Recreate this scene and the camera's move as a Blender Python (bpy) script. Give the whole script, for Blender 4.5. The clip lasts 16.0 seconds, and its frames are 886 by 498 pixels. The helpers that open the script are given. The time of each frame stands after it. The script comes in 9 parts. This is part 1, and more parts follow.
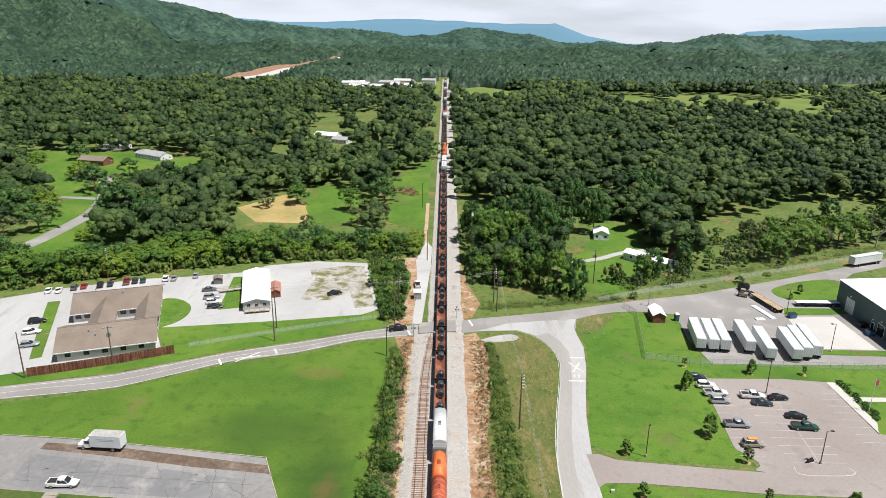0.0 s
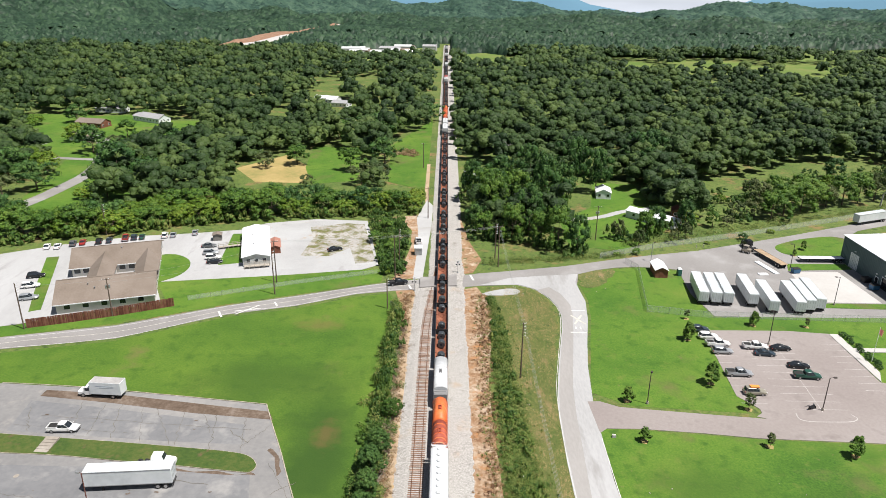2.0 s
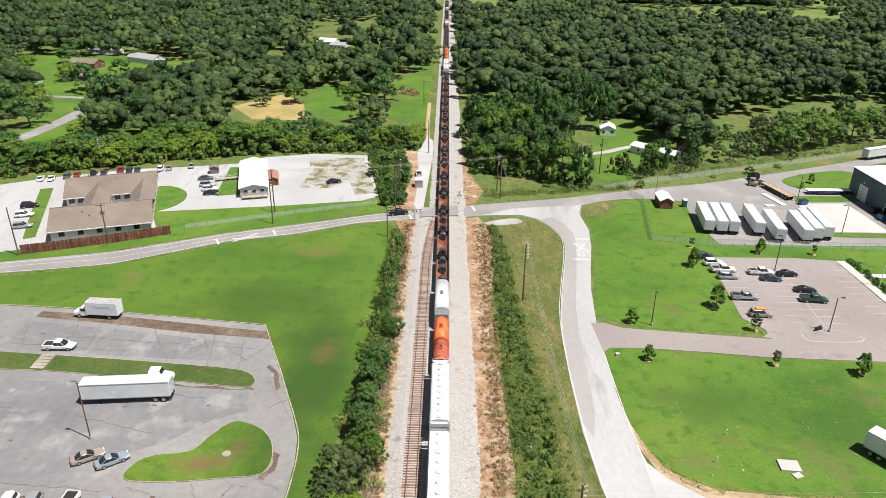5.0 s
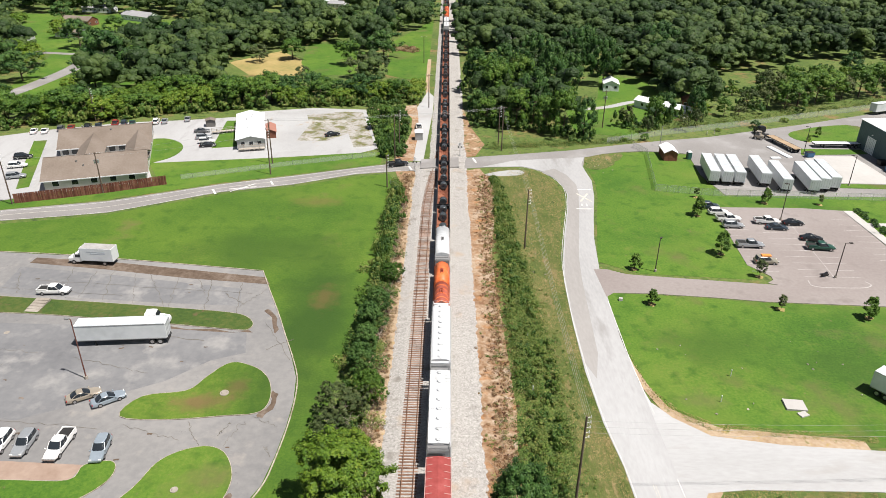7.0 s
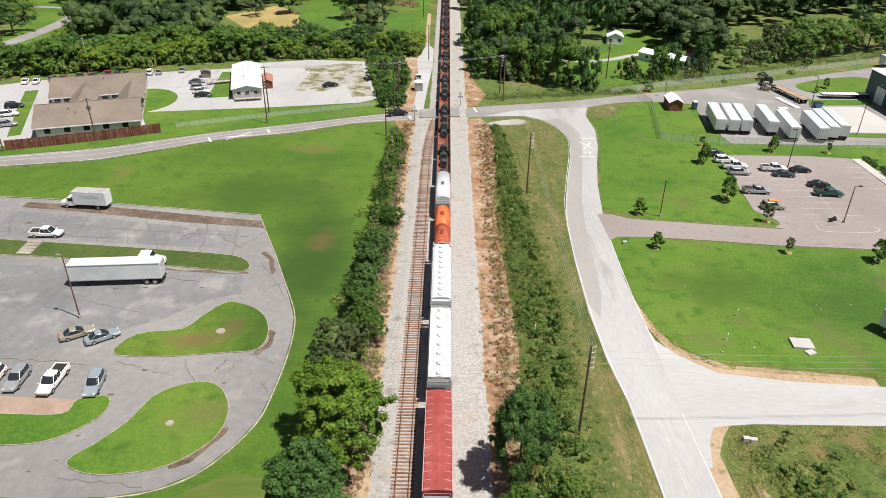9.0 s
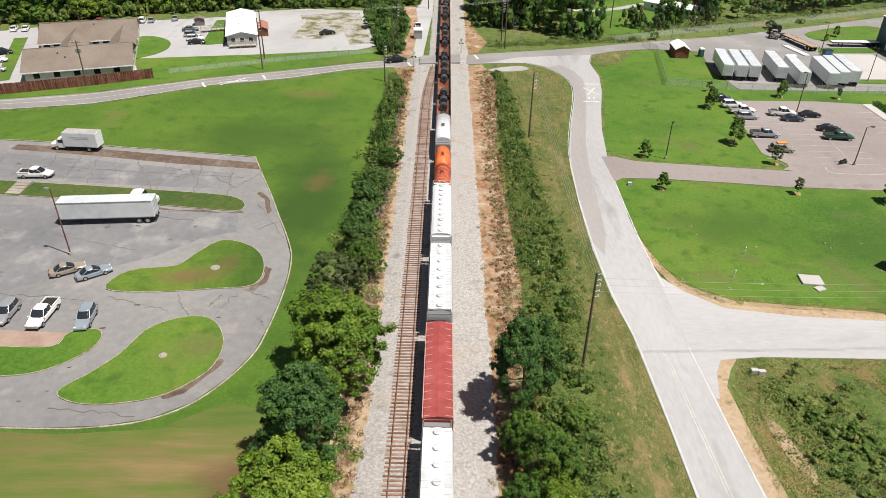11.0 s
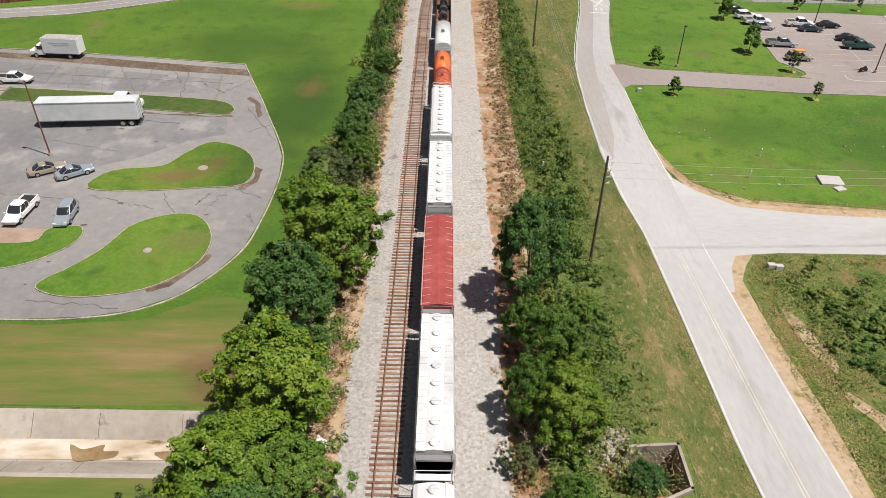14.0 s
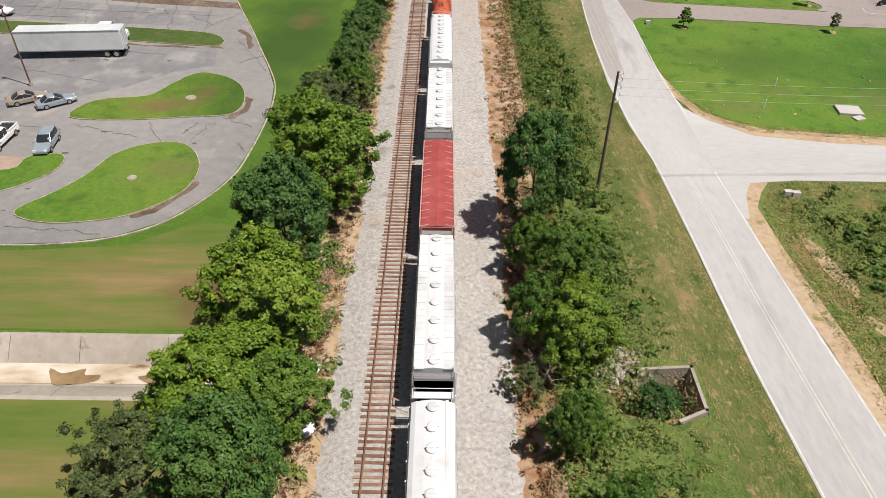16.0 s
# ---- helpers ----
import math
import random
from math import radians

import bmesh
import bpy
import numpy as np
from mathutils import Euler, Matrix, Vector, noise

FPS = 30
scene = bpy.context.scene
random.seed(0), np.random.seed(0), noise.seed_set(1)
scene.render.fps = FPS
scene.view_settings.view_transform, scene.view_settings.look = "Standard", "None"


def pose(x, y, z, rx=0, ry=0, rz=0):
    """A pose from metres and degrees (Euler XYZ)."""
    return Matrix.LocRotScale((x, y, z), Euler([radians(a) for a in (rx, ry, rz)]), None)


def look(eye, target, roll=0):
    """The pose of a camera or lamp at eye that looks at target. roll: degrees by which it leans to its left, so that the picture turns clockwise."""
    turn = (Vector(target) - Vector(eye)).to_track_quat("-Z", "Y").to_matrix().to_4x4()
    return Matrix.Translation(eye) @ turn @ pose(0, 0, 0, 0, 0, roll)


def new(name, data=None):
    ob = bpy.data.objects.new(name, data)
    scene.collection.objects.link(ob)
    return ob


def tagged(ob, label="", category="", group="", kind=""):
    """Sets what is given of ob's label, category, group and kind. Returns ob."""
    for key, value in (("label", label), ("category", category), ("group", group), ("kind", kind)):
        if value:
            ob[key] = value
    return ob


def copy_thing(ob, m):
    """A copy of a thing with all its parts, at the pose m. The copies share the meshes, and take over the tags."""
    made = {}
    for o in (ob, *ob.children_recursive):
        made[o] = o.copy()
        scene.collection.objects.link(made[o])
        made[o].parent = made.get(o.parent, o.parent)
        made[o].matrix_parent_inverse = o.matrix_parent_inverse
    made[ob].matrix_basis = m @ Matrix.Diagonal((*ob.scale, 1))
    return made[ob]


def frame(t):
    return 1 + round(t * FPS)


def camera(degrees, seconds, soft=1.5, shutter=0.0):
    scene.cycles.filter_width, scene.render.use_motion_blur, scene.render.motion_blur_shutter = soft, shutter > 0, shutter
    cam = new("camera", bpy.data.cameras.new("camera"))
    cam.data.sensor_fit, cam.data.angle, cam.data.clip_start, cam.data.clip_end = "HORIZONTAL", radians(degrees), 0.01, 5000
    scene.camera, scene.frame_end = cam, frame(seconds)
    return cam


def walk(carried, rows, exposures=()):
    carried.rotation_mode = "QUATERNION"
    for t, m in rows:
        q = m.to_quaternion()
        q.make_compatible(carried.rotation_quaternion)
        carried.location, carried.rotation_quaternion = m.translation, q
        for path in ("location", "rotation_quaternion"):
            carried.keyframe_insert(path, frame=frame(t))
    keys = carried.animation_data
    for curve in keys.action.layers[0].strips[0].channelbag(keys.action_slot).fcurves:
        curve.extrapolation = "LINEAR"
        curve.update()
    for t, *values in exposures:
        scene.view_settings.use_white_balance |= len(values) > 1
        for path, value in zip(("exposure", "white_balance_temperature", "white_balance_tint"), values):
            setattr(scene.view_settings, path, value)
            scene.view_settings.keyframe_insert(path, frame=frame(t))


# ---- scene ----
cam = camera(65.17, 16.0, soft=0.8)
ROWS = [
    (0, 0.427, -0.545, 87.369, 71.438, 0.646, 0.073),
    (1, 0.499, -0.624, 84.512, 70.305, 0.625, 0.116),
    (2, 0.525, -0.634, 81.650, 69.159, 0.618, 0.142),
    (3, 0.518, -0.598, 78.784, 68.000, 0.622, 0.153),
    (4, 0.488, -0.538, 75.916, 66.825, 0.636, 0.152),
    (5, 0.446, -0.470, 73.047, 65.634, 0.657, 0.141),
    (6, 0.398, -0.405, 70.179, 64.427, 0.683, 0.123),
    (7, 0.351, -0.352, 67.312, 63.202, 0.712, 0.098),
    (8, 0.311, -0.316, 64.448, 61.959, 0.742, 0.070),
    (9, 0.282, -0.297, 61.587, 60.699, 0.772, 0.038),
    (10, 0.266, -0.292, 58.731, 59.421, 0.800, 0.005),
    (11, 0.264, -0.292, 55.878, 58.126, 0.824, -0.029),
    (12, 0.277, -0.287, 53.031, 56.814, 0.844, -0.063),
    (13, 0.302, -0.260, 50.189, 55.487, 0.859, -0.095),
    (14, 0.338, -0.194, 47.353, 54.144, 0.867, -0.126),
    (15, 0.380, -0.063, 44.522, 52.789, 0.867, -0.155),
    (16, 0.422, 0.159, 41.696, 51.421, 0.858, -0.182),
]
walk(cam, [(t, pose(x, y, z, rx, 0, rz) @ pose(0, 0, 0, 0, 0, lean)) for t, x, y, z, rx, lean, rz in ROWS], [(0.0, 0.55, 6380, 11), (4.0, 0.64, 6440, 12), (9.0, 0.50, 6550, 12), (16.0, 0.34, 6720, 14)])

# ---- light ----
SUN_TO = Vector((0.68, -0.35, 1.75)).normalized()
world = bpy.data.worlds.new("sky")
scene.world = world
world.use_nodes = True
wn, wl = world.node_tree.nodes, world.node_tree.links
wn.clear()
w_out = wn.new("ShaderNodeOutputWorld")
w_bg = wn.new("ShaderNodeBackground")
w_sky = wn.new("ShaderNodeTexSky")
w_sky.sky_type = "NISHITA"
w_sky.sun_disc = False
w_sky.sun_elevation = math.asin(SUN_TO.z)
w_sky.sun_rotation = math.atan2(SUN_TO.x, SUN_TO.y)
w_sky.air_density, w_sky.dust_density, w_sky.ozone_density = 1.0, 1.6, 1.0
w_co = wn.new("ShaderNodeTexCoord")
w_map = wn.new("ShaderNodeMapping")
w_map.inputs["Scale"].default_value = (1.6, 1.6, 9.0)
w_noise = wn.new("ShaderNodeTexNoise")
w_noise.inputs["Scale"].default_value = 2.4
w_noise.inputs["Detail"].default_value = 7
w_ramp = wn.new("ShaderNodeValToRGB")
w_ramp.color_ramp.elements[0].position, w_ramp.color_ramp.elements[1].position = 0.30, 0.56
w_ramp.color_ramp.elements[0].color = (0.72, 0.72, 0.72, 1)
w_mix = wn.new("ShaderNodeMix")
w_mix.data_type = "RGBA"
w_mix.inputs["B"].default_value = (18.6, 19.7, 21.4, 1)
wl.new(w_co.outputs["Generated"], w_map.inputs["Vector"])
wl.new(w_map.outputs["Vector"], w_noise.inputs["Vector"])
wl.new(w_noise.outputs["Fac"], w_ramp.inputs["Fac"])
w_sep = wn.new("ShaderNodeSeparateXYZ")
w_low = wn.new("ShaderNodeMapRange")
w_low.inputs["From Min"].default_value, w_low.inputs["From Max"].default_value = 0.06, 0.24
w_low.inputs["To Min"].default_value, w_low.inputs["To Max"].default_value = 1.0, 0.05
w_mul = wn.new("ShaderNodeMath")
w_mul.operation = "MULTIPLY"
wl.new(w_co.outputs["Generated"], w_sep.inputs["Vector"])
wl.new(w_sep.outputs["Z"], w_low.inputs["Value"])
wl.new(w_ramp.outputs["Color"], w_mul.inputs[0])
wl.new(w_low.outputs["Result"], w_mul.inputs[1])
wl.new(w_mul.outputs[0], w_mix.inputs["Factor"])
wl.new(w_sky.outputs["Color"], w_mix.inputs["A"])
wl.new(w_mix.outputs["Result"], w_bg.inputs["Color"])
wl.new(w_bg.outputs["Background"], w_out.inputs["Surface"])
w_bg.inputs["Strength"].default_value = 0.031

sun_data = bpy.data.lights.new("sun", "SUN")
sun_data.energy, sun_data.angle, sun_data.color = 5.0, radians(0.55), (1.0, 0.955, 0.885)
sun = new("sun", sun_data)
sun.matrix_world = look(SUN_TO * 300, (0, 0, 0))


# ---- materials ----
def material(name, ramp, scale=1.0, rough=0.85, metal=0.0, bump=0.0, bump_scale=None, per_object=0.0, fine=0.35, spec=0.3, stretch=None, big=None, leafy=0.0, tone="", patches=(), leaf_vary=0.36, bump_depth=0.0, spots=()):
    """A surface whose colour runs over the stops of ramp by noise at two scales. per_object shifts the value from one
    object to the next; spots are ragged patches of another colour (colour, x, y, half widths, amount).
    """
    m = bpy.data.materials.new(name)
    m.use_nodes = True
    n, l = m.node_tree.nodes, m.node_tree.links
    bsdf = n["Principled BSDF"]
    bsdf.inputs["Roughness"].default_value = rough
    bsdf.inputs["Metallic"].default_value = metal
    bsdf.inputs["Specular IOR Level"].default_value = spec
    geo = n.new("ShaderNodeNewGeometry")
    place = geo.outputs["Position"]
    if stretch:
        mp = n.new("ShaderNodeMapping")
        mp.inputs["Scale"].default_value = stretch
        l.new(place, mp.inputs["Vector"])
        place = mp.outputs["Vector"]
    a = n.new("ShaderNodeTexNoise")
    a.inputs["Scale"].default_value, a.inputs["Detail"].default_value, a.inputs["Roughness"].default_value = scale, 6, 0.62
    b = n.new("ShaderNodeTexNoise")
    b.inputs["Scale"].default_value, b.inputs["Detail"].default_value = (big if big else scale * 0.12), 3
    l.new(place, a.inputs["Vector"])
    l.new(place, b.inputs["Vector"])
    mix = n.new("ShaderNodeMix")
    mix.inputs["Factor"].default_value = fine
    l.new(b.outputs["Fac"], mix.inputs["A"])
    l.new(a.outputs["Fac"], mix.inputs["B"])
    value = mix.outputs["Result"]
    if per_object:
        info = n.new("ShaderNodeObjectInfo")
        sub = n.new("ShaderNodeMath")
        sub.operation = "MULTIPLY_ADD"
        sub.inputs[1].default_value, sub.inputs[2].default_value = per_object, -per_object / 2
        l.new(info.outputs["Random"], sub.inputs[0])
        add = n.new("ShaderNodeMath")
        l.new(value, add.inputs[0])
        l.new(sub.outputs[0], add.inputs[1])
        value = add.outputs[0]
    if leafy:
        island = n.new("ShaderNodeMath")
        island.operation = "MULTIPLY_ADD"
        island.inputs[1].default_value, island.inputs[2].default_value = leaf_vary, -leaf_vary / 2
        l.new(geo.outputs["Random Per Island"], island.inputs[0])
        add = n.new("ShaderNodeMath")
        l.new(value, add.inputs[0])
        l.new(island.outputs[0], add.inputs[1])
        value = add.outputs[0]
    if tone:
        at = n.new("ShaderNodeAttribute")
        at.attribute_name = tone
        add = n.new("ShaderNodeMath")
        l.new(value, add.inputs[0])
        l.new(at.outputs["Fac"], add.inputs[1])
        value = add.outputs[0]
    cr = n.new("ShaderNodeValToRGB")
    els = cr.color_ramp.elements
    for i, (p, c) in enumerate(ramp):
        e = els[i] if i < 2 else els.new(p)
        e.position, e.color = p, (*c, 1)
    l.new(value, cr.inputs["Fac"])
    colour = cr.outputs["Color"]
    for c, size, low, high in patches:
        pn = n.new("ShaderNodeTexNoise")
        pn.inputs["Scale"].default_value, pn.inputs["Detail"].default_value, pn.inputs["Roughness"].default_value = size, 5, 0.6
        l.new(place, pn.inputs["Vector"])
        mr = n.new("ShaderNodeMapRange")
        mr.inputs["From Min"].default_value, mr.inputs["From Max"].default_value = low, high
        l.new(pn.outputs["Fac"], mr.inputs["Value"])
        pm = n.new("ShaderNodeMix")
        pm.data_type = "RGBA"
        pm.inputs["B"].default_value = (*c, 1)
        l.new(mr.outputs["Result"], pm.inputs["Factor"])
        l.new(colour, pm.inputs["A"])
        colour = pm.outputs["Result"]
    for c, cx, cy, rx, ry, amount in spots:
        off = n.new("ShaderNodeVectorMath")
        off.operation = "SUBTRACT"
        off.inputs[1].default_value = (cx, cy, 0)
        l.new(geo.outputs["Position"], off.inputs[0])
        size = n.new("ShaderNodeVectorMath")
        size.operation = "MULTIPLY"
        size.inputs[1].default_value = (1 / rx, 1 / ry, 0)
        l.new(off.outputs["Vector"], size.inputs[0])
        far = n.new("ShaderNodeVectorMath")
        far.operation = "LENGTH"
        l.new(size.outputs["Vector"], far.inputs[0])
        ragged = n.new("ShaderNodeTexNoise")
        ragged.inputs["Scale"].default_value, ragged.inputs["Detail"].default_value = 1.6 / min(rx, ry), 5
        l.new(geo.outputs["Position"], ragged.inputs["Vector"])
        edge = n.new("ShaderNodeMath")
        edge.operation = "MULTIPLY_ADD"
        edge.inputs[1].default_value = 1.3
        l.new(ragged.outputs["Fac"], edge.inputs[0])
        l.new(far.outputs["Value"], edge.inputs[2])
        fade = n.new("ShaderNodeMapRange")
        fade.interpolation_type = "SMOOTHSTEP"
        fade.inputs["From Min"].default_value, fade.inputs["From Max"].default_value = 0.75, 1.75
        fade.inputs["To Min"].default_value, fade.inputs["To Max"].default_value = amount, 0.0
        l.new(edge.outputs[0], fade.inputs["Value"])
        pm = n.new("ShaderNodeMix")
        pm.data_type = "RGBA"
        pm.inputs["B"].default_value = (*c, 1)
        l.new(fade.outputs["Result"], pm.inputs["Factor"])
        l.new(colour, pm.inputs["A"])
        colour = pm.outputs["Result"]
    l.new(colour, bsdf.inputs["Base Color"])
    if bump:
        bt = n.new("ShaderNodeTexNoise")
        bt.inputs["Scale"].default_value, bt.inputs["Detail"].default_value = bump_scale or scale * 2, 4
        l.new(place, bt.inputs["Vector"])
        bp = n.new("ShaderNodeBump")
        bp.inputs["Strength"].default_value = min(1.0, bump)
        bp.inputs["Distance"].default_value = bump_depth or max(0.02, 0.25 / (bump_scale or scale * 2))
        l.new(bt.outputs["Fac"], bp.inputs["Height"])
        l.new(bp.outputs["Normal"], bsdf.inputs["Normal"])
    if leafy:
        out = n["Material Output"]
        tr = n.new("ShaderNodeBsdfTranslucent")
        l.new(cr.outputs["Color"], tr.inputs["Color"])
        ms = n.new("ShaderNodeMixShader")
        ms.inputs[0].default_value = leafy
        l.new(bsdf.outputs[0], ms.inputs[1])
        l.new(tr.outputs[0], ms.inputs[2])
        l.new(ms.outputs[0], out.inputs["Surface"])
    return m


def paint(name, c, rough=0.45, metal=0.0, wear=0.12, spec=0.4):
    d = tuple(v * (1 - wear) for v in c)
    h = tuple(min(0.95, v * (1 + wear * 0.6)) for v in c)
    return material(name, [(0.3, d), (0.7, h)], 3.0, rough, metal, fine=0.5, spec=spec, big=0.4)


GRASS = material("rough_grass", [(0.28, (0.036, 0.068, 0.014)), (0.42, (0.069, 0.116, 0.022)), (0.56, (0.112, 0.149, 0.035)), (0.70, (0.190, 0.160, 0.072))], 1.3, bump=0.9, bump_scale=2.0, big=0.05, fine=0.6, patches=(((0.235, 0.138, 0.066), 0.09, 0.56, 0.72), ((0.034, 0.066, 0.015), 0.5, 0.52, 0.66), ((0.213, 0.165, 0.077), 1.0, 0.60, 0.72)))
# spots here and in LAWN_FIELD: broad darker greens, smaller browns
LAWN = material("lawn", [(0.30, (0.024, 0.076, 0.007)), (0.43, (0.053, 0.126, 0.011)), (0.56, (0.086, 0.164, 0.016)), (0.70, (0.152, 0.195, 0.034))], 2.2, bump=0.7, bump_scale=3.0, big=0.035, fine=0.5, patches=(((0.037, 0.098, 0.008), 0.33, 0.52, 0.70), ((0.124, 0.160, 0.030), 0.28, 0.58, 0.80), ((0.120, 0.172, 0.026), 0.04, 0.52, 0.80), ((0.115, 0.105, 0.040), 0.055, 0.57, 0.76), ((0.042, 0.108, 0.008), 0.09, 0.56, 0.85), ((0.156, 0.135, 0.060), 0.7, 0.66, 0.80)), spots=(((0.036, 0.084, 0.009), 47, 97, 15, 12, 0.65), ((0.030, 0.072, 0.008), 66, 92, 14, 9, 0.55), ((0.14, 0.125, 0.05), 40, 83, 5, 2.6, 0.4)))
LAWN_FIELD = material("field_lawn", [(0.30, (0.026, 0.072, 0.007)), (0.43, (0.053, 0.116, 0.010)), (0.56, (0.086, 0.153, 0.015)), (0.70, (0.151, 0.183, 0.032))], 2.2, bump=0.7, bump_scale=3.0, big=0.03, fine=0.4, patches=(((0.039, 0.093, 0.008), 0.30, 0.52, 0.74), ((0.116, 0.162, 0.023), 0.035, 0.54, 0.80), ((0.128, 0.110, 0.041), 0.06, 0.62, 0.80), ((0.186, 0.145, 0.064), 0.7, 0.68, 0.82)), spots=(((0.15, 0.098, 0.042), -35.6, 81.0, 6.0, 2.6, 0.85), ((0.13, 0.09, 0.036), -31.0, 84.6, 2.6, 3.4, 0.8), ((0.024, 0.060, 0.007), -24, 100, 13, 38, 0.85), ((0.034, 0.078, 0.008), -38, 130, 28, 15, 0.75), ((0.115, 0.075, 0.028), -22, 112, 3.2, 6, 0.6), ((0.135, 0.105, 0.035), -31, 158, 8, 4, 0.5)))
# strip grass: slope shade darkened into the lawn colour, plus brown patches
LAWN_SHADED = material("shaded_lawn", [(0.30, (0.022, 0.050, 0.010)), (0.45, (0.045, 0.082, 0.014)), (0.58, (0.075, 0.098, 0.022)), (0.72, (0.12, 0.098, 0.045))], 1.2, bump=0.8, bump_scale=3.0, big=0.1, fine=0.5, patches=(((0.11, 0.080, 0.040), 0.35, 0.58, 0.72),))
LAWN_DRY = material("dry_lawn", [(0.30, (0.044, 0.080, 0.015)), (0.45, (0.080, 0.108, 0.025)), (0.58, (0.122, 0.124, 0.040)), (0.72, (0.20, 0.146, 0.068))], 1.4, bump=0.8, bump_scale=3.0, big=0.09, fine=0.55, patches=(((0.27, 0.18, 0.098), 0.16, 0.57, 0.72), ((0.040, 0.080, 0.013), 0.3, 0.54, 0.68), ((0.036, 0.070, 0.013), 0.9, 0.58, 0.70), ((0.27, 0.20, 0.10), 1.2, 0.55, 0.68)), stretch=(1.6, 0.7, 1))
MEADOW = material("meadow", [(0.3, (0.075, 0.14, 0.022)), (0.5, (0.115, 0.165, 0.034)), (0.7, (0.18, 0.18, 0.06))], 0.25, big=0.03)
STRAW = material("mown_straw", [(0.3, (0.16, 0.17, 0.05)), (0.5, (0.30, 0.235, 0.09)), (0.7, (0.4, 0.3, 0.13))], 0.5, bump=0.3, big=0.06)
ASPHALT = material("worn_asphalt", [(0.3, (0.178, 0.168, 0.162)), (0.5, (0.227, 0.218, 0.211)), (0.7, (0.280, 0.273, 0.268))], 2.2, 0.9, bump=0.15, bump_scale=9, big=0.06, fine=0.4, patches=(((0.295, 0.289, 0.284), 0.12, 0.55, 0.75),))
ASPHALT_PALE = material("pale_asphalt", [(0.3, (0.283, 0.284, 0.282)), (0.5, (0.348, 0.349, 0.350)), (0.7, (0.402, 0.406, 0.410))], 2.2, 0.9, bump=0.15, bump_scale=9, big=0.08, fine=0.4, stretch=(1, 0.25, 1), patches=(((0.231, 0.223, 0.216), 0.2, 0.56, 0.75),))
ASPHALT_LANE = material("lane_asphalt", [(0.3, (0.240, 0.230, 0.220)), (0.5, (0.290, 0.279, 0.268)), (0.7, (0.335, 0.325, 0.315))], 2.2, 0.9, bump=0.15, bump_scale=9, big=0.08, fine=0.4, stretch=(1, 0.25, 1))
ASPHALT_LOT = material("lot_asphalt", [(0.3, (0.210, 0.180, 0.171)), (0.5, (0.248, 0.220, 0.208)), (0.7, (0.287, 0.260, 0.250))], 1.5, 0.9, bump=0.15, bump_scale=9, big=0.05, fine=0.4, patches=(((0.202, 0.176, 0.166), 0.2, 0.55, 0.7),))
ASPHALT_OLD = material("old_asphalt", [(0.30, (0.136, 0.136, 0.138)), (0.45, (0.181, 0.179, 0.178)), (0.58, (0.227, 0.222, 0.216)), (0.75, (0.275, 0.266, 0.253))], 0.8, 0.9, bump=0.2, bump_scale=6, big=0.03, fine=0.34, patches=(((0.123, 0.123, 0.125), 0.9, 0.66, 0.74), ((0.278, 0.261, 0.241), 0.25, 0.58, 0.76)))
ASPHALT_SEAL = material("sealed_asphalt", [(0.30, (0.122, 0.124, 0.131)), (0.5, (0.166, 0.168, 0.173)), (0.7, (0.220, 0.220, 0.220))], 0.7, 0.85, bump=0.2, bump_scale=6, big=0.06, fine=0.4, patches=(((0.287, 0.281, 0.271), 0.18, 0.52, 0.74),))
STAIN = material("brown_stain", [(0.35, (0.070, 0.048, 0.033)), (0.52, (0.125, 0.092, 0.068)), (0.68, (0.205, 0.168, 0.140))], 1.1, 0.9, fine=0.5, big=0.2)
GRAVEL = material("pale_gravel", [(0.3, (0.259, 0.258, 0.254)), (0.5, (0.350, 0.353, 0.353)), (0.7, (0.433, 0.438, 0.442))], 3.0, 0.95, bump=0.5, bump_scale=7, big=0.06, fine=0.5, patches=(((0.333, 0.249, 0.151), 0.16, 0.60, 0.75),))
DUST = material("pale_road_dust", [(0.3, (0.313, 0.312, 0.308)), (0.5, (0.370, 0.372, 0.373)), (0.7, (0.426, 0.431, 0.437))], 2.0, 0.95, bump=0.12, bump_scale=9, big=0.07, fine=0.4, stretch=(0.3, 1, 1), patches=(((0.296, 0.281, 0.259), 0.18, 0.58, 0.78),))
BALLAST = material("ballast_stone", [(0.36, (0.13, 0.122, 0.112)), (0.46, (0.27, 0.258, 0.242)), (0.55, (0.37, 0.358, 0.338)), (0.66, (0.52, 0.505, 0.48))], 14.0, 0.95, bump=0.8, bump_scale=15, big=3.0, fine=0.7, patches=(((0.33, 0.255, 0.18), 0.12, 0.60, 0.78), ((0.20, 0.185, 0.165), 0.35, 0.58, 0.72)))
DIRT = material("orange_dirt", [(0.28, (0.105, 0.060, 0.030)), (0.42, (0.20, 0.118, 0.062)), (0.56, (0.30, 0.20, 0.118)), (0.72, (0.43, 0.34, 0.245))], 1.3, 0.95, bump=1.0, bump_scale=3, big=0.16, fine=0.6, patches=(((0.075, 0.095, 0.025), 0.35, 0.56, 0.66), ((0.46, 0.38, 0.285), 0.25, 0.54, 0.66), ((0.27, 0.135, 0.062), 0.6, 0.56, 0.70)))
SAND = material("sandy_dirt", [(0.26, (0.240, 0.158, 0.092)), (0.42, (0.322, 0.232, 0.148)), (0.56, (0.385, 0.298, 0.205)), (0.74, (0.450, 0.372, 0.280))], 1.6, 0.95, bump=0.8, bump_scale=4, big=0.16, fine=0.6, patches=(((0.140, 0.141, 0.038), 0.5, 0.58, 0.68), ((0.349, 0.260, 0.118), 0.9, 0.56, 0.7)))
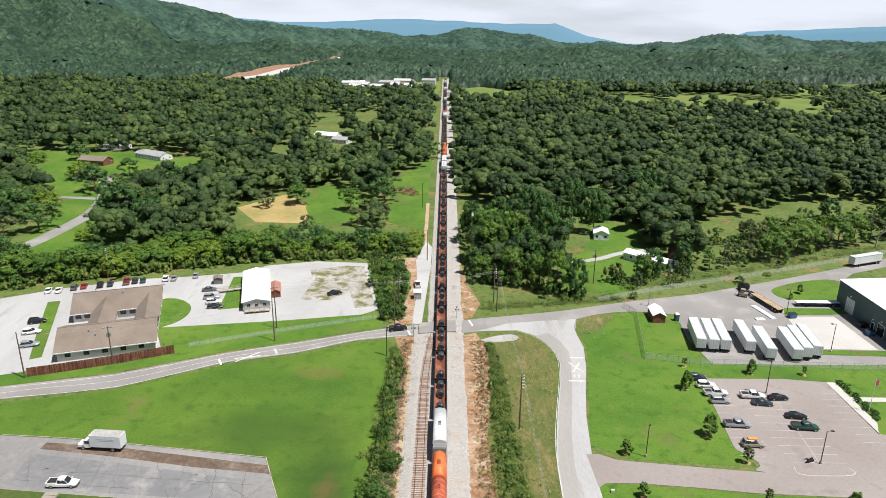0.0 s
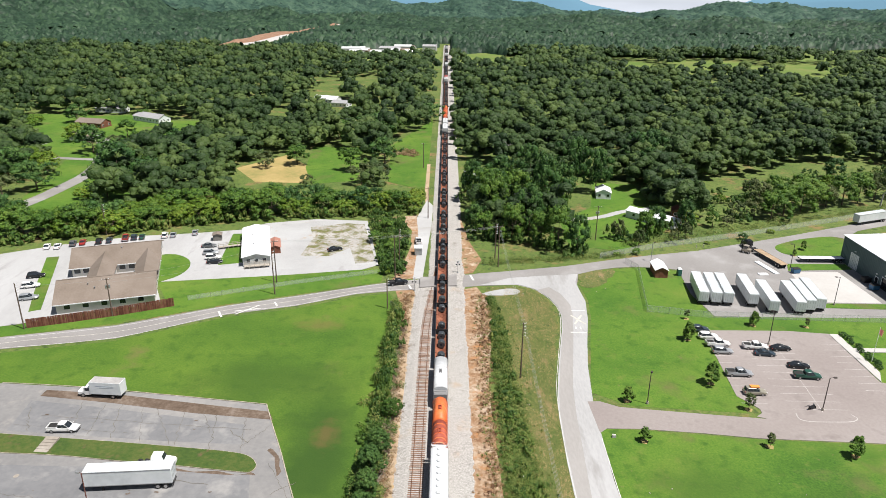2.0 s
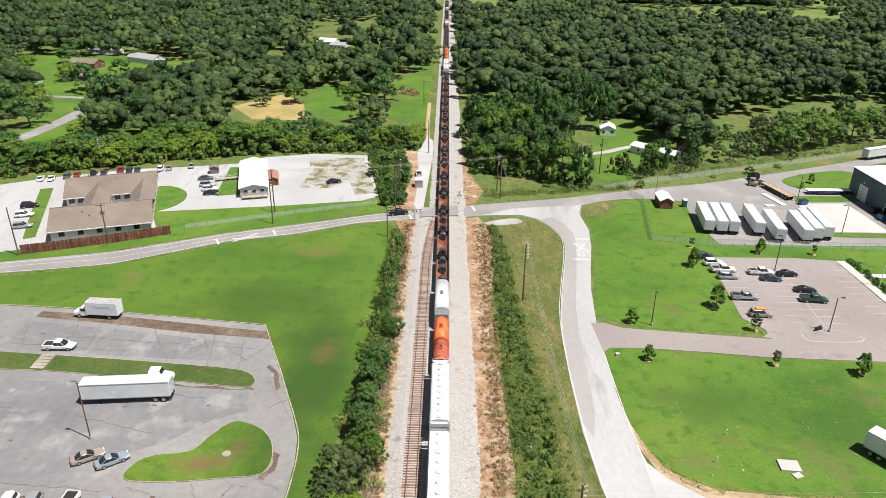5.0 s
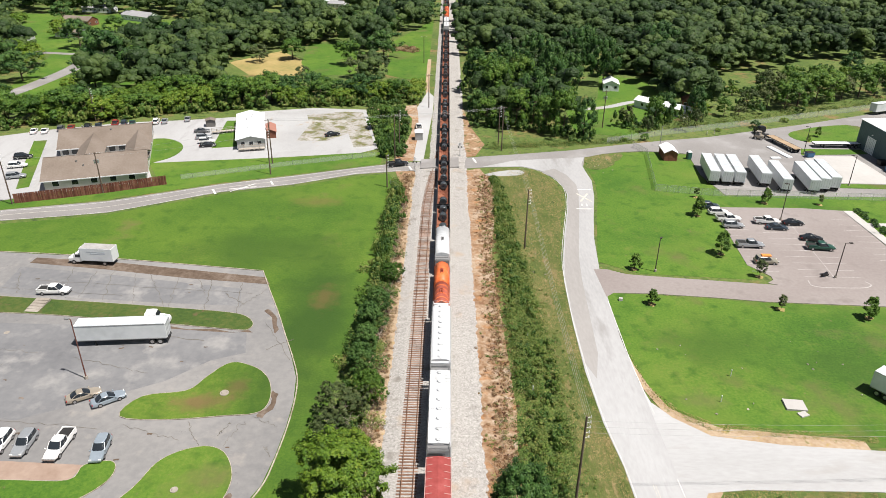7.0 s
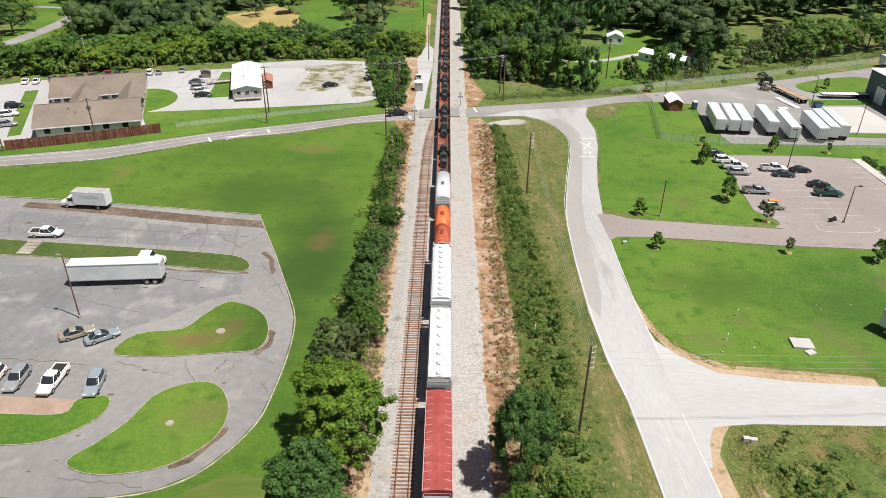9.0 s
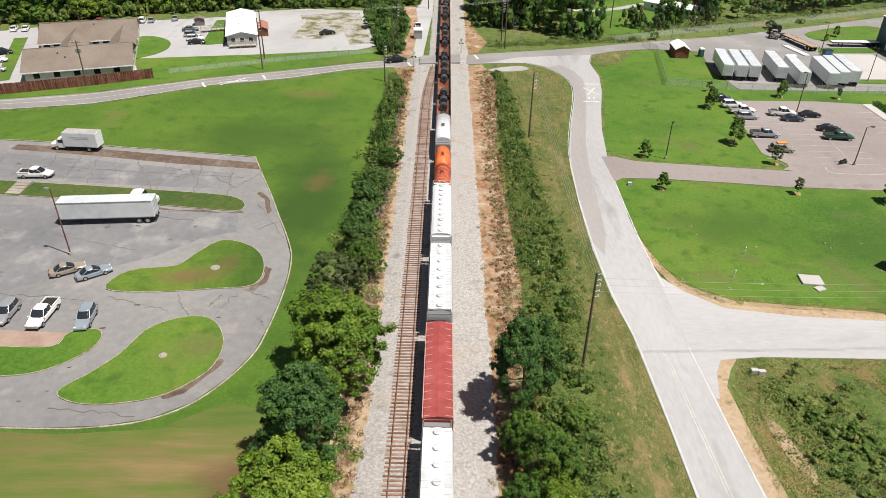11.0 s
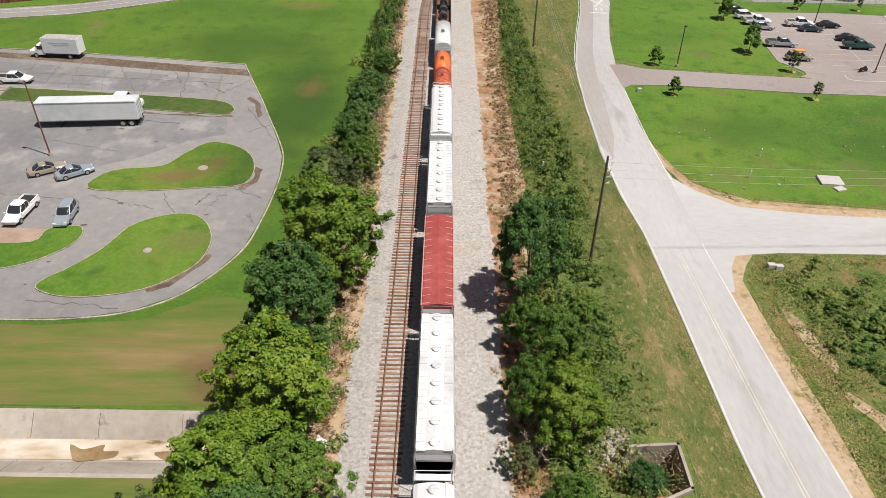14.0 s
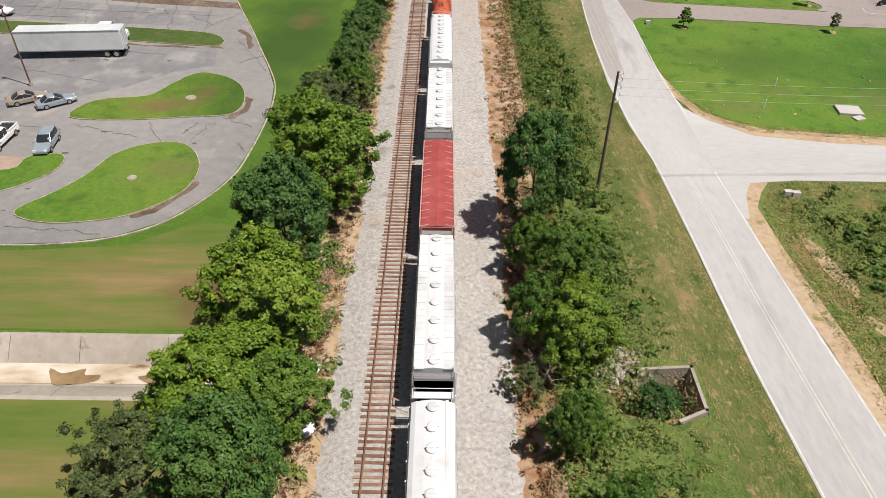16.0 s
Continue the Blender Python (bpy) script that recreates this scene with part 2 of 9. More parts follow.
DIRT_EAST = material("washed_orange_dirt", [(0.30, (0.13, 0.066, 0.034)), (0.43, (0.235, 0.140, 0.078)), (0.55, (0.345, 0.258, 0.178)), (0.70, (0.46, 0.41, 0.35))], 1.1, 0.95, bump=1.0, bump_scale=3, big=0.22, fine=0.5, patches=(((0.33, 0.165, 0.07), 0.3, 0.54, 0.68), ((0.16, 0.085, 0.045), 0.8, 0.58, 0.68)))
RED_DIRT = material("red_dirt", [(0.3, (0.15, 0.08, 0.05)), (0.55, (0.24, 0.145, 0.095)), (0.75, (0.34, 0.25, 0.18))], 1.2, 0.95, bump=0.8, bump_scale=4, big=0.2, fine=0.55)
LAWN_STREAK = material("streaked_lawn", [(0.30, (0.050, 0.098, 0.013)), (0.45, (0.088, 0.122, 0.022)), (0.56, (0.138, 0.128, 0.040)), (0.68, (0.215, 0.145, 0.07))], 1.0, bump=0.7, bump_scale=3.0, big=0.16, fine=0.35, stretch=(0.16, 0.9, 1), patches=(((0.14, 0.105, 0.042), 0.22, 0.54, 0.74),), spots=(((0.105, 0.064, 0.030), -19.5, 45, 5.5, 6, 0.85),))
CONCRETE = material("concrete", [(0.3, (0.215, 0.190, 0.158)), (0.5, (0.300, 0.270, 0.232)), (0.7, (0.40, 0.368, 0.325))], 1.5, 0.9, bump=0.2, bump_scale=8, big=0.15, patches=(((0.165, 0.140, 0.115), 0.6, 0.6, 0.72),))
CONCRETE_PALE = material("pale_concrete", [(0.3, (0.367, 0.356, 0.337)), (0.7, (0.471, 0.459, 0.445))], 1.0, 0.9, big=0.08)
LINE_WHITE = material("road_line_white", [(0.38, (0.40, 0.39, 0.37)), (0.62, (0.62, 0.62, 0.60))], 2.0, 0.8, fine=0.6)
LINE_FAINT = material("faded_bay_line", [(0.38, (0.29, 0.27, 0.255)), (0.62, (0.46, 0.44, 0.425))], 2.0, 0.8, fine=0.6)
LINE_YELLOW = material("road_line_yellow", [(0.4, (0.38, 0.365, 0.33)), (0.6, (0.52, 0.50, 0.44))], 2.0, 0.8, fine=0.6)
BARK = material("bark", [(0.3, (0.07, 0.05, 0.035)), (0.7, (0.16, 0.125, 0.09))], 4, 0.95, bump=0.6)
BARE = material("bare_branch", [(0.3, (0.24, 0.20, 0.16)), (0.7, (0.42, 0.37, 0.31))], 3, 0.95)

WEEDY = material("weedy_gravel", [(0.3, (0.25, 0.24, 0.22)), (0.5, (0.33, 0.32, 0.30)), (0.7, (0.41, 0.40, 0.38))], 2.5, 0.95, bump=0.5, big=0.1, patches=(((0.12, 0.125, 0.045), 0.25, 0.46, 0.60), ((0.20, 0.16, 0.09), 0.9, 0.52, 0.66)))


def leaf_material(name, dark, mid, light, per_object=0.34, tone="", fine=0.5, vary=0.36, relief=3.2, depth=0.0, grain=1.1):
    return material(name, [(0.25, dark), (0.5, mid), (0.78, light)], grain, 0.55, bump=1.0, bump_scale=relief, bump_depth=depth, per_object=per_object, fine=fine, spec=0.25, leafy=0.10, big=0.25, tone=tone, leaf_vary=vary)


LEAF_A = leaf_material("leaf_mid_green", (0.032, 0.080, 0.010), (0.068, 0.142, 0.017), (0.128, 0.205, 0.030), 0.30, "tone")
LEAF_B = leaf_material("leaf_dark_green", (0.022, 0.062, 0.014), (0.044, 0.106, 0.022), (0.082, 0.152, 0.032), 0.30, "tone")
LEAF_C = leaf_material("leaf_yellow_green", (0.058, 0.118, 0.010), (0.112, 0.190, 0.016), (0.195, 0.250, 0.030), 0.30, "tone")
LEAF_D = leaf_material("leaf_grey_green", (0.036, 0.060, 0.018), (0.070, 0.098, 0.030), (0.125, 0.145, 0.052), 0.30, "tone")
LEAF_WOODS = leaf_material("leaf_woods", (0.015, 0.036, 0.009), (0.037, 0.070, 0.017), (0.086, 0.129, 0.031), 0.0, "tone", 0.55, 0.10, 0.8, 0.9, 1.3)
# next two leaf colours are cooled to blue-green to paint in distance haze
LEAF_HILL_HAZE = leaf_material("leaf_hill_haze_tint", (0.011, 0.029, 0.015), (0.023, 0.052, 0.028), (0.046, 0.089, 0.044), 0.0, "tone", 0.35, 0.0, 0.25, 0.5, 0.22)
LEAF_FAR_HAZE = leaf_material("leaf_far_haze_tint", (0.015, 0.038, 0.028), (0.032, 0.072, 0.049), (0.060, 0.110, 0.071), 0.0, "tone", 0.35, 0.0, 0.2, 0.5, 0.16)
LEAF_WEED = leaf_material("leaf_weeds", (0.043, 0.093, 0.014), (0.093, 0.153, 0.026), (0.181, 0.202, 0.052), 0.0, "tone")
LEAF_GRASS = leaf_material("grass_blades", (0.067, 0.124, 0.017), (0.129, 0.178, 0.031), (0.336, 0.254, 0.110), 0.0, "tone", 0.15, 0.16)
LEAF_B_STUFF = leaf_material("leaf_bank_bushes", (0.026, 0.066, 0.012), (0.056, 0.112, 0.020), (0.105, 0.165, 0.034), 0.0, "tone")
LEAF_RUST = leaf_material("rusty_brush", (0.085, 0.035, 0.016), (0.17, 0.08, 0.036), (0.32, 0.20, 0.10), 0.0, "tone")
LEAF_DEAD = leaf_material("dead_hedge_twigs", (0.10, 0.075, 0.05), (0.19, 0.15, 0.11), (0.30, 0.25, 0.19), 0.0, "tone")
LEAF_STRAW = leaf_material("dead_brush", (0.13, 0.075, 0.035), (0.24, 0.155, 0.08), (0.36, 0.27, 0.16), 0.0, "tone")


# ---- building blocks ----
def finish(name, bm, mat, parent=None, label="", smooth=False):
    me = bpy.data.meshes.new(name)
    bm.to_mesh(me)
    bm.free()
    for mt in (mat if isinstance(mat, (list, tuple)) else [mat]):
        me.materials.append(mt)
    if smooth:
        me.shade_smooth()
    ob = new(name, me)
    if parent:
        ob.parent = parent
    if label:
        tagged(ob, label)
    return ob


part = finish


def thing(name, m, label, category, group="", kind=""):
    ob = new(name)
    ob.matrix_world = m
    ob.empty_display_size = 0.3
    return tagged(ob, label, category, group, kind)


def raw_mesh(name, verts, faces, mat, tone=None, parent=None, smooth=False):
    """A mesh from arrays: verts (n, 3) and faces (m, 3 or 4)."""
    verts, faces = np.asarray(verts, np.float32), np.asarray(faces, np.int32)
    me = bpy.data.meshes.new(name)
    k = faces.shape[1]
    me.vertices.add(len(verts))
    me.vertices.foreach_set("co", verts.ravel())
    me.loops.add(faces.size)
    me.loops.foreach_set("vertex_index", faces.ravel())
    me.polygons.add(len(faces))
    me.polygons.foreach_set("loop_start", np.arange(0, faces.size, k, dtype=np.int32))
    if tone is not None:
        me.attributes.new("tone", "FLOAT", "FACE").data.foreach_set("value", np.asarray(tone, np.float32))
    me.materials.append(mat)
    me.update(calc_edges=True)
    if smooth:
        me.shade_smooth()
    ob = new(name, me)
    if parent:
        ob.parent = parent
    return ob


def box(bm, x0, x1, y0, y1, z0, z1, mat=0, taper=0.0, taper_y=None):
    """A box; taper draws the top in by that much on each side."""
    ty = taper if taper_y is None else taper_y
    v = [bm.verts.new(p) for p in ((x0, y0, z0), (x1, y0, z0), (x1, y1, z0), (x0, y1, z0), (x0 + taper, y0 + ty, z1), (x1 - taper, y0 + ty, z1), (x1 - taper, y1 - ty, z1), (x0 + taper, y1 - ty, z1))]
    fs = []
    for q in ((0, 3, 2, 1), (4, 5, 6, 7), (0, 1, 5, 4), (1, 2, 6, 5), (2, 3, 7, 6), (3, 0, 4, 7)):
        f = bm.faces.new([v[i] for i in q])
        f.material_index = mat
        fs.append(f)
    return v, fs


def rod(bm, a, b, r0, r1=None, seg=8, mat=0, caps=True):
    """A round bar from a to b."""
    a, b = Vector(a), Vector(b)
    r1 = r0 if r1 is None else r1
    q = (b - a).to_track_quat("Z", "Y")
    rings = []
    for p, r in ((a, r0), (b, r1)):
        rings.append([bm.verts.new(p + q @ Vector((r * math.cos(k * math.tau / seg), r * math.sin(k * math.tau / seg), 0))) for k in range(seg)])
    for k in range(seg):
        bm.faces.new((rings[0][k], rings[0][(k + 1) % seg], rings[1][(k + 1) % seg], rings[1][k])).material_index = mat
    if caps:
        bm.faces.new(rings[0][::-1]).material_index = mat
        bm.faces.new(rings[1]).material_index = mat


def extrude_profile(bm, prof, y0, y1, mat=0, caps=True, closed=True):
    """Sweeps an (x, z) outline along y."""
    a = [bm.verts.new((x, y0, z)) for x, z in prof]
    b = [bm.verts.new((x, y1, z)) for x, z in prof]
    n = len(prof)
    for k in range(n if closed else n - 1):
        bm.faces.new((a[k], a[(k + 1) % n], b[(k + 1) % n], b[k])).material_index = mat
    if caps and closed:
        bm.faces.new(a[::-1]).material_index = mat
        bm.faces.new(b).material_index = mat


def bevelled(bm, w=0.05, seg=1):
    bmesh.ops.bevel(bm, geom=[e for e in bm.edges if e.is_manifold and e.calc_face_angle(0) > 0.5], offset=w, segments=seg, affect="EDGES", clamp_overlap=True)
    bmesh.ops.recalc_face_normals(bm, faces=bm.faces)


def spline(pts, steps=6, closed=True):
    """A smooth line through the points (Catmull-Rom)."""
    n, out = len(pts), []
    for i in range(n if closed else n - 1):
        p = [Vector(pts[(i + k) % n] if closed else pts[max(0, min(n - 1, i + k))]) for k in (-1, 0, 1, 2)]
        for s in range(steps):
            u = s / steps
            out.append(0.5 * (2 * p[1] + (p[2] - p[0]) * u + (2 * p[0] - 5 * p[1] + 4 * p[2] - p[3]) * u * u + (3 * p[1] - p[0] - 3 * p[2] + p[3]) * u ** 3))
    if not closed:
        out.append(Vector(pts[-1]))
    return [(v.x, v.y) for v in out]


LAYER = [0.0]


def sheet(name, pts, z, mat, smooth=0, skirt=0.12, label="", category="", wobble=0.0):
    """A flat piece of ground cover with a low edge all round."""
    LAYER[0] += 0.0003
    z += LAYER[0]
    line = spline(pts, smooth) if smooth else list(pts)
    if wobble:
        fine_line = []
        for (x0, y0), (x1, y1) in zip(line, line[1:] + line[:1]):
            k = max(1, int(math.hypot(x1 - x0, y1 - y0) / 1.2))
            fine_line += [(x0 + (x1 - x0) * i / k, y0 + (y1 - y0) * i / k) for i in range(k)]
        line = [(x + wobble * noise.noise((x * 0.35, y * 0.35, z * 9)) + 0.5 * wobble * noise.noise((x * 1.1, y * 1.1, 3)), y + wobble * noise.noise((x * 0.35, y * 0.35, 7 + z))) for x, y in line]
    bm = bmesh.new()
    top = [bm.verts.new((x, y, z)) for x, y in line]
    low = [bm.verts.new((x, y, z - skirt)) for x, y in line]
    for t in bmesh_fill(line):
        bm.faces.new([top[i] for i in t])
    n = len(line)
    for k in range(n):
        bm.faces.new((low[k], low[(k + 1) % n], top[(k + 1) % n], top[k]))
    bmesh.ops.recalc_face_normals(bm, faces=bm.faces)
    ob = finish(name, bm, mat)
    return tagged(ob, label, category, kind="structure")


from mathutils.geometry import tessellate_polygon


def bmesh_fill(line):
    return tessellate_polygon([[Vector((x, y, 0)) for x, y in line]])


def ribbon(name, pts, width, z, mat, steps=6, parent=None, label="", category="", height=0.0, closed=False):
    """A band of constant width along a smooth line; height gives it sides."""
    line = spline(pts, steps, closed)
    bm = bmesh.new()
    rows = []
    n = len(line)
    for i, (x, y) in enumerate(line):
        a = line[(i - 1) % n] if closed else line[max(0, i - 1)]
        b = line[(i + 1) % n] if closed else line[min(n - 1, i + 1)]
        d = Vector((b[0] - a[0], b[1] - a[1])).normalized() * width / 2
        prof = [(-d.y, d.x, 0), (d.y, -d.x, 0)]
        row = [bm.verts.new((x + p, y + q, z)) for p, q, _ in prof]
        if height:
            row += [bm.verts.new((x + p, y + q, z - height)) for p, q, _ in prof]
        rows.append(row)
    for r, s in zip(rows, rows[1:] + ([rows[0]] if closed else [])):
        bm.faces.new((r[0], r[1], s[1], s[0]))
        if height:
            bm.faces.new((r[2], r[0], s[0], s[2]))
            bm.faces.new((r[1], r[3], s[3], s[1]))
    bmesh.ops.recalc_face_normals(bm, faces=bm.faces)
    ob = finish(name, bm, mat, parent)
    return tagged(ob, label, category, kind="" if parent else "structure")


# ---- ground and hills ----
AZ_HILL = (-60, -32.1, -29.0, -26.0, -23.3, -21.2, -19.9, -18.4, -16.8, -15.6, -14.8, -12.7, -10.6, -8.4, -7.1, -5.8, -4.0, -2.9, -1.8, -0.3, 1.1, 2.6, 3.3, 4.8, 6.4, 7.7, 9.3, 10.6, 12.1, 13.4, 14.6, 16.3, 18.1, 19.5, 20.6, 21.8, 23.0, 24.1, 25.2, 26.7, 28.1, 29.3, 31.2, 40, 60)
TOP_HILL = (240, 240, 205, 172, 136, 115, 102, 87, 72, 60, 56, 42, 35, 31, 30, 24, 6, -6, -2, 11, 26, 33, 27, 20, 14, 3, -17, -18, -8, -13, -16, -6, -5, 13, 23, 15, 16, 25, 16, 7, 12, 13, 5, -20, -20)


KNOLLS = ((22, 1480, 4.5, 110, 24), (10, 1820, 7, 130, 24), (-6, 1700, 6, 140, 20), (17, 2080, 6, 130, 32), (28, 1850, 5, 130, 26), (2, 2150, 4, 110, 24), (-15, 1900, 5, 130, 26))  # azimuth, distance, their widths, height


def ground_height(x, y):
    """The height of the land: flat near the line, hills beyond."""
    r = np.hypot(x, y)
    az = np.degrees(np.arctan2(x, y))
    top = np.interp(az, AZ_HILL, TOP_HILL)
    d = np.interp(az, (-25, -10, 0, 30), (2500, 2650, 2800, 2800))
    start = np.interp(az, (-24, -10), (1500.0, 2250.0))
    u = np.clip((r - start) / (d - start), 0, 1)
    dip = np.clip((r - 1250) / 1100, 0, 1)
    rise = u * u * (3 - 2 * u) * (top + 30) - 30 * dip * dip * (3 - 2 * dip)
    rough = 10 * np.sin(x * 0.006 + 1.3) * np.sin(y * 0.0052 + 0.4) + 6 * np.sin(x * 0.015 + y * 0.011) + 9 * np.sin(az * 0.9 + 1) * np.sin(az * 0.37) + 5 * np.sin(az * 2.1 + r * 0.002)
    knolls = sum(h * np.exp(-((az - a) / wa) ** 2 - ((r - c) / wr) ** 2) for a, c, wa, wr, h in KNOLLS)
    return np.where(r < 1100, 0.0, knolls * np.clip((r - 1100) / 150, 0, 1) + rise + rough * np.clip((r - 1100) / 900, 0, 1) * (0.6 + 1.8 * u) * (1 - 0.9 * u * u) - np.clip(r - d - 60, 0, None) * 0.09)


radii = np.concatenate([(0, 300), np.linspace(360, 600, 5), np.linspace(660, 1400, 12), np.linspace(1460, 3300, 52), np.linspace(3500, 4850, 8)])
angles = np.concatenate([np.linspace(-48, 48, 193), np.linspace(54, 306, 43)])
gx = np.sin(np.radians(angles))[None, :] * radii[1:, None]
gy = np.cos(np.radians(angles))[None, :] * radii[1:, None]
gz = ground_height(gx, gy)
na = len(angles)
g_verts = np.vstack([[(0, 0, 0)], np.stack([gx, gy, gz], -1).reshape(-1, 3)])
g_faces = []
for i in range(len(radii) - 2):
    for j in range(na):
        k = (j + 1) % na
        g_faces.append((1 + i * na + j, 1 + i * na + k, 1 + (i + 1) * na + k, 1 + (i + 1) * na + j))
bm = bmesh.new()
bv = [None] + [bm.verts.new(v) for v in g_verts[1:]]
HOLES = [[(-75, 40.6), (-11.75, 40.6), (-11.75, 33.6), (-75, 33.6)], [(14, 37.4), (20.6, 37.7), (20.6, 33.0), (18.0, 32.0), (14, 33.0)]]
inner = [bv[1 + j] for j in range(na)]
hole_v = [[bm.verts.new((x, y, 0)) for x, y in h] for h in HOLES]
flat = inner + [v for h in hole_v for v in h]
for t in tessellate_polygon([[v.co.copy() for v in inner]] + [[v.co.copy() for v in h] for h in hole_v]):
    bm.faces.new([flat[i] for i in t])
for f in g_faces:
    fc = bm.faces.new([bv[i] for i in f])
    fc.smooth = True
    c = fc.calc_center_median()
    fc.material_index = 0 if math.hypot(c.x, c.y) < 1900 else 1
bmesh.ops.recalc_face_normals(bm, faces=bm.faces)
# wooded hill colour with a bluish share of distance haze mixed in
HILL_WOODS_HAZE = material("hill_woods_haze_tint", [(0.32, (0.02, 0.045, 0.026)), (0.5, (0.036, 0.076, 0.042)), (0.68, (0.06, 0.11, 0.056))], 0.07, 0.9, bump=1.0, bump_scale=0.07, big=0.004, fine=0.62)
tagged(finish("ground", bm, [GRASS, HILL_WOODS_HAZE]), "rough green grass land rising to wooded hills far off", "ground", kind="structure")

# far blue ridges, beyond everything else; blue emission stands in for haze
RIDGE = bpy.data.materials.new("far_ridge_haze_glow")
RIDGE.use_nodes = True
rb = RIDGE.node_tree.nodes["Principled BSDF"]
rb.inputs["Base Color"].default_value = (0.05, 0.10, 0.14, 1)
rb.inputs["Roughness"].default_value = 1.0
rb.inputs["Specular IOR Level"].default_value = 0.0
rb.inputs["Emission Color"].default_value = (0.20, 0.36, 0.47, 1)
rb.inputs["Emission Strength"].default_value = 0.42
bm = bmesh.new()
rows_r = []
for j in range(241):
    az = -60 + j * 0.5
    top = np.interp(az, (-60, -25, -16, -13, -9.5, -4, 0, 5, 8.5, 11, 14, 17, 20, 22.5, 27, 31, 36, 60), (60, 52, 66, 44, 46, 70, 62, 46, 52, -20, -62, -62, -56, 22, 40, 62, 60, 60))
    top += 5 * noise.noise((az * 0.6, 0, 0)) + 2.5 * noise.noise((az * 2.2, 4, 0))
    s, c = math.sin(radians(az)), math.cos(radians(az))
    rows_r.append([bm.verts.new((s * d, c * d, z)) for d, z in ((4380, -140), (4500, top - 30), (4600, top), (4760, -140))])
for a, b in zip(rows_r, rows_r[1:]):
    for k in range(3):
        bm.faces.new((a[k], b[k], b[k + 1], a[k + 1])).smooth = True
bmesh.ops.recalc_face_normals(bm, faces=bm.faces)
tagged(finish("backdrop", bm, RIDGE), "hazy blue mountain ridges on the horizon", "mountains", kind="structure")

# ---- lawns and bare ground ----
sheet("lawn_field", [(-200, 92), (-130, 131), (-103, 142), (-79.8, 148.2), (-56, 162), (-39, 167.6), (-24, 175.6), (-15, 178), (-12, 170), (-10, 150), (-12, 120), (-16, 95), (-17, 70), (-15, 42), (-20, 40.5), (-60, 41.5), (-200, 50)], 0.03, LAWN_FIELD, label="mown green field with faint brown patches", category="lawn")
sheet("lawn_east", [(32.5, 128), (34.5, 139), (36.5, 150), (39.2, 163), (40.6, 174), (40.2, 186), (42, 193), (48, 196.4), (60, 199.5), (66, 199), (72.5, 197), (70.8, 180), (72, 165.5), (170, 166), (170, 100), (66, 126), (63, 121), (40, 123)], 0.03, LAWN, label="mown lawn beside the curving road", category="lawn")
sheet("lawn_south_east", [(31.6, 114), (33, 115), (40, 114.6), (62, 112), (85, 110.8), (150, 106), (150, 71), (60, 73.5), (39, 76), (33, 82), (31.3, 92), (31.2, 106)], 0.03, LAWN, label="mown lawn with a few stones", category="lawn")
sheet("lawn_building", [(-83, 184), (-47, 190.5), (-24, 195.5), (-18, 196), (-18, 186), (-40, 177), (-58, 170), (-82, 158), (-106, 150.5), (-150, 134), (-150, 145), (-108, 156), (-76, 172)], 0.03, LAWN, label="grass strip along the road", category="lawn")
sheet("lawn_verge", [(12.5, 183), (20, 184.2), (25.5, 181.4), (29.2, 175), (30.6, 166), (29, 155), (26.5, 141), (24.6, 128), (24.4, 119), (23.7, 104), (23.4, 90), (23.9, 78), (24.9, 69), (25.3, 55), (25.6, 38), (26.3, 26), (27.2, 8), (21, 8), (21, 31.6), (20.9, 38), (17, 39), (18, 60), (19, 90), (17, 120), (15, 150), (12, 170)], 0.025, LAWN_DRY, wobble=0.7, label="half dry grass verge beside the road", category="verge")
sheet("rough_meadow_east", [(36, 64.8), (56, 64.6), (90, 63), (90, 5), (36, 5), (35, 35), (35, 50), (34.6, 60)], 0.025, GRASS, wobble=0.8, label="rough unmown meadow with weeds", category="meadow")
for nm, pts, mt in (
    ("clearing_straw", [(-99, 318), (-84, 294), (-63, 293), (-62, 318), (-80, 345)], STRAW),
    ("clearing_green", [(-70, 366), (-46, 366), (-38, 298), (-58, 292), (-66, 320)], LAWN),
    ("clearing_track", [(-29, 370), (-8, 450), (-8, 284), (-25, 297)], LAWN),
    ("clearing_house", [(43, 218), (60, 214), (84, 240), (84, 296), (66, 300), (58, 262), (44, 244)], LAWN),
    ("clearing_wood", [(14, 300), (31, 296), (33, 324), (15, 322)], LAWN),
    ("clearing_east", [(102, 246), (128, 262), (178, 294), (224, 318), (224, 345), (196, 332), (150, 318), (112, 300)], GRASS),
    ("clearing_west", [(-287, 455), (-221, 450), (-204, 456), (-177, 436), (-150, 437), (-133, 378), (-150, 352), (-154, 330), (-145, 291), (-132, 241), (-150, 237), (-168, 262), (-185, 330), (-243, 390)], LAWN),
    ("clearing_west_road", [(-155, 256), (-130, 262), (-122, 284), (-140, 292), (-154, 300)], LAWN),
):
    sheet(nm, pts, 0.04, mt, wobble=1.6, label="open grass clearing among trees", category="clearing")
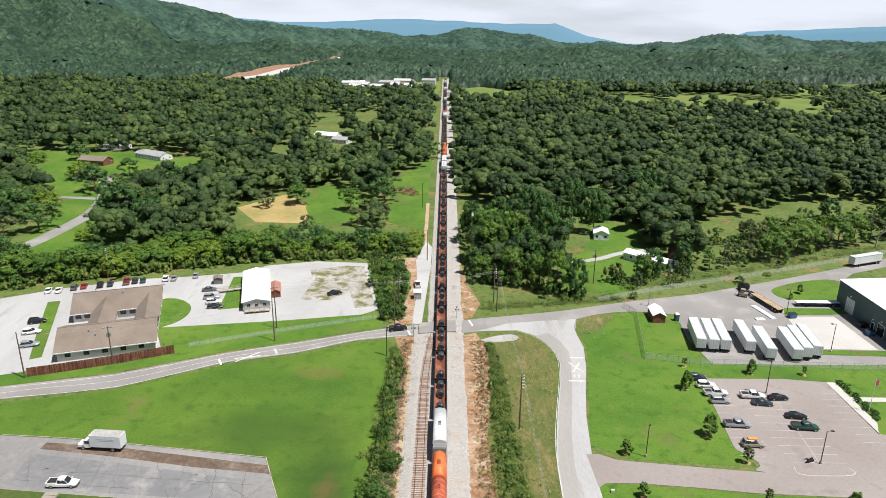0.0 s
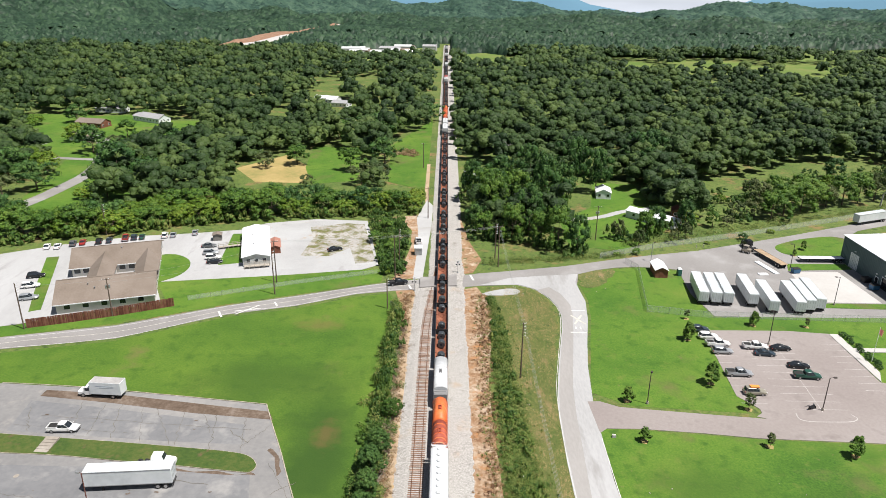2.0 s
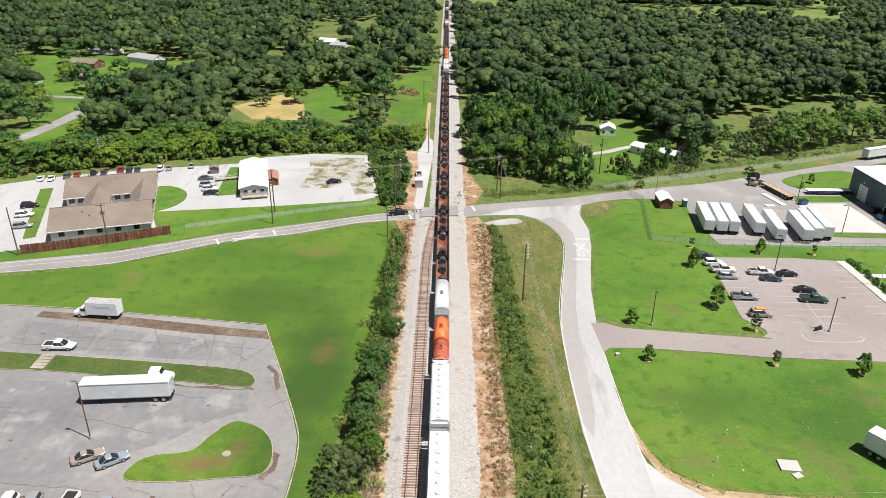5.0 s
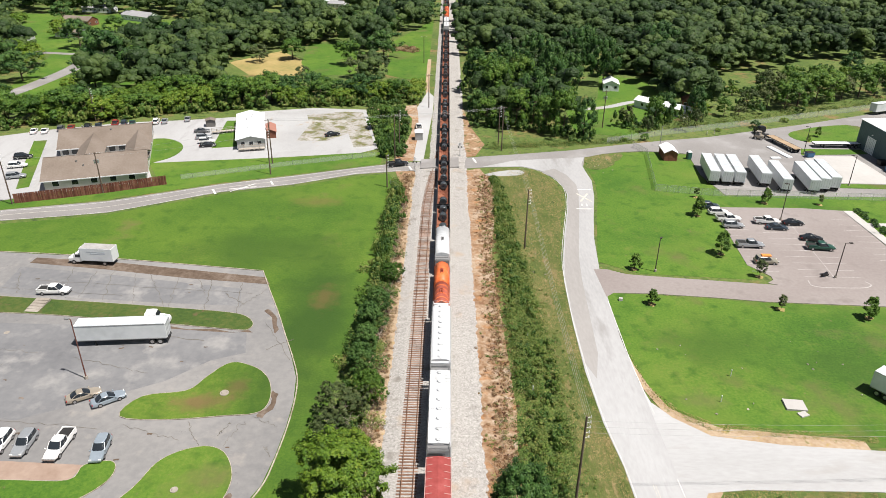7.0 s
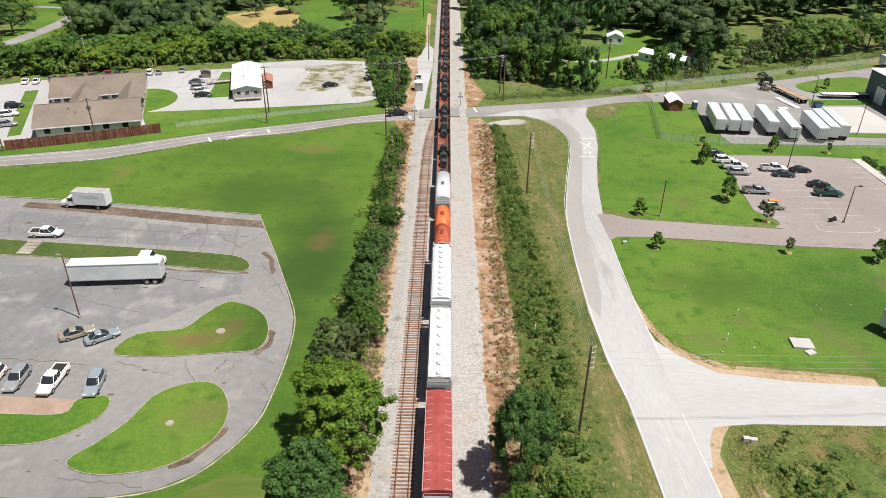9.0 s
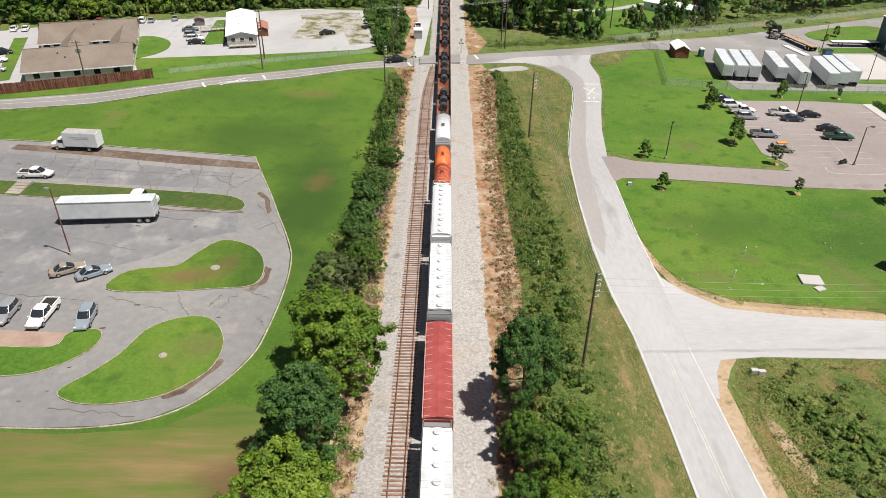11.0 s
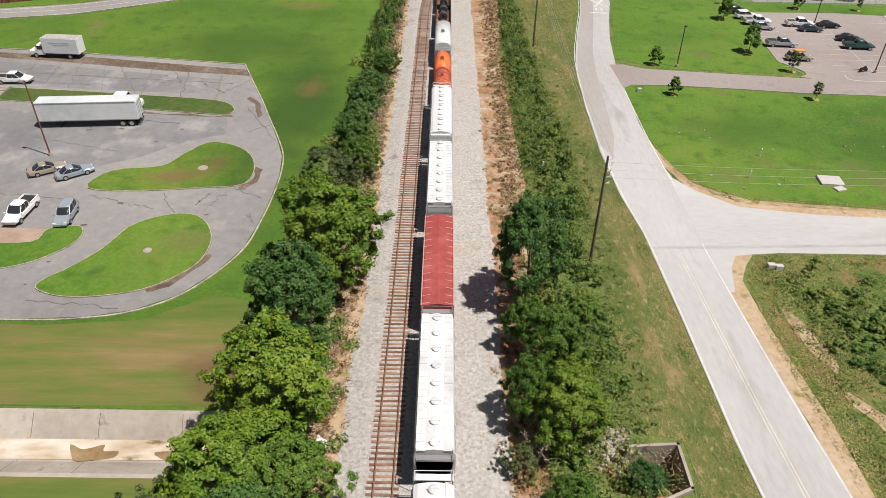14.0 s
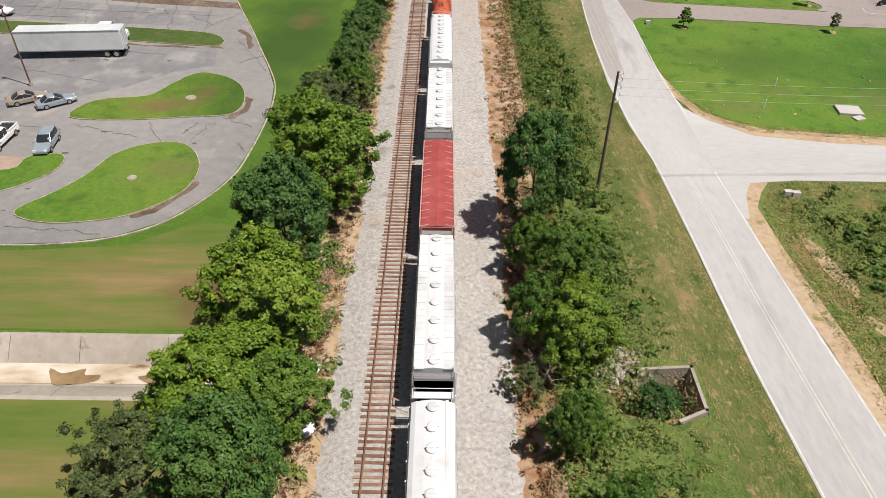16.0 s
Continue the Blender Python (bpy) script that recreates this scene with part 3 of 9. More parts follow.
FIELDS = (
    [(14, 897), (46, 931), (70, 904), (101, 827), (88, 735), (48, 737), (12, 776)],
    [(183, 848), (227, 828), (245, 758), (264, 708), (242, 642), (211, 664), (184, 706), (163, 746)],
    [(269, 857), (349, 853), (358, 796), (379, 746), (379, 668), (338, 597), (322, 612), (306, 665), (290, 710), (249, 760)],
    [(473, 998), (653, 1054), (600, 905), (430, 860)],
    [(384, 832), (445, 815), (405, 735), (355, 740)],
    [(501, 844), (544, 841), (530, 760), (460, 740)],
    [(-140, 905), (-100, 945), (-60, 965), (-25, 1010), (-8, 1000), (-10, 830), (-40, 815), (-120, 800)],
    [(-330, 1000), (-300, 1060), (-255, 1050), (-215, 1010), (-205, 930), (-290, 900)],
)
for pts in FIELDS:
    sheet("hay_field", pts, 0.05, MEADOW, smooth=3, label="pale green hay field between hedgerows", category="field")
CUTTING = [(-324, 1000), (-301, 1069), (-291, 1186), (-284, 1290), (-277, 1382), (-245, 1560), (-205, 1560), (-214, 1440), (-235, 1250), (-238, 1080), (-258, 905), (-290, 905)]
bm = bmesh.new()
cut_rows = []
for k in range(56):
    y = 1000 + k * 10
    x = float(np.interp(y, (1000, 1069, 1186, 1382, 1560), (-296, -274, -264, -250, -218)))
    w = 4 * noise.noise((y * 0.03, 0, 5))
    top = float(np.interp(y, (1000, 1040, 1130, 1330, 1560), (0.5, 6, 8, 5, 2))) + 2 * noise.noise((y * 0.05, 2, 0))
    cut_rows.append([bm.verts.new((x + dx, y, z + float(ground_height(x, y)))) for dx, z in ((12, 0.4), (-11, 0.5), (-16 - w * 0.4, top * 0.35), (-22 - w, top * 0.7), (-25 - w, top * 0.75), (-29 - w, -2))])
for a, c in zip(cut_rows, cut_rows[1:]):
    for k in range(5):
        f = bm.faces.new((a[k + 1], a[k], c[k], c[k + 1]))
        f.material_index = 1 if k == 0 else 0
bmesh.ops.recalc_face_normals(bm, faces=bm.faces)
tagged(finish("road_cutting", bm, [RED_DIRT, CONCRETE_PALE]), "raw red earth cutting with a pale new road", "cutting", kind="structure")
ribbon("road_west", [(-190, 190), (-172, 228), (-164, 256), (-161.5, 282), (-162, 308), (-171, 340), (-190, 380)], 7.0, 0.09, ASPHALT, label="two-lane asphalt road between trees", category="road")
ribbon("road_west_lane", [(-260, 345), (-205, 336), (-168, 331), (-150, 333)], 4.0, 0.085, ASPHALT, label="narrow asphalt lane past the houses", category="road")
ribbon("track_east", [(34, 278), (38, 262), (43, 249), (50, 246.5), (60, 250), (70, 257), (84, 262)], 3.0, 0.09, GRAVEL, label="pale dirt drive to the cottage", category="track")
ribbon("track_wood", [(10, 318), (16, 306), (24, 298), (34, 294)], 2.6, 0.09, GRAVEL, label="pale dirt track in the woods", category="track")

sheet("lawn_streaked", [(-110, 51.6), (-55, 51.4), (-40, 51.2), (-30, 52.4), (-24, 56), (-19, 55), (-17, 50), (-15.4, 42), (-20, 40.7), (-60, 40.8), (-110, 41)], 0.036, LAWN_STREAK, wobble=1.2, label="thin brownish mown grass above the ditch", category="lawn")
# ---- roads ----
sheet("road_main", [(-230, 84), (-150, 124), (-104.5, 143.6), (-79.8, 149.6), (-56.6, 163.4), (-39.5, 169.2), (-24.3, 177.2), (-13.4, 179.9), (-3.9, 181.2), (2.6, 182.2), (12, 184.2), (12, 193.1), (2.6, 191.2), (-4.1, 188.9), (-13.9, 186.3), (-23.3, 182.9), (-40.7, 175.6), (-58.1, 168.9), (-82.9, 156.5), (-107.2, 149.7), (-152, 131), (-234, 91)], 0.06, ASPHALT, label="worn two-lane asphalt road crossing the tracks", category="road")
sheet("road_yard", [(10, 184), (22.2, 185), (28, 182), (39.5, 186), (41.2, 193.6), (47.5, 197.1), (54, 199.2), (60, 200), (66, 199.5), (72.8, 198), (70.9, 180), (72.6, 165.8), (100, 165.6), (140, 166.5), (140, 228), (150, 237), (240, 278), (240, 290), (166.2, 251.1), (147, 242), (121, 230.1), (97.6, 220.3), (84.4, 214.8), (66.4, 209.8), (52.6, 205.2), (37.5, 199.7), (19.7, 195.2), (10, 193)], 0.065, ASPHALT, label="pale asphalt truck yard and road", category="road")
sheet("road_south", [(10.7, 184.4), (22.2, 185.2), (26.7, 182.1), (30, 176.1), (31.5, 170.4), (31.7, 165), (30.5, 156.5), (27.5, 141.4), (25.3, 128.6), (24.2, 119.7), (23.5, 105), (23.2, 90), (23.7, 77.6), (24.7, 69), (25.1, 55), (25.4, 38), (26.1, 26), (27, 5), (30, -40), (37, -40), (34.3, 5), (33, 31), (32.4, 41.7), (31.8, 53), (31.4, 67), (31.2, 85), (31, 99.7), (31.5, 112), (31.9, 122), (33.8, 138.9), (35.8, 150.3), (38.4, 163.4), (39.8, 174.5), (39.4, 182.5), (39.3, 187.7), (41, 193.6), (30, 192), (20, 190)], 0.07, ASPHALT_PALE, label="sun-bleached two-lane road curving beside the tracks", category="road")
sheet("road_lane_west", [(27.2, 181.4), (30.2, 176), (31.7, 170.4), (31.9, 165), (30.7, 156.5), (27.8, 141.4), (25.6, 128.6), (24.5, 119.7), (23.8, 105), (23.5, 92), (24.6, 88), (26.2, 95), (26.9, 105), (27.8, 119.7), (29.0, 130), (31.2, 143), (33.4, 156), (35.0, 166), (35.2, 172), (33.6, 179), (31.0, 183.6)], 0.074, ASPHALT_LANE, skirt=0.002, wobble=0.25, label="darker resurfaced lane of the curving road", category="road lane")
sheet("road_drive", [(31, 124.5), (33.6, 124.6), (37.2, 122.6), (41.2, 122), (57.3, 120), (66, 119), (100, 118), (100, 110.4), (85, 111.2), (62, 112.4), (51.7, 113.8), (40, 115), (33, 115), (31.4, 113.5)], 0.075, ASPHALT_LOT, label="asphalt driveway into the car park", category="driveway")
sheet("parking_lot_east", [(66.2, 157.6), (66.2, 154.3), (63.4, 127.2), (65.4, 124.2), (66.4, 122.4), (66.2, 121.0), (64.6, 119.7), (70, 117.6), (140, 116), (140, 120), (97.8, 133.5), (98, 156.4), (88, 157.8)], 0.08, ASPHALT_LOT, label="asphalt car park with painted bays", category="car park")
sheet("road_gravel", [(31, 88), (31.8, 82.5), (34.1, 79.1), (38.5, 75.4), (48.1, 73.8), (60.5, 72.8), (120, 69), (120, 61), (56.4, 65.2), (40, 65.4), (36.6, 65.0), (34.4, 64.6), (33.0, 62.4), (32.0, 58), (31.2, 58), (31, 76)], 0.066, DUST, wobble=0.35, label="pale dusty gravel side road", category="road")
sheet("dirt_shoulder_east", [(31.0, 69.5), (34, 66.6), (36.2, 65.8), (36.4, 64.8), (35.0, 62.8), (34.3, 60), (33.8, 54), (34.2, 49), (34.3, 40), (34.9, 25), (36.0, 0), (33, 0), (32.4, 40), (31.4, 56)], 0.055, SAND, wobble=0.8, label="sandy orange dirt shoulder", category="shoulder")
for pts in ([(36.2, 56), (37.6, 53), (38.4, 49), (37.8, 46), (36.6, 49)], [(38.2, 44), (40, 41), (41.4, 37), (40, 36), (38, 40)], [(36.4, 34), (38, 30), (38.6, 24), (37, 25)]):
    sheet("bare_sand", pts, 0.05, SAND, smooth=3, wobble=0.9, label="bare sandy patch in the meadow", category="bare patch")
sheet("dirt_corner", [(31.0, 97), (31.7, 91), (32.3, 85.5), (34.2, 81.4), (37, 78.9), (41, 77.2), (60, 75), (60, 72.5), (40, 74), (34, 78), (31, 86)], 0.05, SAND, wobble=0.8, label="bare sandy dirt at the lawn's corner", category="shoulder")
sheet("dirt_island", [(41, 193), (48, 196.4), (54, 198), (50, 189), (44, 184), (41, 186)], 0.05, LAWN_DRY, smooth=3, wobble=2.6, label="bare straw-coloured patch on the lawn", category="bare patch")
sheet("gravel_pile_patch", [(11, 178), (16, 181.5), (21, 182), (22, 179.5), (17, 177.5)], 0.05, GRAVEL, smooth=4, wobble=0.4, label="patch of pale gravel by the road", category="gravel")
sheet("lot_building", [(-155, 196), (-127, 213.3), (-105, 222.8), (-88, 226), (-70, 231), (-64.4, 238), (-47, 243.3), (-28, 242), (-20, 199.2), (-24.7, 195.2), (-47.5, 190.2), (-83.6, 184), (-76.5, 170), (-102, 160), (-108, 156.4), (-155, 140)], 0.05, ASPHALT_PALE, label="pale car park and gravel lot", category="car park")
sheet("lot_gravel_patch", [(-52, 194), (-22, 199.5), (-28, 240), (-47, 241), (-62, 234), (-55, 200)], 0.056, GRAVEL, wobble=0.6, label="white gravel yard", category="yard")
sheet("lot_weeds", [(-48, 234), (-36, 239), (-29, 238), (-21.5, 202), (-27, 200), (-31, 214), (-36, 206), (-46, 206), (-45, 222)], 0.062, WEEDY, wobble=0.8, label="weedy patches on the gravel yard", category="weeds")
sheet("lot_island_lawn", [(-84.5, 184.6), (-80.6, 186), (-78.2, 190), (-77.6, 195), (-79, 200), (-82.4, 204), (-87, 206), (-90, 203)], 0.16, LAWN, smooth=4, label="kerbed grass island beside the building", category="lawn")
sheet("lot_side_lawn", [(-73, 226), (-64, 227), (-61, 200), (-69.5, 197.5)], 0.1, LAWN, label="grass plot beside the white building", category="lawn")
sheet("lot_west_lawn", [(-125, 202), (-121.5, 203), (-114, 184), (-106.5, 165), (-109, 163.5), (-117, 182)], 0.1, LAWN, label="grass strip at the building's side", category="lawn")
sheet("dirt_crossing_west", [(-13.5, 181), (-6.2, 181), (-6.2, 160), (-7, 140), (-9, 140), (-10.5, 160), (-12, 172)], 0.05, DIRT, wobble=0.8, label="orange dirt beside the tracks", category="dirt")
sheet("dirt_north_west", [(-8.8, 188.6), (-6, 189), (-4.2, 240), (-4, 262), (-6.6, 269), (-9.0, 256), (-10.4, 246), (-9.2, 232), (-8.2, 215), (-8.6, 200)], 0.054, DUST, wobble=0.7, label="pale dusty service track along the railway", category="track")
sheet("dirt_north_side", [(-15, 187.8), (-8, 188.8), (-8, 215), (-9, 240), (-10, 249), (-17, 247.6), (-27, 245), (-26, 242.6), (-14, 240), (-11.6, 232), (-10.6, 215), (-12.6, 200)], 0.05, DIRT_EAST, wobble=1.0, label="brown dirt beside the service track", category="dirt")
ribbon("track_north", [(-6.4, 262), (-7.2, 280), (-7.4, 300), (-7.6, 330)], 1.6, 0.05, SAND, label="narrow sandy track beside the railway", category="track")
sheet("dirt_north_east", [(4, 192), (9, 193.6), (12, 204), (9, 222), (6, 250), (4, 260)], 0.05, DIRT, wobble=0.9, label="orange dirt beside the tracks", category="dirt")
sheet("dirt_strip_east", [(5.5, 181), (10, 182.5), (13, 170), (12, 150), (10.5, 130), (10.5, 100), (11, 80), (9.5, 60), (9, 30), (8.5, 8), (4.5, 8), (4.5, 60), (4.5, 120)], 0.05, DIRT_EAST, wobble=1.3, label="eroded orange dirt bank beside the tracks", category="dirt")
sheet("dirt_strip_west", [(-8, 180), (-10.5, 160), (-11, 130), (-11.6, 100), (-11.4, 60), (-11.5, 30), (-11.5, 8), (-6, 8), (-6, 60), (-6, 120)], 0.05, SAND, wobble=1.2, label="dirt bank beside the ballast", category="dirt")
sheet("lot_west", [(-160, 130), (-94.7, 128.8), (-78.4, 127.6), (-56.8, 124.8), (-36, 121.8), (-33.1, 114.6), (-29.8, 106.8), (-27, 99.6), (-24.4, 92.8), (-22.6, 87.4), (-21.9, 82), (-21.8, 76), (-22.1, 70), (-22.7, 65), (-24.6, 60.4), (-27.6, 56.2), (-31.5, 53.7), (-36, 52.6), (-42, 52.2), (-55, 52.4), (-160, 54)], 0.06, ASPHALT_OLD, label="old cracked grey asphalt car park", category="car park")

sheet("sealed_patch", [(-84, 121.5), (-69, 119.8), (-38, 115), (-36.5, 107.8), (-52, 109.4), (-84, 112.6)], 0.064, ASPHALT_SEAL, wobble=2.2, label="darker sealed asphalt of the upper car park", category="asphalt")
sheet("sealed_patch", [(-90, 104), (-58, 101), (-33, 98.4), (-32, 94), (-37, 91.5), (-41, 85.5), (-48, 83.5), (-60, 77), (-90, 80)], 0.0645, ASPHALT_SEAL, wobble=2.6, label="darker sealed asphalt of the lower car park", category="asphalt")

# railway crossing pad
sheet("crossing_panel", [(-6.6, 181.4), (4.2, 182.9), (4.2, 191.1), (-6.6, 188.4)], 0.62, ASPHALT, skirt=0.6, label="raised asphalt pad of the level crossing", category="level crossing")

# ---- railway bed ----
bm = bmesh.new()
ys = np.concatenate([np.arange(-30, 300, 0.5), np.arange(300, 1060, 20.0)])
rr = []
for y in ys:
    w = 0.5 * noise.noise((0, y * 0.1, 0)) + 0.4 * noise.noise((3, y * 0.9, 0)) + 0.3 * noise.noise((3, y * 2.3, 4))
    v = 0.5 * noise.noise((9, y * 0.1, 5)) + 0.45 * noise.noise((6, y * 0.9, 0)) + 0.35 * noise.noise((1, y * 2.3, 4))
    left = -8.2 if y < 185 else -4.2
    row = [(left + w, y, 0.02), (left + 2.1 + w * 0.4, y, 0.34), (-1.5, y, 0.38), (1.7, y, 0.38), (3.0, y, 0.30), (5.6 + v, y, 0.16), (6.5 + v, y, 0.02)]
    rr.append([bm.verts.new(p) for p in row])
for a, b in zip(rr, rr[1:]):
    for k in range(6):
        bm.faces.new((a[k], a[k + 1], b[k + 1], b[k]))
bmesh.ops.recalc_face_normals(bm, faces=bm.faces)
tagged(finish("ballast_bed", bm, BALLAST), "pale crushed-stone railway ballast bed", "ballast", kind="structure")


# ---- trees ----
ico = bmesh.new()
bmesh.ops.create_icosphere(ico, subdivisions=1, radius=1.0)
ICO_V = np.array([v.co[:] for v in ico.verts])
ICO_F = np.array([[v.index for v in f.verts] for f in ico.faces if f.calc_center_median().z > -0.6])
ico.free()


def leaf_cloud(rng, radius, low, high, clumps, per, leaf, clump_r, loose=0.34, form=0.6, lump=0.85):
    """Leaves set over lumpy boughs that fill an uneven crown."""
    d = rng.normal(size=(clumps, 3))
    d /= np.linalg.norm(d, axis=1)[:, None]
    d[:, 2] = np.where(d[:, 2] < -0.55, -d[:, 2], d[:, 2])
    ph = np.arctan2(d[:, 1], d[:, 0])
    lobes = 1 + 0.16 * np.sin(2 * ph + rng.uniform(0, 6)) + 0.12 * np.sin(3 * ph + rng.uniform(0, 6)) + 0.10 * np.sin(5 * ph + rng.uniform(0, 6))
    shift = Vector(rng.uniform(0, 50, 3))
    bough = np.array([noise.noise(Vector(e) * 1.9 + shift) for e in d])
    reach = rng.uniform(0.55, 1.0, clumps) ** 0.6 * lobes * (1 + 0.42 * bough)
    half = (high - low) / 2
    cen = np.stack([d[:, 0] * reach * radius, d[:, 1] * reach * radius, low + half + d[:, 2] * half * rng.uniform(0.75, 1.05, clumps) * (1 + 0.3 * bough)], 1)
    cr = clump_r * rng.uniform(0.6, 1.35, clumps)
    n = rng.normal(size=(clumps, per, 3)) + np.array([0, 0, 0.45]) + 0.55 * d[:, None, :]
    n /= np.linalg.norm(n, axis=2)[:, :, None]
    pos = cen[:, None, :] + n * (cr[:, None, None] * rng.uniform(0.6, 1.05, (clumps, per, 1))) * np.array([1, 1, 0.8])
    out = cen[:, None, :] - np.array([0, 0, low + half * 0.6])
    out = out / (np.linalg.norm(out, axis=2)[:, :, None] + 1e-6)
    n2 = (1.4 - form) * n + form * out + rng.normal(size=n.shape) * loose
    n2 /= np.linalg.norm(n2, axis=2)[:, :, None]
    n2, pos = n2.reshape(-1, 3), pos.reshape(-1, 3)
    t = np.cross(n2, rng.normal(size=n2.shape))
    t /= np.linalg.norm(t, axis=1)[:, None] + 1e-9
    b = np.cross(n2, t)
    s = leaf * rng.uniform(0.6, 1.4, (len(pos), 1))
    q = np.stack([pos - t * s * 0.5 - b * s * 0.16, pos + b * s * -0.42 + n2 * s * 0.1, pos + t * s * 0.55, pos + b * s * 0.46], 1)
    tone = np.repeat(rng.uniform(-0.10, 0.10, clumps), per)
    k = len(ICO_V)
    body = cen[:, None, :] + ICO_V[None] * (cr * lump)[:, None, None] * rng.uniform(0.72, 1.22, (clumps, k, 1)) * np.array([1, 1, 0.82])
    faces = (ICO_F[None] + np.arange(clumps)[:, None, None] * k).reshape(-1, 3)
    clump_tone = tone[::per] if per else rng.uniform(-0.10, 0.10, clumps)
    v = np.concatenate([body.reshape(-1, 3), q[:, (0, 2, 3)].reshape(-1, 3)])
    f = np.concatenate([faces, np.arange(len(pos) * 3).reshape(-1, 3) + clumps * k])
    # inner lumps toned down, outer leaves up: shade within the crown as colour
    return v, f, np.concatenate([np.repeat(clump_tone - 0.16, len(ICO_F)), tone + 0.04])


def trunk_mesh(rng, bm, height, r, crown_r, limbs=6):
    p, top = Vector((0, 0, -0.15)), Vector((rng.uniform(-0.3, 0.3), rng.uniform(-0.3, 0.3), height))
    rod(bm, p, p.lerp(top, 0.45), r, r * 0.7, 7)
    rod(bm, p.lerp(top, 0.45), top, r * 0.7, r * 0.25, 6)
    for k in range(limbs):
        a = k * 2.4 + rng.uniform(-0.4, 0.4)
        s = p.lerp(top, rng.uniform(0.3, 0.75))
        e = s + Vector((math.cos(a) * crown_r * 0.75, math.sin(a) * crown_r * 0.75, height * rng.uniform(0.15, 0.4)))
        rod(bm, s, e, r * 0.4, r * 0.1, 5)


def tree_model(name, seed, radius, low, high, clumps, per, leaf, clump_r, mat, label, category="tree", limbs=6, trunk=None, lump=0.6):
    rng = np.random.default_rng(seed)
    root = thing(name, Matrix.Identity(4), label, category)
    bm = bmesh.new()
    trunk_mesh(rng, bm, low + (high - low) * 0.6, trunk or radius * 0.055, radius, limbs)
    part("trunk", bm, BARK, root)
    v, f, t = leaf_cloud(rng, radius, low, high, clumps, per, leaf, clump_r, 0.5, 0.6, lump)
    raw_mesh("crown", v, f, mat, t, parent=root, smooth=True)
    return root


def set_tree(model, x, y, size, turn, z=0.0, tall=1.0, first=[]):
    m = pose(x, y, z, 0, 0, turn) @ Matrix.Diagonal((size, size, size * tall, 1))
    if model.name in first:
        return copy_thing(model, m)
    first.append(model.name)
    model.matrix_world = m
    return model


NEAR_A = tree_model("tree", 1, 5.0, 1.0, 12.0, 270, 64, 0.33, 0.74, LEAF_A, "leafy green tree growing beside the railway ballast")
NEAR_B = tree_model("tree", 2, 5.0, 0.9, 12.0, 270, 64, 0.33, 0.74, LEAF_C, "yellow-green leafy tree beside the railway")
NEAR_C = tree_model("tree", 3, 5.0, 1.0, 12.0, 270, 64, 0.31, 0.74, LEAF_B, "dark green dense tree beside the railway")
NEAR_D = tree_model("tree", 4, 5.0, 0.6, 11.0, 170, 58, 0.28, 0.55, LEAF_D, "thin grey-green scrubby tree beside the railway")
for md, x, y, r, turn, top in (
    (NEAR_B, -11.5, 59.4, 5.8, 20, 11.5), (NEAR_C, -13.2, 47.8, 4.7, 100, 12.0), (NEAR_B, -12.9, 38.8, 4.7, 200, 11.0), (NEAR_B, -14.6, 31.2, 4.6, 300, 9.0), (NEAR_A, -10.2, 30.8, 3.2, 40, 7.5), (NEAR_C, -12.0, 23.2, 4.6, 77, 12.0), (NEAR_D, -18.6, 24.8, 4.4, 180, 9.0),
    (NEAR_A, -10.2, 81.0, 3.8, 10, 10.0), (NEAR_D, -13.8, 77.0, 5.0, 60, 9.6), (NEAR_D, -15.2, 73.6, 4.0, 160, 7.0), (NEAR_A, -10.0, 118, 3.5, 200, 6.6), (NEAR_C, -12.3, 100.4, 3.2, 140, 5.6), (NEAR_C, -11.4, 106, 2.9, 10, 5.4), (NEAR_C, -12.2, 94.0, 2.9, 310, 5.6), (NEAR_B, -11.6, 67.4, 3.0, 120, 6.5), (NEAR_C, -12.4, 88.0, 2.8, 250, 6.2),
    (NEAR_C, 9.2, 55.6, 4.7, 260, 12.6), (NEAR_A, 10.4, 45.6, 4.6, 150, 12.0), (NEAR_A, 7.6, 40.4, 3.7, 80, 11.0), (NEAR_A, 8.6, 48.6, 3.3, 15, 10.5), (NEAR_B, 11.0, 38.0, 3.2, 330, 7.6), (NEAR_A, 14.8, 53.0, 2.6, 30, 5.2), (NEAR_D, 6.8, 34.6, 2.1, 210, 4.2), (NEAR_A, 9.9, 29.4, 3.4, 20, 9.8), (NEAR_A, 11.6, 22.6, 4.0, 240, 9.0), (NEAR_C, 7.2, 19.0, 3.0, 50, 7.0), (NEAR_D, 8.2, 50.4, 2.2, 70, 5.0),
    (NEAR_B, -18.6, 15.4, 4.6, 10, 9.0), (NEAR_A, -12.0, 13.0, 4.4, 100, 9.0), (NEAR_B, 12.5, 12.0, 4.4, 190, 9.0),
):
    set_tree(md, x, y, r / 5.5, turn, 0.0, top / (12.0 * r / 5.5))

MID_A = tree_model("broadleaf_tree", 11, 6.0, 0.4, 12.5, 60, 30, 0.58, 1.75, LEAF_A, "tall green broadleaf tree at the wood's edge")
MID_B = tree_model("broadleaf_tree", 12, 6.0, 0.4, 12.0, 60, 30, 0.58, 1.75, LEAF_B, "dark green broadleaf tree at the wood's edge")
MID_C = tree_model("broadleaf_tree", 13, 6.0, 0.3, 11.5, 60, 30, 0.58, 1.75, LEAF_C, "bright yellow-green tree along the lot's edge")
MID_D = tree_model("broadleaf_tree", 14, 6.0, 0.4, 12.0, 56, 30, 0.55, 1.6, LEAF_D, "pale grey-green tree at the wood's edge")
rt = random.Random(5)
mids = [MID_A, MID_B, MID_C, MID_D]
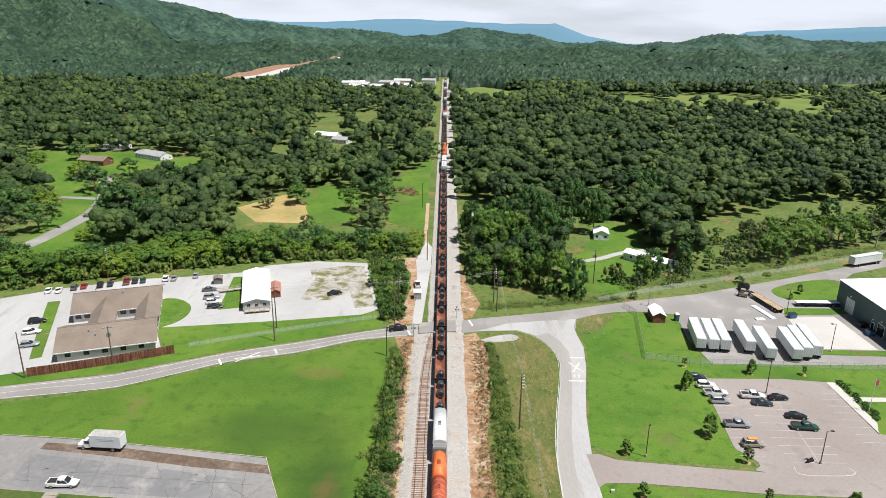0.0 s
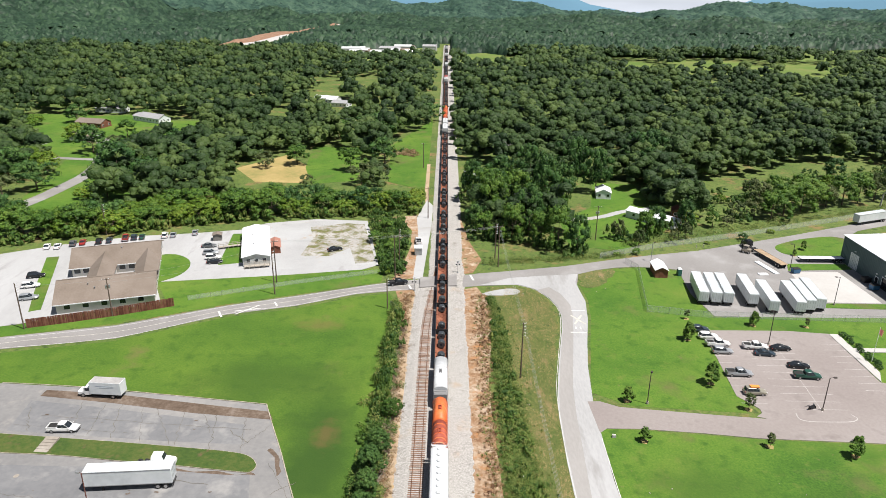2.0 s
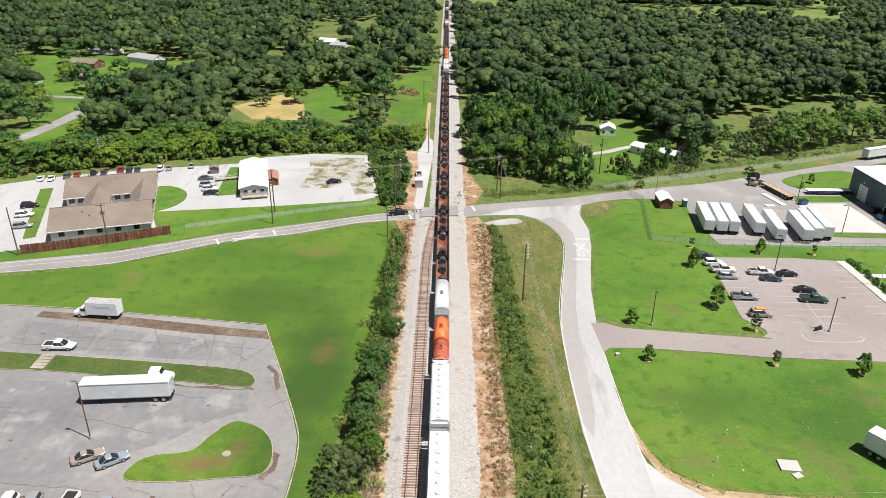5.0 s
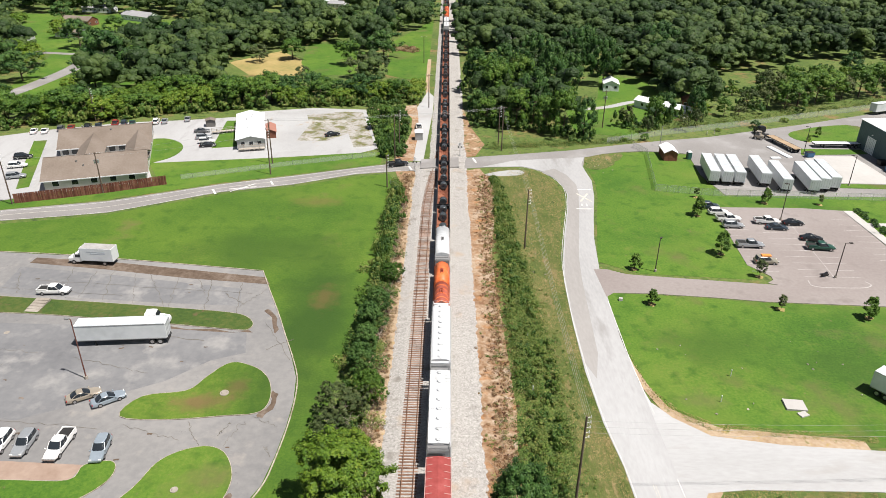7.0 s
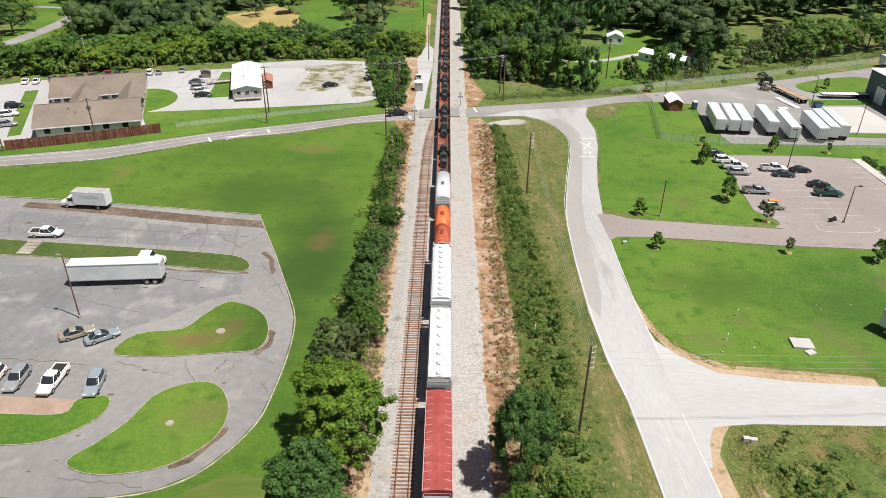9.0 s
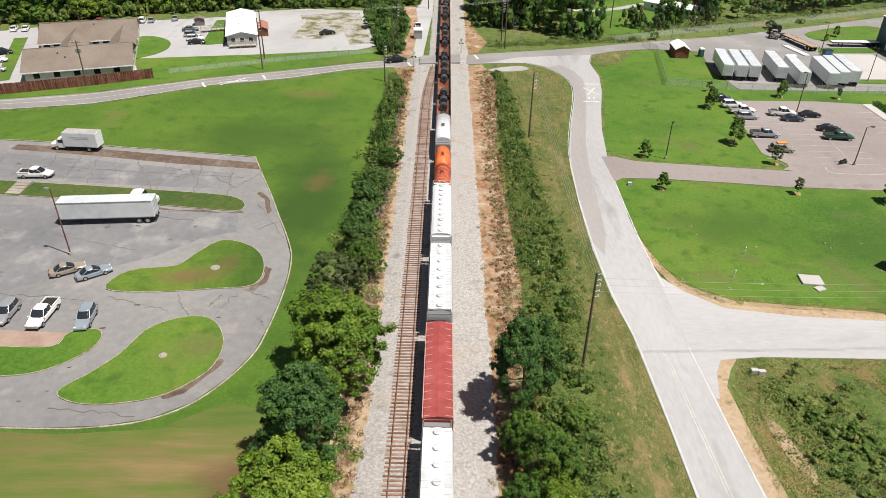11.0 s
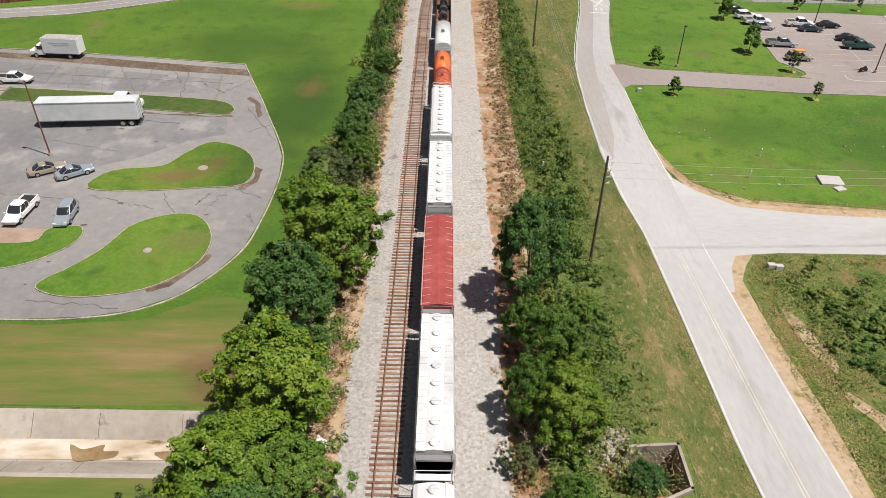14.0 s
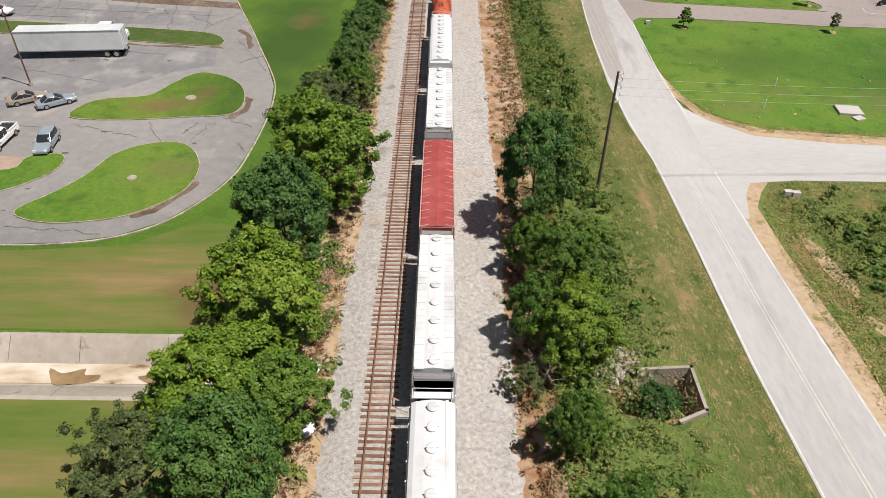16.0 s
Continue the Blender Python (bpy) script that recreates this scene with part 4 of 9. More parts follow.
# the tree line behind the building lot
for k in range(30):
    u = k / 29
    x = -150 + 138 * u
    base = float(np.interp(x, (-150, -122, -96, -69, -30, -8), (214, 226, 236, 245, 252, 256)))
    for row in range(2):
        set_tree(rt.choice((MID_A, MID_A, MID_C, MID_C, MID_B)), x + rt.uniform(-2, 2), base + 1.0 + row * 7.5 + rt.uniform(-1.5, 1.5), rt.uniform(0.72, 1.05) * (1.08 if x < -60 else 0.86), rt.uniform(0, 360), 0, rt.uniform(0.78, 1.08))
for x, y, r, md in (
    (-137, 282, 9.5, MID_B), (-84.6, 319.7, 4.6, MID_D), (-71, 326, 6.6, MID_A), (-44, 316, 6.2, MID_A), (-36, 292, 8.5, MID_D), (-28, 291, 7.5, MID_D), (-29, 330, 6.8, MID_B), (-61, 387, 8.5, MID_A), (-38, 388, 9, MID_B), (-30, 392, 7, MID_A), (-9.6, 443, 7, MID_B), (-59, 287, 4.4, MID_D),
    (-23.3, 219.7, 2.8, MID_A), (-17.2, 208.4, 2.8, MID_A), (-17.1, 192.5, 2.0, MID_C), (-20, 228, 3.2, MID_A), (-15.4, 201, 2.2, MID_C), (-18.6, 202, 2.3, MID_A), (-17, 216, 2.6, MID_C), (-19, 223, 2.4, MID_C),
    (55, 286, 8.5, MID_B), (64, 283, 7.5, MID_B), (38, 215, 7.2, MID_A), (44, 212, 5.0, MID_B), (33, 219, 6.2, MID_A), (23.5, 222, 6.8, MID_A), (14, 224, 5.2, MID_A), (30, 230, 7.0, MID_B), (18, 240, 8, MID_A), (11.5, 232, 4.6, MID_B), (17, 257, 8.8, MID_A), (12, 268, 7, MID_B), (40, 265, 7.6, MID_B), (28, 252, 8, MID_A), (24, 274, 8, MID_B), (36, 282, 8, MID_B), (48, 270, 7, MID_B), (12, 284, 6, MID_A), (42, 250, 6.4, MID_A),
    (60.5, 226, 4.6, MID_D), (70, 226.4, 5.2, MID_A), (66, 219, 3.8, MID_D), (75, 232, 4.6, MID_B), (87, 236, 4.4, MID_B), (78.5, 222, 3.4, MID_D), (84, 226, 3.8, MID_D), (96, 322, 9, MID_B), (92, 305, 7, MID_B), (95, 252, 4.8, MID_B), (91, 243, 3.6, MID_C), (98, 239, 3.4, MID_A), (104, 241, 3.4, MID_D),
    (109, 247, 5.2, MID_D), (118, 251, 6.0, MID_D), (124, 250, 6.4, MID_A), (131, 255, 7.6, MID_A), (139, 258, 7.0, MID_A), (146, 262, 7.2, MID_A), (153, 266, 7, MID_D), (161, 269, 7.4, MID_A), (169, 272, 7.2, MID_A), (178, 276, 7.6, MID_D), (188, 280, 7.4, MID_A), (198, 284, 7.0, MID_A), (127, 268, 6.2, MID_D), (135, 272, 6, MID_A), (128, 278, 5.9, MID_D), (112, 270, 3.0, MID_C), (179, 311, 5.2, MID_B), (150, 282, 6, MID_A), (164, 286, 5.5, MID_C), (205, 306, 6.5, MID_A), (214, 292, 7, MID_A),
    (104, 226, 1.9, MID_B), (63, 210.8, 1.9, MID_A), (90, 221.5, 1.3, MID_C), (56, 209.5, 1.6, MID_C), (117, 233.5, 1.8, MID_C),
):
    slim = 0 < x < 90 and y < 292 and r > 3
    set_tree(md, x, y, r / 6.0 * (0.72 if slim else 0.86 if x > 0 else 0.94), rt.uniform(0, 360), 0, rt.uniform(1.45, 1.9) if slim else (rt.uniform(1.05, 1.4) if x > 0 else rt.uniform(0.85, 1.1)) if r > 2.5 else 0.75)

# trees standing singly on the lawns past the lot
for x, y, r in ((-258, 400, 8), (-248, 417, 6), (-233, 371, 8), (-201, 375, 8), (-179, 346, 7.5), (-176, 364, 5), (-178, 384, 6), (-167, 372, 4), (-181, 306, 8), (-170, 278, 6.5), (-180, 270, 8), (-143, 266, 5), (-136, 268, 6), (-190, 292, 8), (-196, 318, 8), (-208, 338, 7), (-240, 352, 8), (-222, 346, 7), (-262, 380, 9), (-188, 250, 7), (-176, 240, 6.5), (-205, 300, 9), (-228, 428, 6), (-140, 352, 7), (-136, 336, 7.5), (-138, 318, 7), (-130, 300, 7.5), (-126, 284, 7), (-192, 440, 4), (-164, 402, 4.5)):
    set_tree(rt.choice(mids), x, y, r / 6.0, rt.uniform(0, 360), 0, rt.uniform(0.8, 1.0))

# young trees on the lawns
YOUNG_A = tree_model("young_tree", 21, 1.45, 0.2, 4.9, 70, 60, 0.25, 0.45, LEAF_A, "young leafy tree in a ring of mulch on the lawn", trunk=0.09)
YOUNG_B = tree_model("young_tree", 22, 0.95, 0.6, 4.6, 40, 40, 0.22, 0.4, LEAF_D, "thin young tree with sparse leaves on the lawn", trunk=0.06)
for md, x, y, s in ((YOUNG_A, 61.1, 152.4, 1.25), (YOUNG_A, 39.4, 124.8, 0.95), (YOUNG_A, 39.3, 111.1, 0.85), (YOUNG_A, 59.6, 132.2, 1.45), (YOUNG_B, 63.9, 122.2, 1.15), (YOUNG_B, 62.9, 109.7, 1.05), (YOUNG_A, 77.8, 107.2, 1.2), (YOUNG_A, 80.7, 160.6, 1.1), (YOUNG_B, 94.1, 160.0, 0.95), (YOUNG_B, 64.5, 164.0, 0.9), (YOUNG_A, 120.4, 216.8, 0.9), (YOUNG_A, 115.0, 211.5, 0.6)):
    set_tree(md, x, y, s * 0.75, rt.uniform(0, 360))
    sheet("mulch_ring", [(x + (0.75 + 0.15 * math.sin(3 * a + x)) * math.cos(a), y + (0.75 + 0.15 * math.sin(2 * a + y)) * math.sin(a)) for a in np.linspace(0, math.tau, 14, endpoint=False)], 0.066, STRAW, wobble=0.2, label="ring of pale mulch under a young tree", category="mulch")


# ---- woodland: more trees than one could count ----
CLEAR = [  # centre, half widths, turn: open places in the woods
    (-80, 316, 20, 26, 0), (-55, 330, 17, 38, 8), (-18, 345, 14, 66, -3), (62, 256, 22, 42, -8), (23, 310, 11, 15, 0), (112, 268, 14, 22, -20), (165, 305, 64, 20, 28), (-142, 272, 14, 14, 0),
    (-78, 508, 16, 14, 0), (-96, 560, 14, 18, 0), (-60, 438, 12, 9, 0), (-110, 470, 12, 10, 0), (-45, 470, 10, 8, 0), (68, 340, 12, 6, 0), (-70, 640, 14, 28, 10), (-105, 640, 12, 22, 0),
    (46, 258, 14, 22, 0), (30, 352, 8, 5, 0), (110, 244, 6, 6, 0),
]


OPEN_LAND = list(FIELDS) + [CUTTING, [(-287, 455), (-221, 450), (-204, 456), (-177, 436), (-150, 437), (-133, 378), (-150, 352), (-154, 330), (-145, 291), (-132, 241), (-150, 200), (-190, 200), (-185, 262), (-190, 330), (-243, 390)]]


def inside(x, y, line):
    """True where a point lies inside a closed line."""
    res = np.zeros(np.shape(x), bool)
    for (x0, y0), (x1, y1) in zip(line, line[1:] + line[:1]):
        if y0 != y1:
            res ^= ((y0 > y) != (y1 > y)) & (x < (x1 - x0) * (y - y0) / (y1 - y0) + x0)
    return res


def is_open(x, y):
    hit = (np.abs(x + 2) < np.where(y < 330, 14.5, 9.5)) & (y < 1075)
    hit |= (x > 0) & (y < np.interp(x, (0, 9, 51, 61, 82, 128, 175, 260), (205, 208, 214, 225, 231, 245, 268, 305)) + 14)
    hit |= (x < 0) & (y < np.interp(x, (-260, -150, -122, -96, -69, -30, 0), (200, 236, 250, 260, 268, 276, 280)))
    for cx, cy, rx, ry, turn in CLEAR:
        c, s = math.cos(radians(turn)), math.sin(radians(turn))
        for k in ((1.0, 1.06, 1.12, 1.16) if cy > 290 else (1.0,)):
            u, v = (x * k - cx) * c + (y * k - cy) * s, -(x * k - cx) * s + (y * k - cy) * c
            hit |= (u / rx) ** 2 + (v / ry) ** 2 < 1
    for line in OPEN_LAND:
        hit |= inside(x, y, line)
    return hit


def wood(name, y0, y1, step, seed, model, label):
    """Fills the land between two distances with trees, all in one mesh."""
    rng = np.random.default_rng(seed)
    ny = int((y1 - y0) / step)
    pts = []
    for k in range(ny):
        y = y0 + (k + 0.5) * step
        w = 0.66 * y + 25
        xs = np.arange(-w, w, step)
        pts.append(np.stack([xs + rng.uniform(-0.46, 0.46, len(xs)) * step, y + rng.uniform(-0.46, 0.46, len(xs)) * step], 1))
    p = np.concatenate(pts)
    p = p[~is_open(p[:, 0], p[:, 1])]
    stand = np.array([noise.noise((a * 0.018, b * 0.018, 2.0)) for a, b in p])
    p, stand = p[stand > -0.62], stand[stand > -0.62]
    vs, fs, ts = [], [], []
    count = 0
    for i, (x, y) in enumerate(p):
        v, f, t = model[rng.integers(len(model))]
        a, s = rng.uniform(0, 6.28), rng.uniform(0.72, 1.28) * (1 + 0.15 * stand[i])
        c, sn = math.cos(a) * s, math.sin(a) * s
        r = np.stack([v[:, 0] * c - v[:, 1] * sn + x, v[:, 0] * sn + v[:, 1] * c + y, v[:, 2] * s * rng.uniform(0.75, 1.1) + float(ground_height(x, y))], 1)
        vs.append(r)
        fs.append(f + count)
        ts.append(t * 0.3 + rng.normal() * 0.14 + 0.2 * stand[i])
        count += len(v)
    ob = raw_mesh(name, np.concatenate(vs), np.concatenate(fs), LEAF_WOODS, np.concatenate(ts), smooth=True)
    return tagged(ob, label, "woodland", kind="stuff")


def models(seed, n, radius, low, high, clumps, per, leaf, clump_r):
    return [leaf_cloud(np.random.default_rng(seed + k), radius, low, high, clumps, per, leaf, clump_r, 0.55, 0.7, 0.9) for k in range(n)]


wood("woodland", 212, 430, 9.0, 31, models(100, 8, 4.6, 1.2, 12.0, 15, 14, 0.85, 2.3), "dense green broadleaf woodland with open crowns")
wood("woodland", 430, 720, 10.4, 32, models(200, 8, 4.4, 3.0, 11.5, 8, 8, 1.2, 2.7), "dense green broadleaf woodland with open crowns")


def canopy(name, y0, y1, cell, crown, seed, mat, label, drop=12.0):
    """The closed top of far woods: rounded crowns of uneven height, with gaps, over the land."""
    rng = np.random.default_rng(seed)
    half = 0.66 * y1 + 40
    xs, ys = np.arange(-half, half, cell), np.arange(y0, y1 + cell, cell)
    x, y = np.meshgrid(xs, ys)
    x, y = x + rng.uniform(-0.3, 0.3, x.shape) * cell, y + rng.uniform(-0.3, 0.3, y.shape) * cell
    nx, ny = int(2 * half / crown) + 6, int((y1 - y0) / crown) + 6
    cx = (np.arange(nx)[None, :] - 2 + rng.uniform(0, 1, (ny, nx))) * crown - half
    cy = (np.arange(ny)[:, None] - 2 + rng.uniform(0, 1, (ny, nx))) * crown + y0
    wide = crown * rng.uniform(0.55, 0.95, (ny, nx))
    stand = 0.5 * np.sin(cx * 0.013 + 1.5 * np.sin(cy * 0.009)) * np.sin(cy * 0.011 + 1.2 * np.sin(cx * 0.007)) + 0.35 * np.sin(cx * 0.037 + cy * 0.029 + 2)
    tall = rng.normal(11.5, 1.7, (ny, nx)) + 2.2 * stand
    hue = rng.normal(0, 0.13, (ny, nx)) + 0.16 * stand
    # gaps start low and dark: shade between crowns put into the tone
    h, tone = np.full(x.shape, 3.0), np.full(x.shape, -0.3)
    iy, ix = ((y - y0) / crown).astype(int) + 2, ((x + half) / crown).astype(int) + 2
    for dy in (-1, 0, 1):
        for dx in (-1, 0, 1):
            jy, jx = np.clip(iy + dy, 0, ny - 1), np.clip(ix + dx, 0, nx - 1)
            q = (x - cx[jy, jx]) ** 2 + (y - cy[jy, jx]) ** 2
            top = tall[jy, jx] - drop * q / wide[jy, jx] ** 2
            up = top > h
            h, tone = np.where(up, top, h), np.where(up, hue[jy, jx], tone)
    h += rng.normal(0, 0.10 * cell ** 0.7, h.shape)
    bare = is_open(x, y)
    h = np.where(bare, -0.3, np.maximum(h, 1.0))
    v = np.stack([x, y, h + ground_height(x, y)], -1).reshape(-1, 3)
    k = np.arange(x.size).reshape(x.shape)
    f = np.stack([k[:-1, :-1], k[:-1, 1:], k[1:, 1:], k[1:, :-1]], -1).reshape(-1, 4)
    keep = (~bare.ravel()[f].all(1)) & (np.abs(v[f[:, 0], 0]) < 0.66 * v[f[:, 0], 1] + 40)
    f = f[keep]
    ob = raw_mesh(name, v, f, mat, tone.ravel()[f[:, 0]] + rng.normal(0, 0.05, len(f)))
    return tagged(ob, label, "woodland", kind="stuff")


wood("woodland", 720, 900, 10.5, 36, models(300, 6, 4.4, 3.5, 11.5, 5, 5, 1.6, 3.3), "dense green broadleaf woodland farther off")
canopy("woodland", 890, 1200, 3.0, 8.5, 33, LEAF_HILL_HAZE, "closed green woodland canopy farther off")
canopy("woodland", 1190, 1900, 4.5, 10.0, 34, LEAF_HILL_HAZE, "closed green woodland canopy over the valley", 9.0)
canopy("woodland", 1890, 3000, 6.6, 13.5, 35, LEAF_FAR_HAZE, "closed green woodland canopy over the hills", 8.0)


# ---- weeds, brush and hedges ----
def brush(name, mat, places, leaf, per, label, category, seed):
    """Low clumps of leaves: places holds (x, y, radius, height)."""
    rng = np.random.default_rng(seed)
    vs, ts = [], []
    for x, y, r, h in places:
        n = int(per * 2 * max(0.4, r * r))
        d = rng.normal(size=(n, 3))
        d /= np.linalg.norm(d, axis=1)[:, None]
        d[:, 2] = np.abs(d[:, 2])
        q = rng.uniform(0.2, 1.0, (n, 1)) ** 0.6 * d * np.array([r * 1.3, r * 1.3, h]) + np.array([x, y, 0.05])
        nn = 1.3 * d + np.array([0, 0, 0.4]) + rng.normal(size=(n, 3)) * 0.4
        nn /= np.linalg.norm(nn, axis=1)[:, None]
        t = np.cross(nn, rng.normal(size=(n, 3)))
        t /= np.linalg.norm(t, axis=1)[:, None] + 1e-9
        b = np.cross(nn, t)
        s = leaf * rng.uniform(0.6, 1.4, (n, 1))
        vs.append(np.stack([q - t * s * 0.5 - b * s * 0.2, q + t * s * 0.6, q + b * s * 0.4], 1).reshape(-1, 3))
        ts.append(rng.uniform(-0.32, 0.38) + rng.normal(size=n) * 0.06)
    v = np.concatenate(vs)
    ob = raw_mesh(name, v, np.arange(len(v)).reshape(-1, 3), mat, np.concatenate(ts))
    return tagged(ob, label, category, kind="stuff")


rb2 = random.Random(8)
weeds, straw, hedge, meadow = [], [], [], []
for k in range(2000):
    y = 14 + 162 * rb2.random() ** 0.9
    lo, hi = np.interp(y, (14, 60, 90, 130, 165, 180), (8.6, 9.6, 11.4, 12.2, 12.8, 13.2)), np.interp(y, (14, 60, 90, 130, 165, 180), (17, 18.5, 19, 17, 15.5, 13.5))
    weeds.append((rb2.uniform(lo, hi), y, rb2.uniform(0.35, 1.1), rb2.uniform(0.5, 1.9)))
for k in range(520):
    y = rb2.uniform(12, 178)
    straw.append((np.interp(y, (12, 60, 110, 178), (7.8, 9.0, 10.0, 10.4)) + rb2.gauss(0, 0.8), y, rb2.uniform(0.2, 0.6), rb2.uniform(0.12, 0.45)))
    for _ in range(2):
        straw.append((-9.6 + rb2.gauss(0, 0.8), rb2.uniform(12, 178), rb2.uniform(0.25, 0.7), rb2.uniform(0.12, 0.5)))
for k in range(420):
    y = rb2.uniform(76, 172)
    w = np.interp(y, (76, 100, 140, 172), (3.2, 3.0, 2.2, 1.4))
    hedge.append((-12.4 + rb2.gauss(0, 0.5) * w, y, rb2.uniform(0.5, 1.3), rb2.uniform(0.7, 2.6)))
for k in range(160):
    y = rb2.uniform(18, 74)
    hedge.append((-11.2 + rb2.gauss(0, 1.2), y, rb2.uniform(0.4, 1.0), rb2.uniform(0.4, 1.4)))
for k in range(900):
    meadow.append((36 + 34 * rb2.random() ** 1.3, rb2.uniform(12, 63.5), rb2.uniform(0.35, 1.1), rb2.uniform(0.12, 0.45)))
for k in range(70):
    u = rb2.random()
    weeds.append((37.8 + 9 * u + rb2.gauss(0, 0.9), 60 - 26 * u + rb2.gauss(0, 1.2), rb2.uniform(0.6, 1.2), rb2.uniform(0.4, 1.1)))
for k in range(40):
    weeds.append((rb2.uniform(42, 62), rb2.uniform(14, 58), rb2.uniform(0.5, 1.0), rb2.uniform(0.3, 0.8)))
for k in range(420):
    u = rb2.random()
    meadow.append((14 + 46 * u + rb2.gauss(0, 1.5), 200 + 8.5 * u + abs(rb2.gauss(0, 3)), rb2.uniform(0.5, 1.2), rb2.uniform(0.4, 1.5)))
for k in range(420):
    u = rb2.random()
    meadow.append((60 + 130 * u, 217 + 52 * u + abs(rb2.gauss(0, 3.5)), rb2.uniform(0.6, 1.5), rb2.uniform(0.5, 2.2)))
for k in range(700):
    y = 10 + 150 * rb2.random()
    lo, hi = np.interp(y, (10, 60, 90, 130, 165), (16.5, 18, 18.5, 17, 15)), np.interp(y, (10, 60, 90, 130, 165), (24.2, 23.6, 22.2, 23.6, 28))
    if rb2.random() < 0.3:
        weeds.append((rb2.uniform(lo, min(hi, lo + 2.5)), y, rb2.uniform(0.15, 0.5), rb2.uniform(0.1, 0.4)))
for k in range(300):
    y = rb2.uniform(12, 178)
    weeds.append((np.interp(y, (12, 60, 110, 178), (7.6, 8.6, 9.6, 10.5)) + rb2.gauss(0, 1.1), y, rb2.uniform(0.2, 0.6), rb2.uniform(0.15, 0.5)))


def thicket(name, mat, places, label, category, seed):
    """Leafy bushes of uneven size, all in one mesh: places holds (x, y, radius, height)."""
    rng = np.random.default_rng(seed)
    kinds = [leaf_cloud(np.random.default_rng(seed + 7 * k), 1.0, 0.1, 1.0, 7, 13, 0.30, 0.36, 0.5, 0.5, 0.8) for k in range(6)]
    vs, fs, ts, count = [], [], [], 0
    for x, y, r, h in places:
        v, f, t = kinds[rng.integers(6)]
        a = rng.uniform(0, 6.28)
        vs.append(np.stack([(v[:, 0] * math.cos(a) - v[:, 1] * math.sin(a)) * r + x, (v[:, 0] * math.sin(a) + v[:, 1] * math.cos(a)) * r + y, v[:, 2] * h], 1))
        fs.append(f + count)
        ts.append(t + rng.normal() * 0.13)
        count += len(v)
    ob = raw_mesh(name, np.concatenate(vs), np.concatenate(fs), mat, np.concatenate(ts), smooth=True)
    return tagged(ob, label, category, kind="stuff")


def grass_cover(name, line, per_m2, blade, lift, label, seed, shift=0.0):
    """Loose grass blades over a piece of ground, green and dry in patches."""
    rng = np.random.default_rng(seed)
    a = np.array(line)
    lo, hi = a.min(0), a.max(0)
    n = int((hi - lo).prod() * per_m2)
    p = rng.uniform(lo, hi, (n, 2))
    p = p[inside(p[:, 0], p[:, 1], line)]
    big = np.array([noise.noise((x * 0.28, y * 0.13, 1.0)) + 0.7 * noise.noise((x * 1.1, y * 0.6, 5.0)) for x, y in p])
    keep = rng.uniform(-0.9, 0.5, len(p)) < big + (0.45 if shift < 0.2 else 0.3)
    p, big = p[keep], big[keep]
    d = rng.normal(size=(len(p), 3)) * np.array([0.7, 0.7, 0.5]) + np.array([0.25, -0.12, 1.5])
    d /= np.linalg.norm(d, axis=1)[:, None]
    t = np.cross(d, rng.normal(size=d.shape))
    t /= np.linalg.norm(t, axis=1)[:, None]
    b = np.cross(d, t)
    s = blade * rng.uniform(0.5, 1.4, (len(p), 1))
    q = np.column_stack([p, 0.06 + lift * rng.uniform(0, 1, len(p)) ** 2 * (0.4 + np.clip(big + 0.4, 0, 1))])
    v = np.stack([q - t * s * 0.6 - b * s * 0.12, q + t * s * 0.6, q + b * s * 0.3], 1).reshape(-1, 3)
    ob = raw_mesh(name, v, np.arange(len(v)).reshape(-1, 3), LEAF_GRASS, 0.10 * rng.normal(size=len(p)) - 0.60 * big + shift)
    return tagged(ob, label, "grass", kind="stuff")


grass_cover("verge_grass", [(16.2, 10), (26.8, 10), (26.0, 26), (25.3, 38), (25.0, 55), (24.5, 69), (23.6, 78), (23.2, 90), (23.4, 104), (24.2, 119), (25, 128), (27.2, 141), (30, 156), (31, 166), (29.4, 175), (25.5, 181), (18, 182), (14.5, 165), (16, 130), (17.6, 95), (17.6, 60)], 64, 0.13, 0.08, "half dry tufted grass on the verge", 51, 0.12)
grass_cover("meadow_grass", [(34.4, 8), (80, 8), (80, 62.5), (56, 63.8), (38, 63.8), (35.4, 60), (34.8, 50), (34.6, 38)], 30, 0.18, 0.22, "rough meadow grass with weeds and straw", 52, 0.10)
grass_cover("bank_grass", [(8.6, 12), (16.5, 12), (17.8, 60), (17.8, 95), (16, 130), (14.5, 165), (11.5, 165), (10.2, 130), (9.6, 90), (9.0, 55)], 14, 0.2, 0.2, "rough grass among weeds on the bank", 53, -0.05)
grass_cover("shoulder_straw", [(33.9, 8), (38.2, 8), (37.6, 38), (37.4, 52), (37.2, 60), (40, 63.2), (56, 63.4), (56, 65.2), (40, 65.4), (36.6, 64.8), (34.2, 60), (33.2, 52), (33.6, 38)], 55, 0.2, 0.12, "straw-coloured dry grass along the dirt shoulder", 54, 0.34)
grass_cover("corner_straw", [(31.4, 96), (32.4, 86.6), (35.6, 80.8), (40, 77.9), (62, 75.6), (62, 74.2), (40, 75.9), (35.6, 78.6), (32.0, 83.5)], 80, 0.18, 0.1, "straw-coloured dry grass at the lawn's corner", 55, 0.36)
grass_cover("road_edge_straw", [(25.0, 10), (26.6, 10), (25.9, 26), (25.2, 40), (24.7, 60), (23.5, 78), (23.1, 92), (22.2, 92), (22.8, 78), (23.8, 60), (24.3, 40)], 60, 0.16, 0.06, "dry straw-coloured grass at the road's edge", 56, 0.3)
rust = []
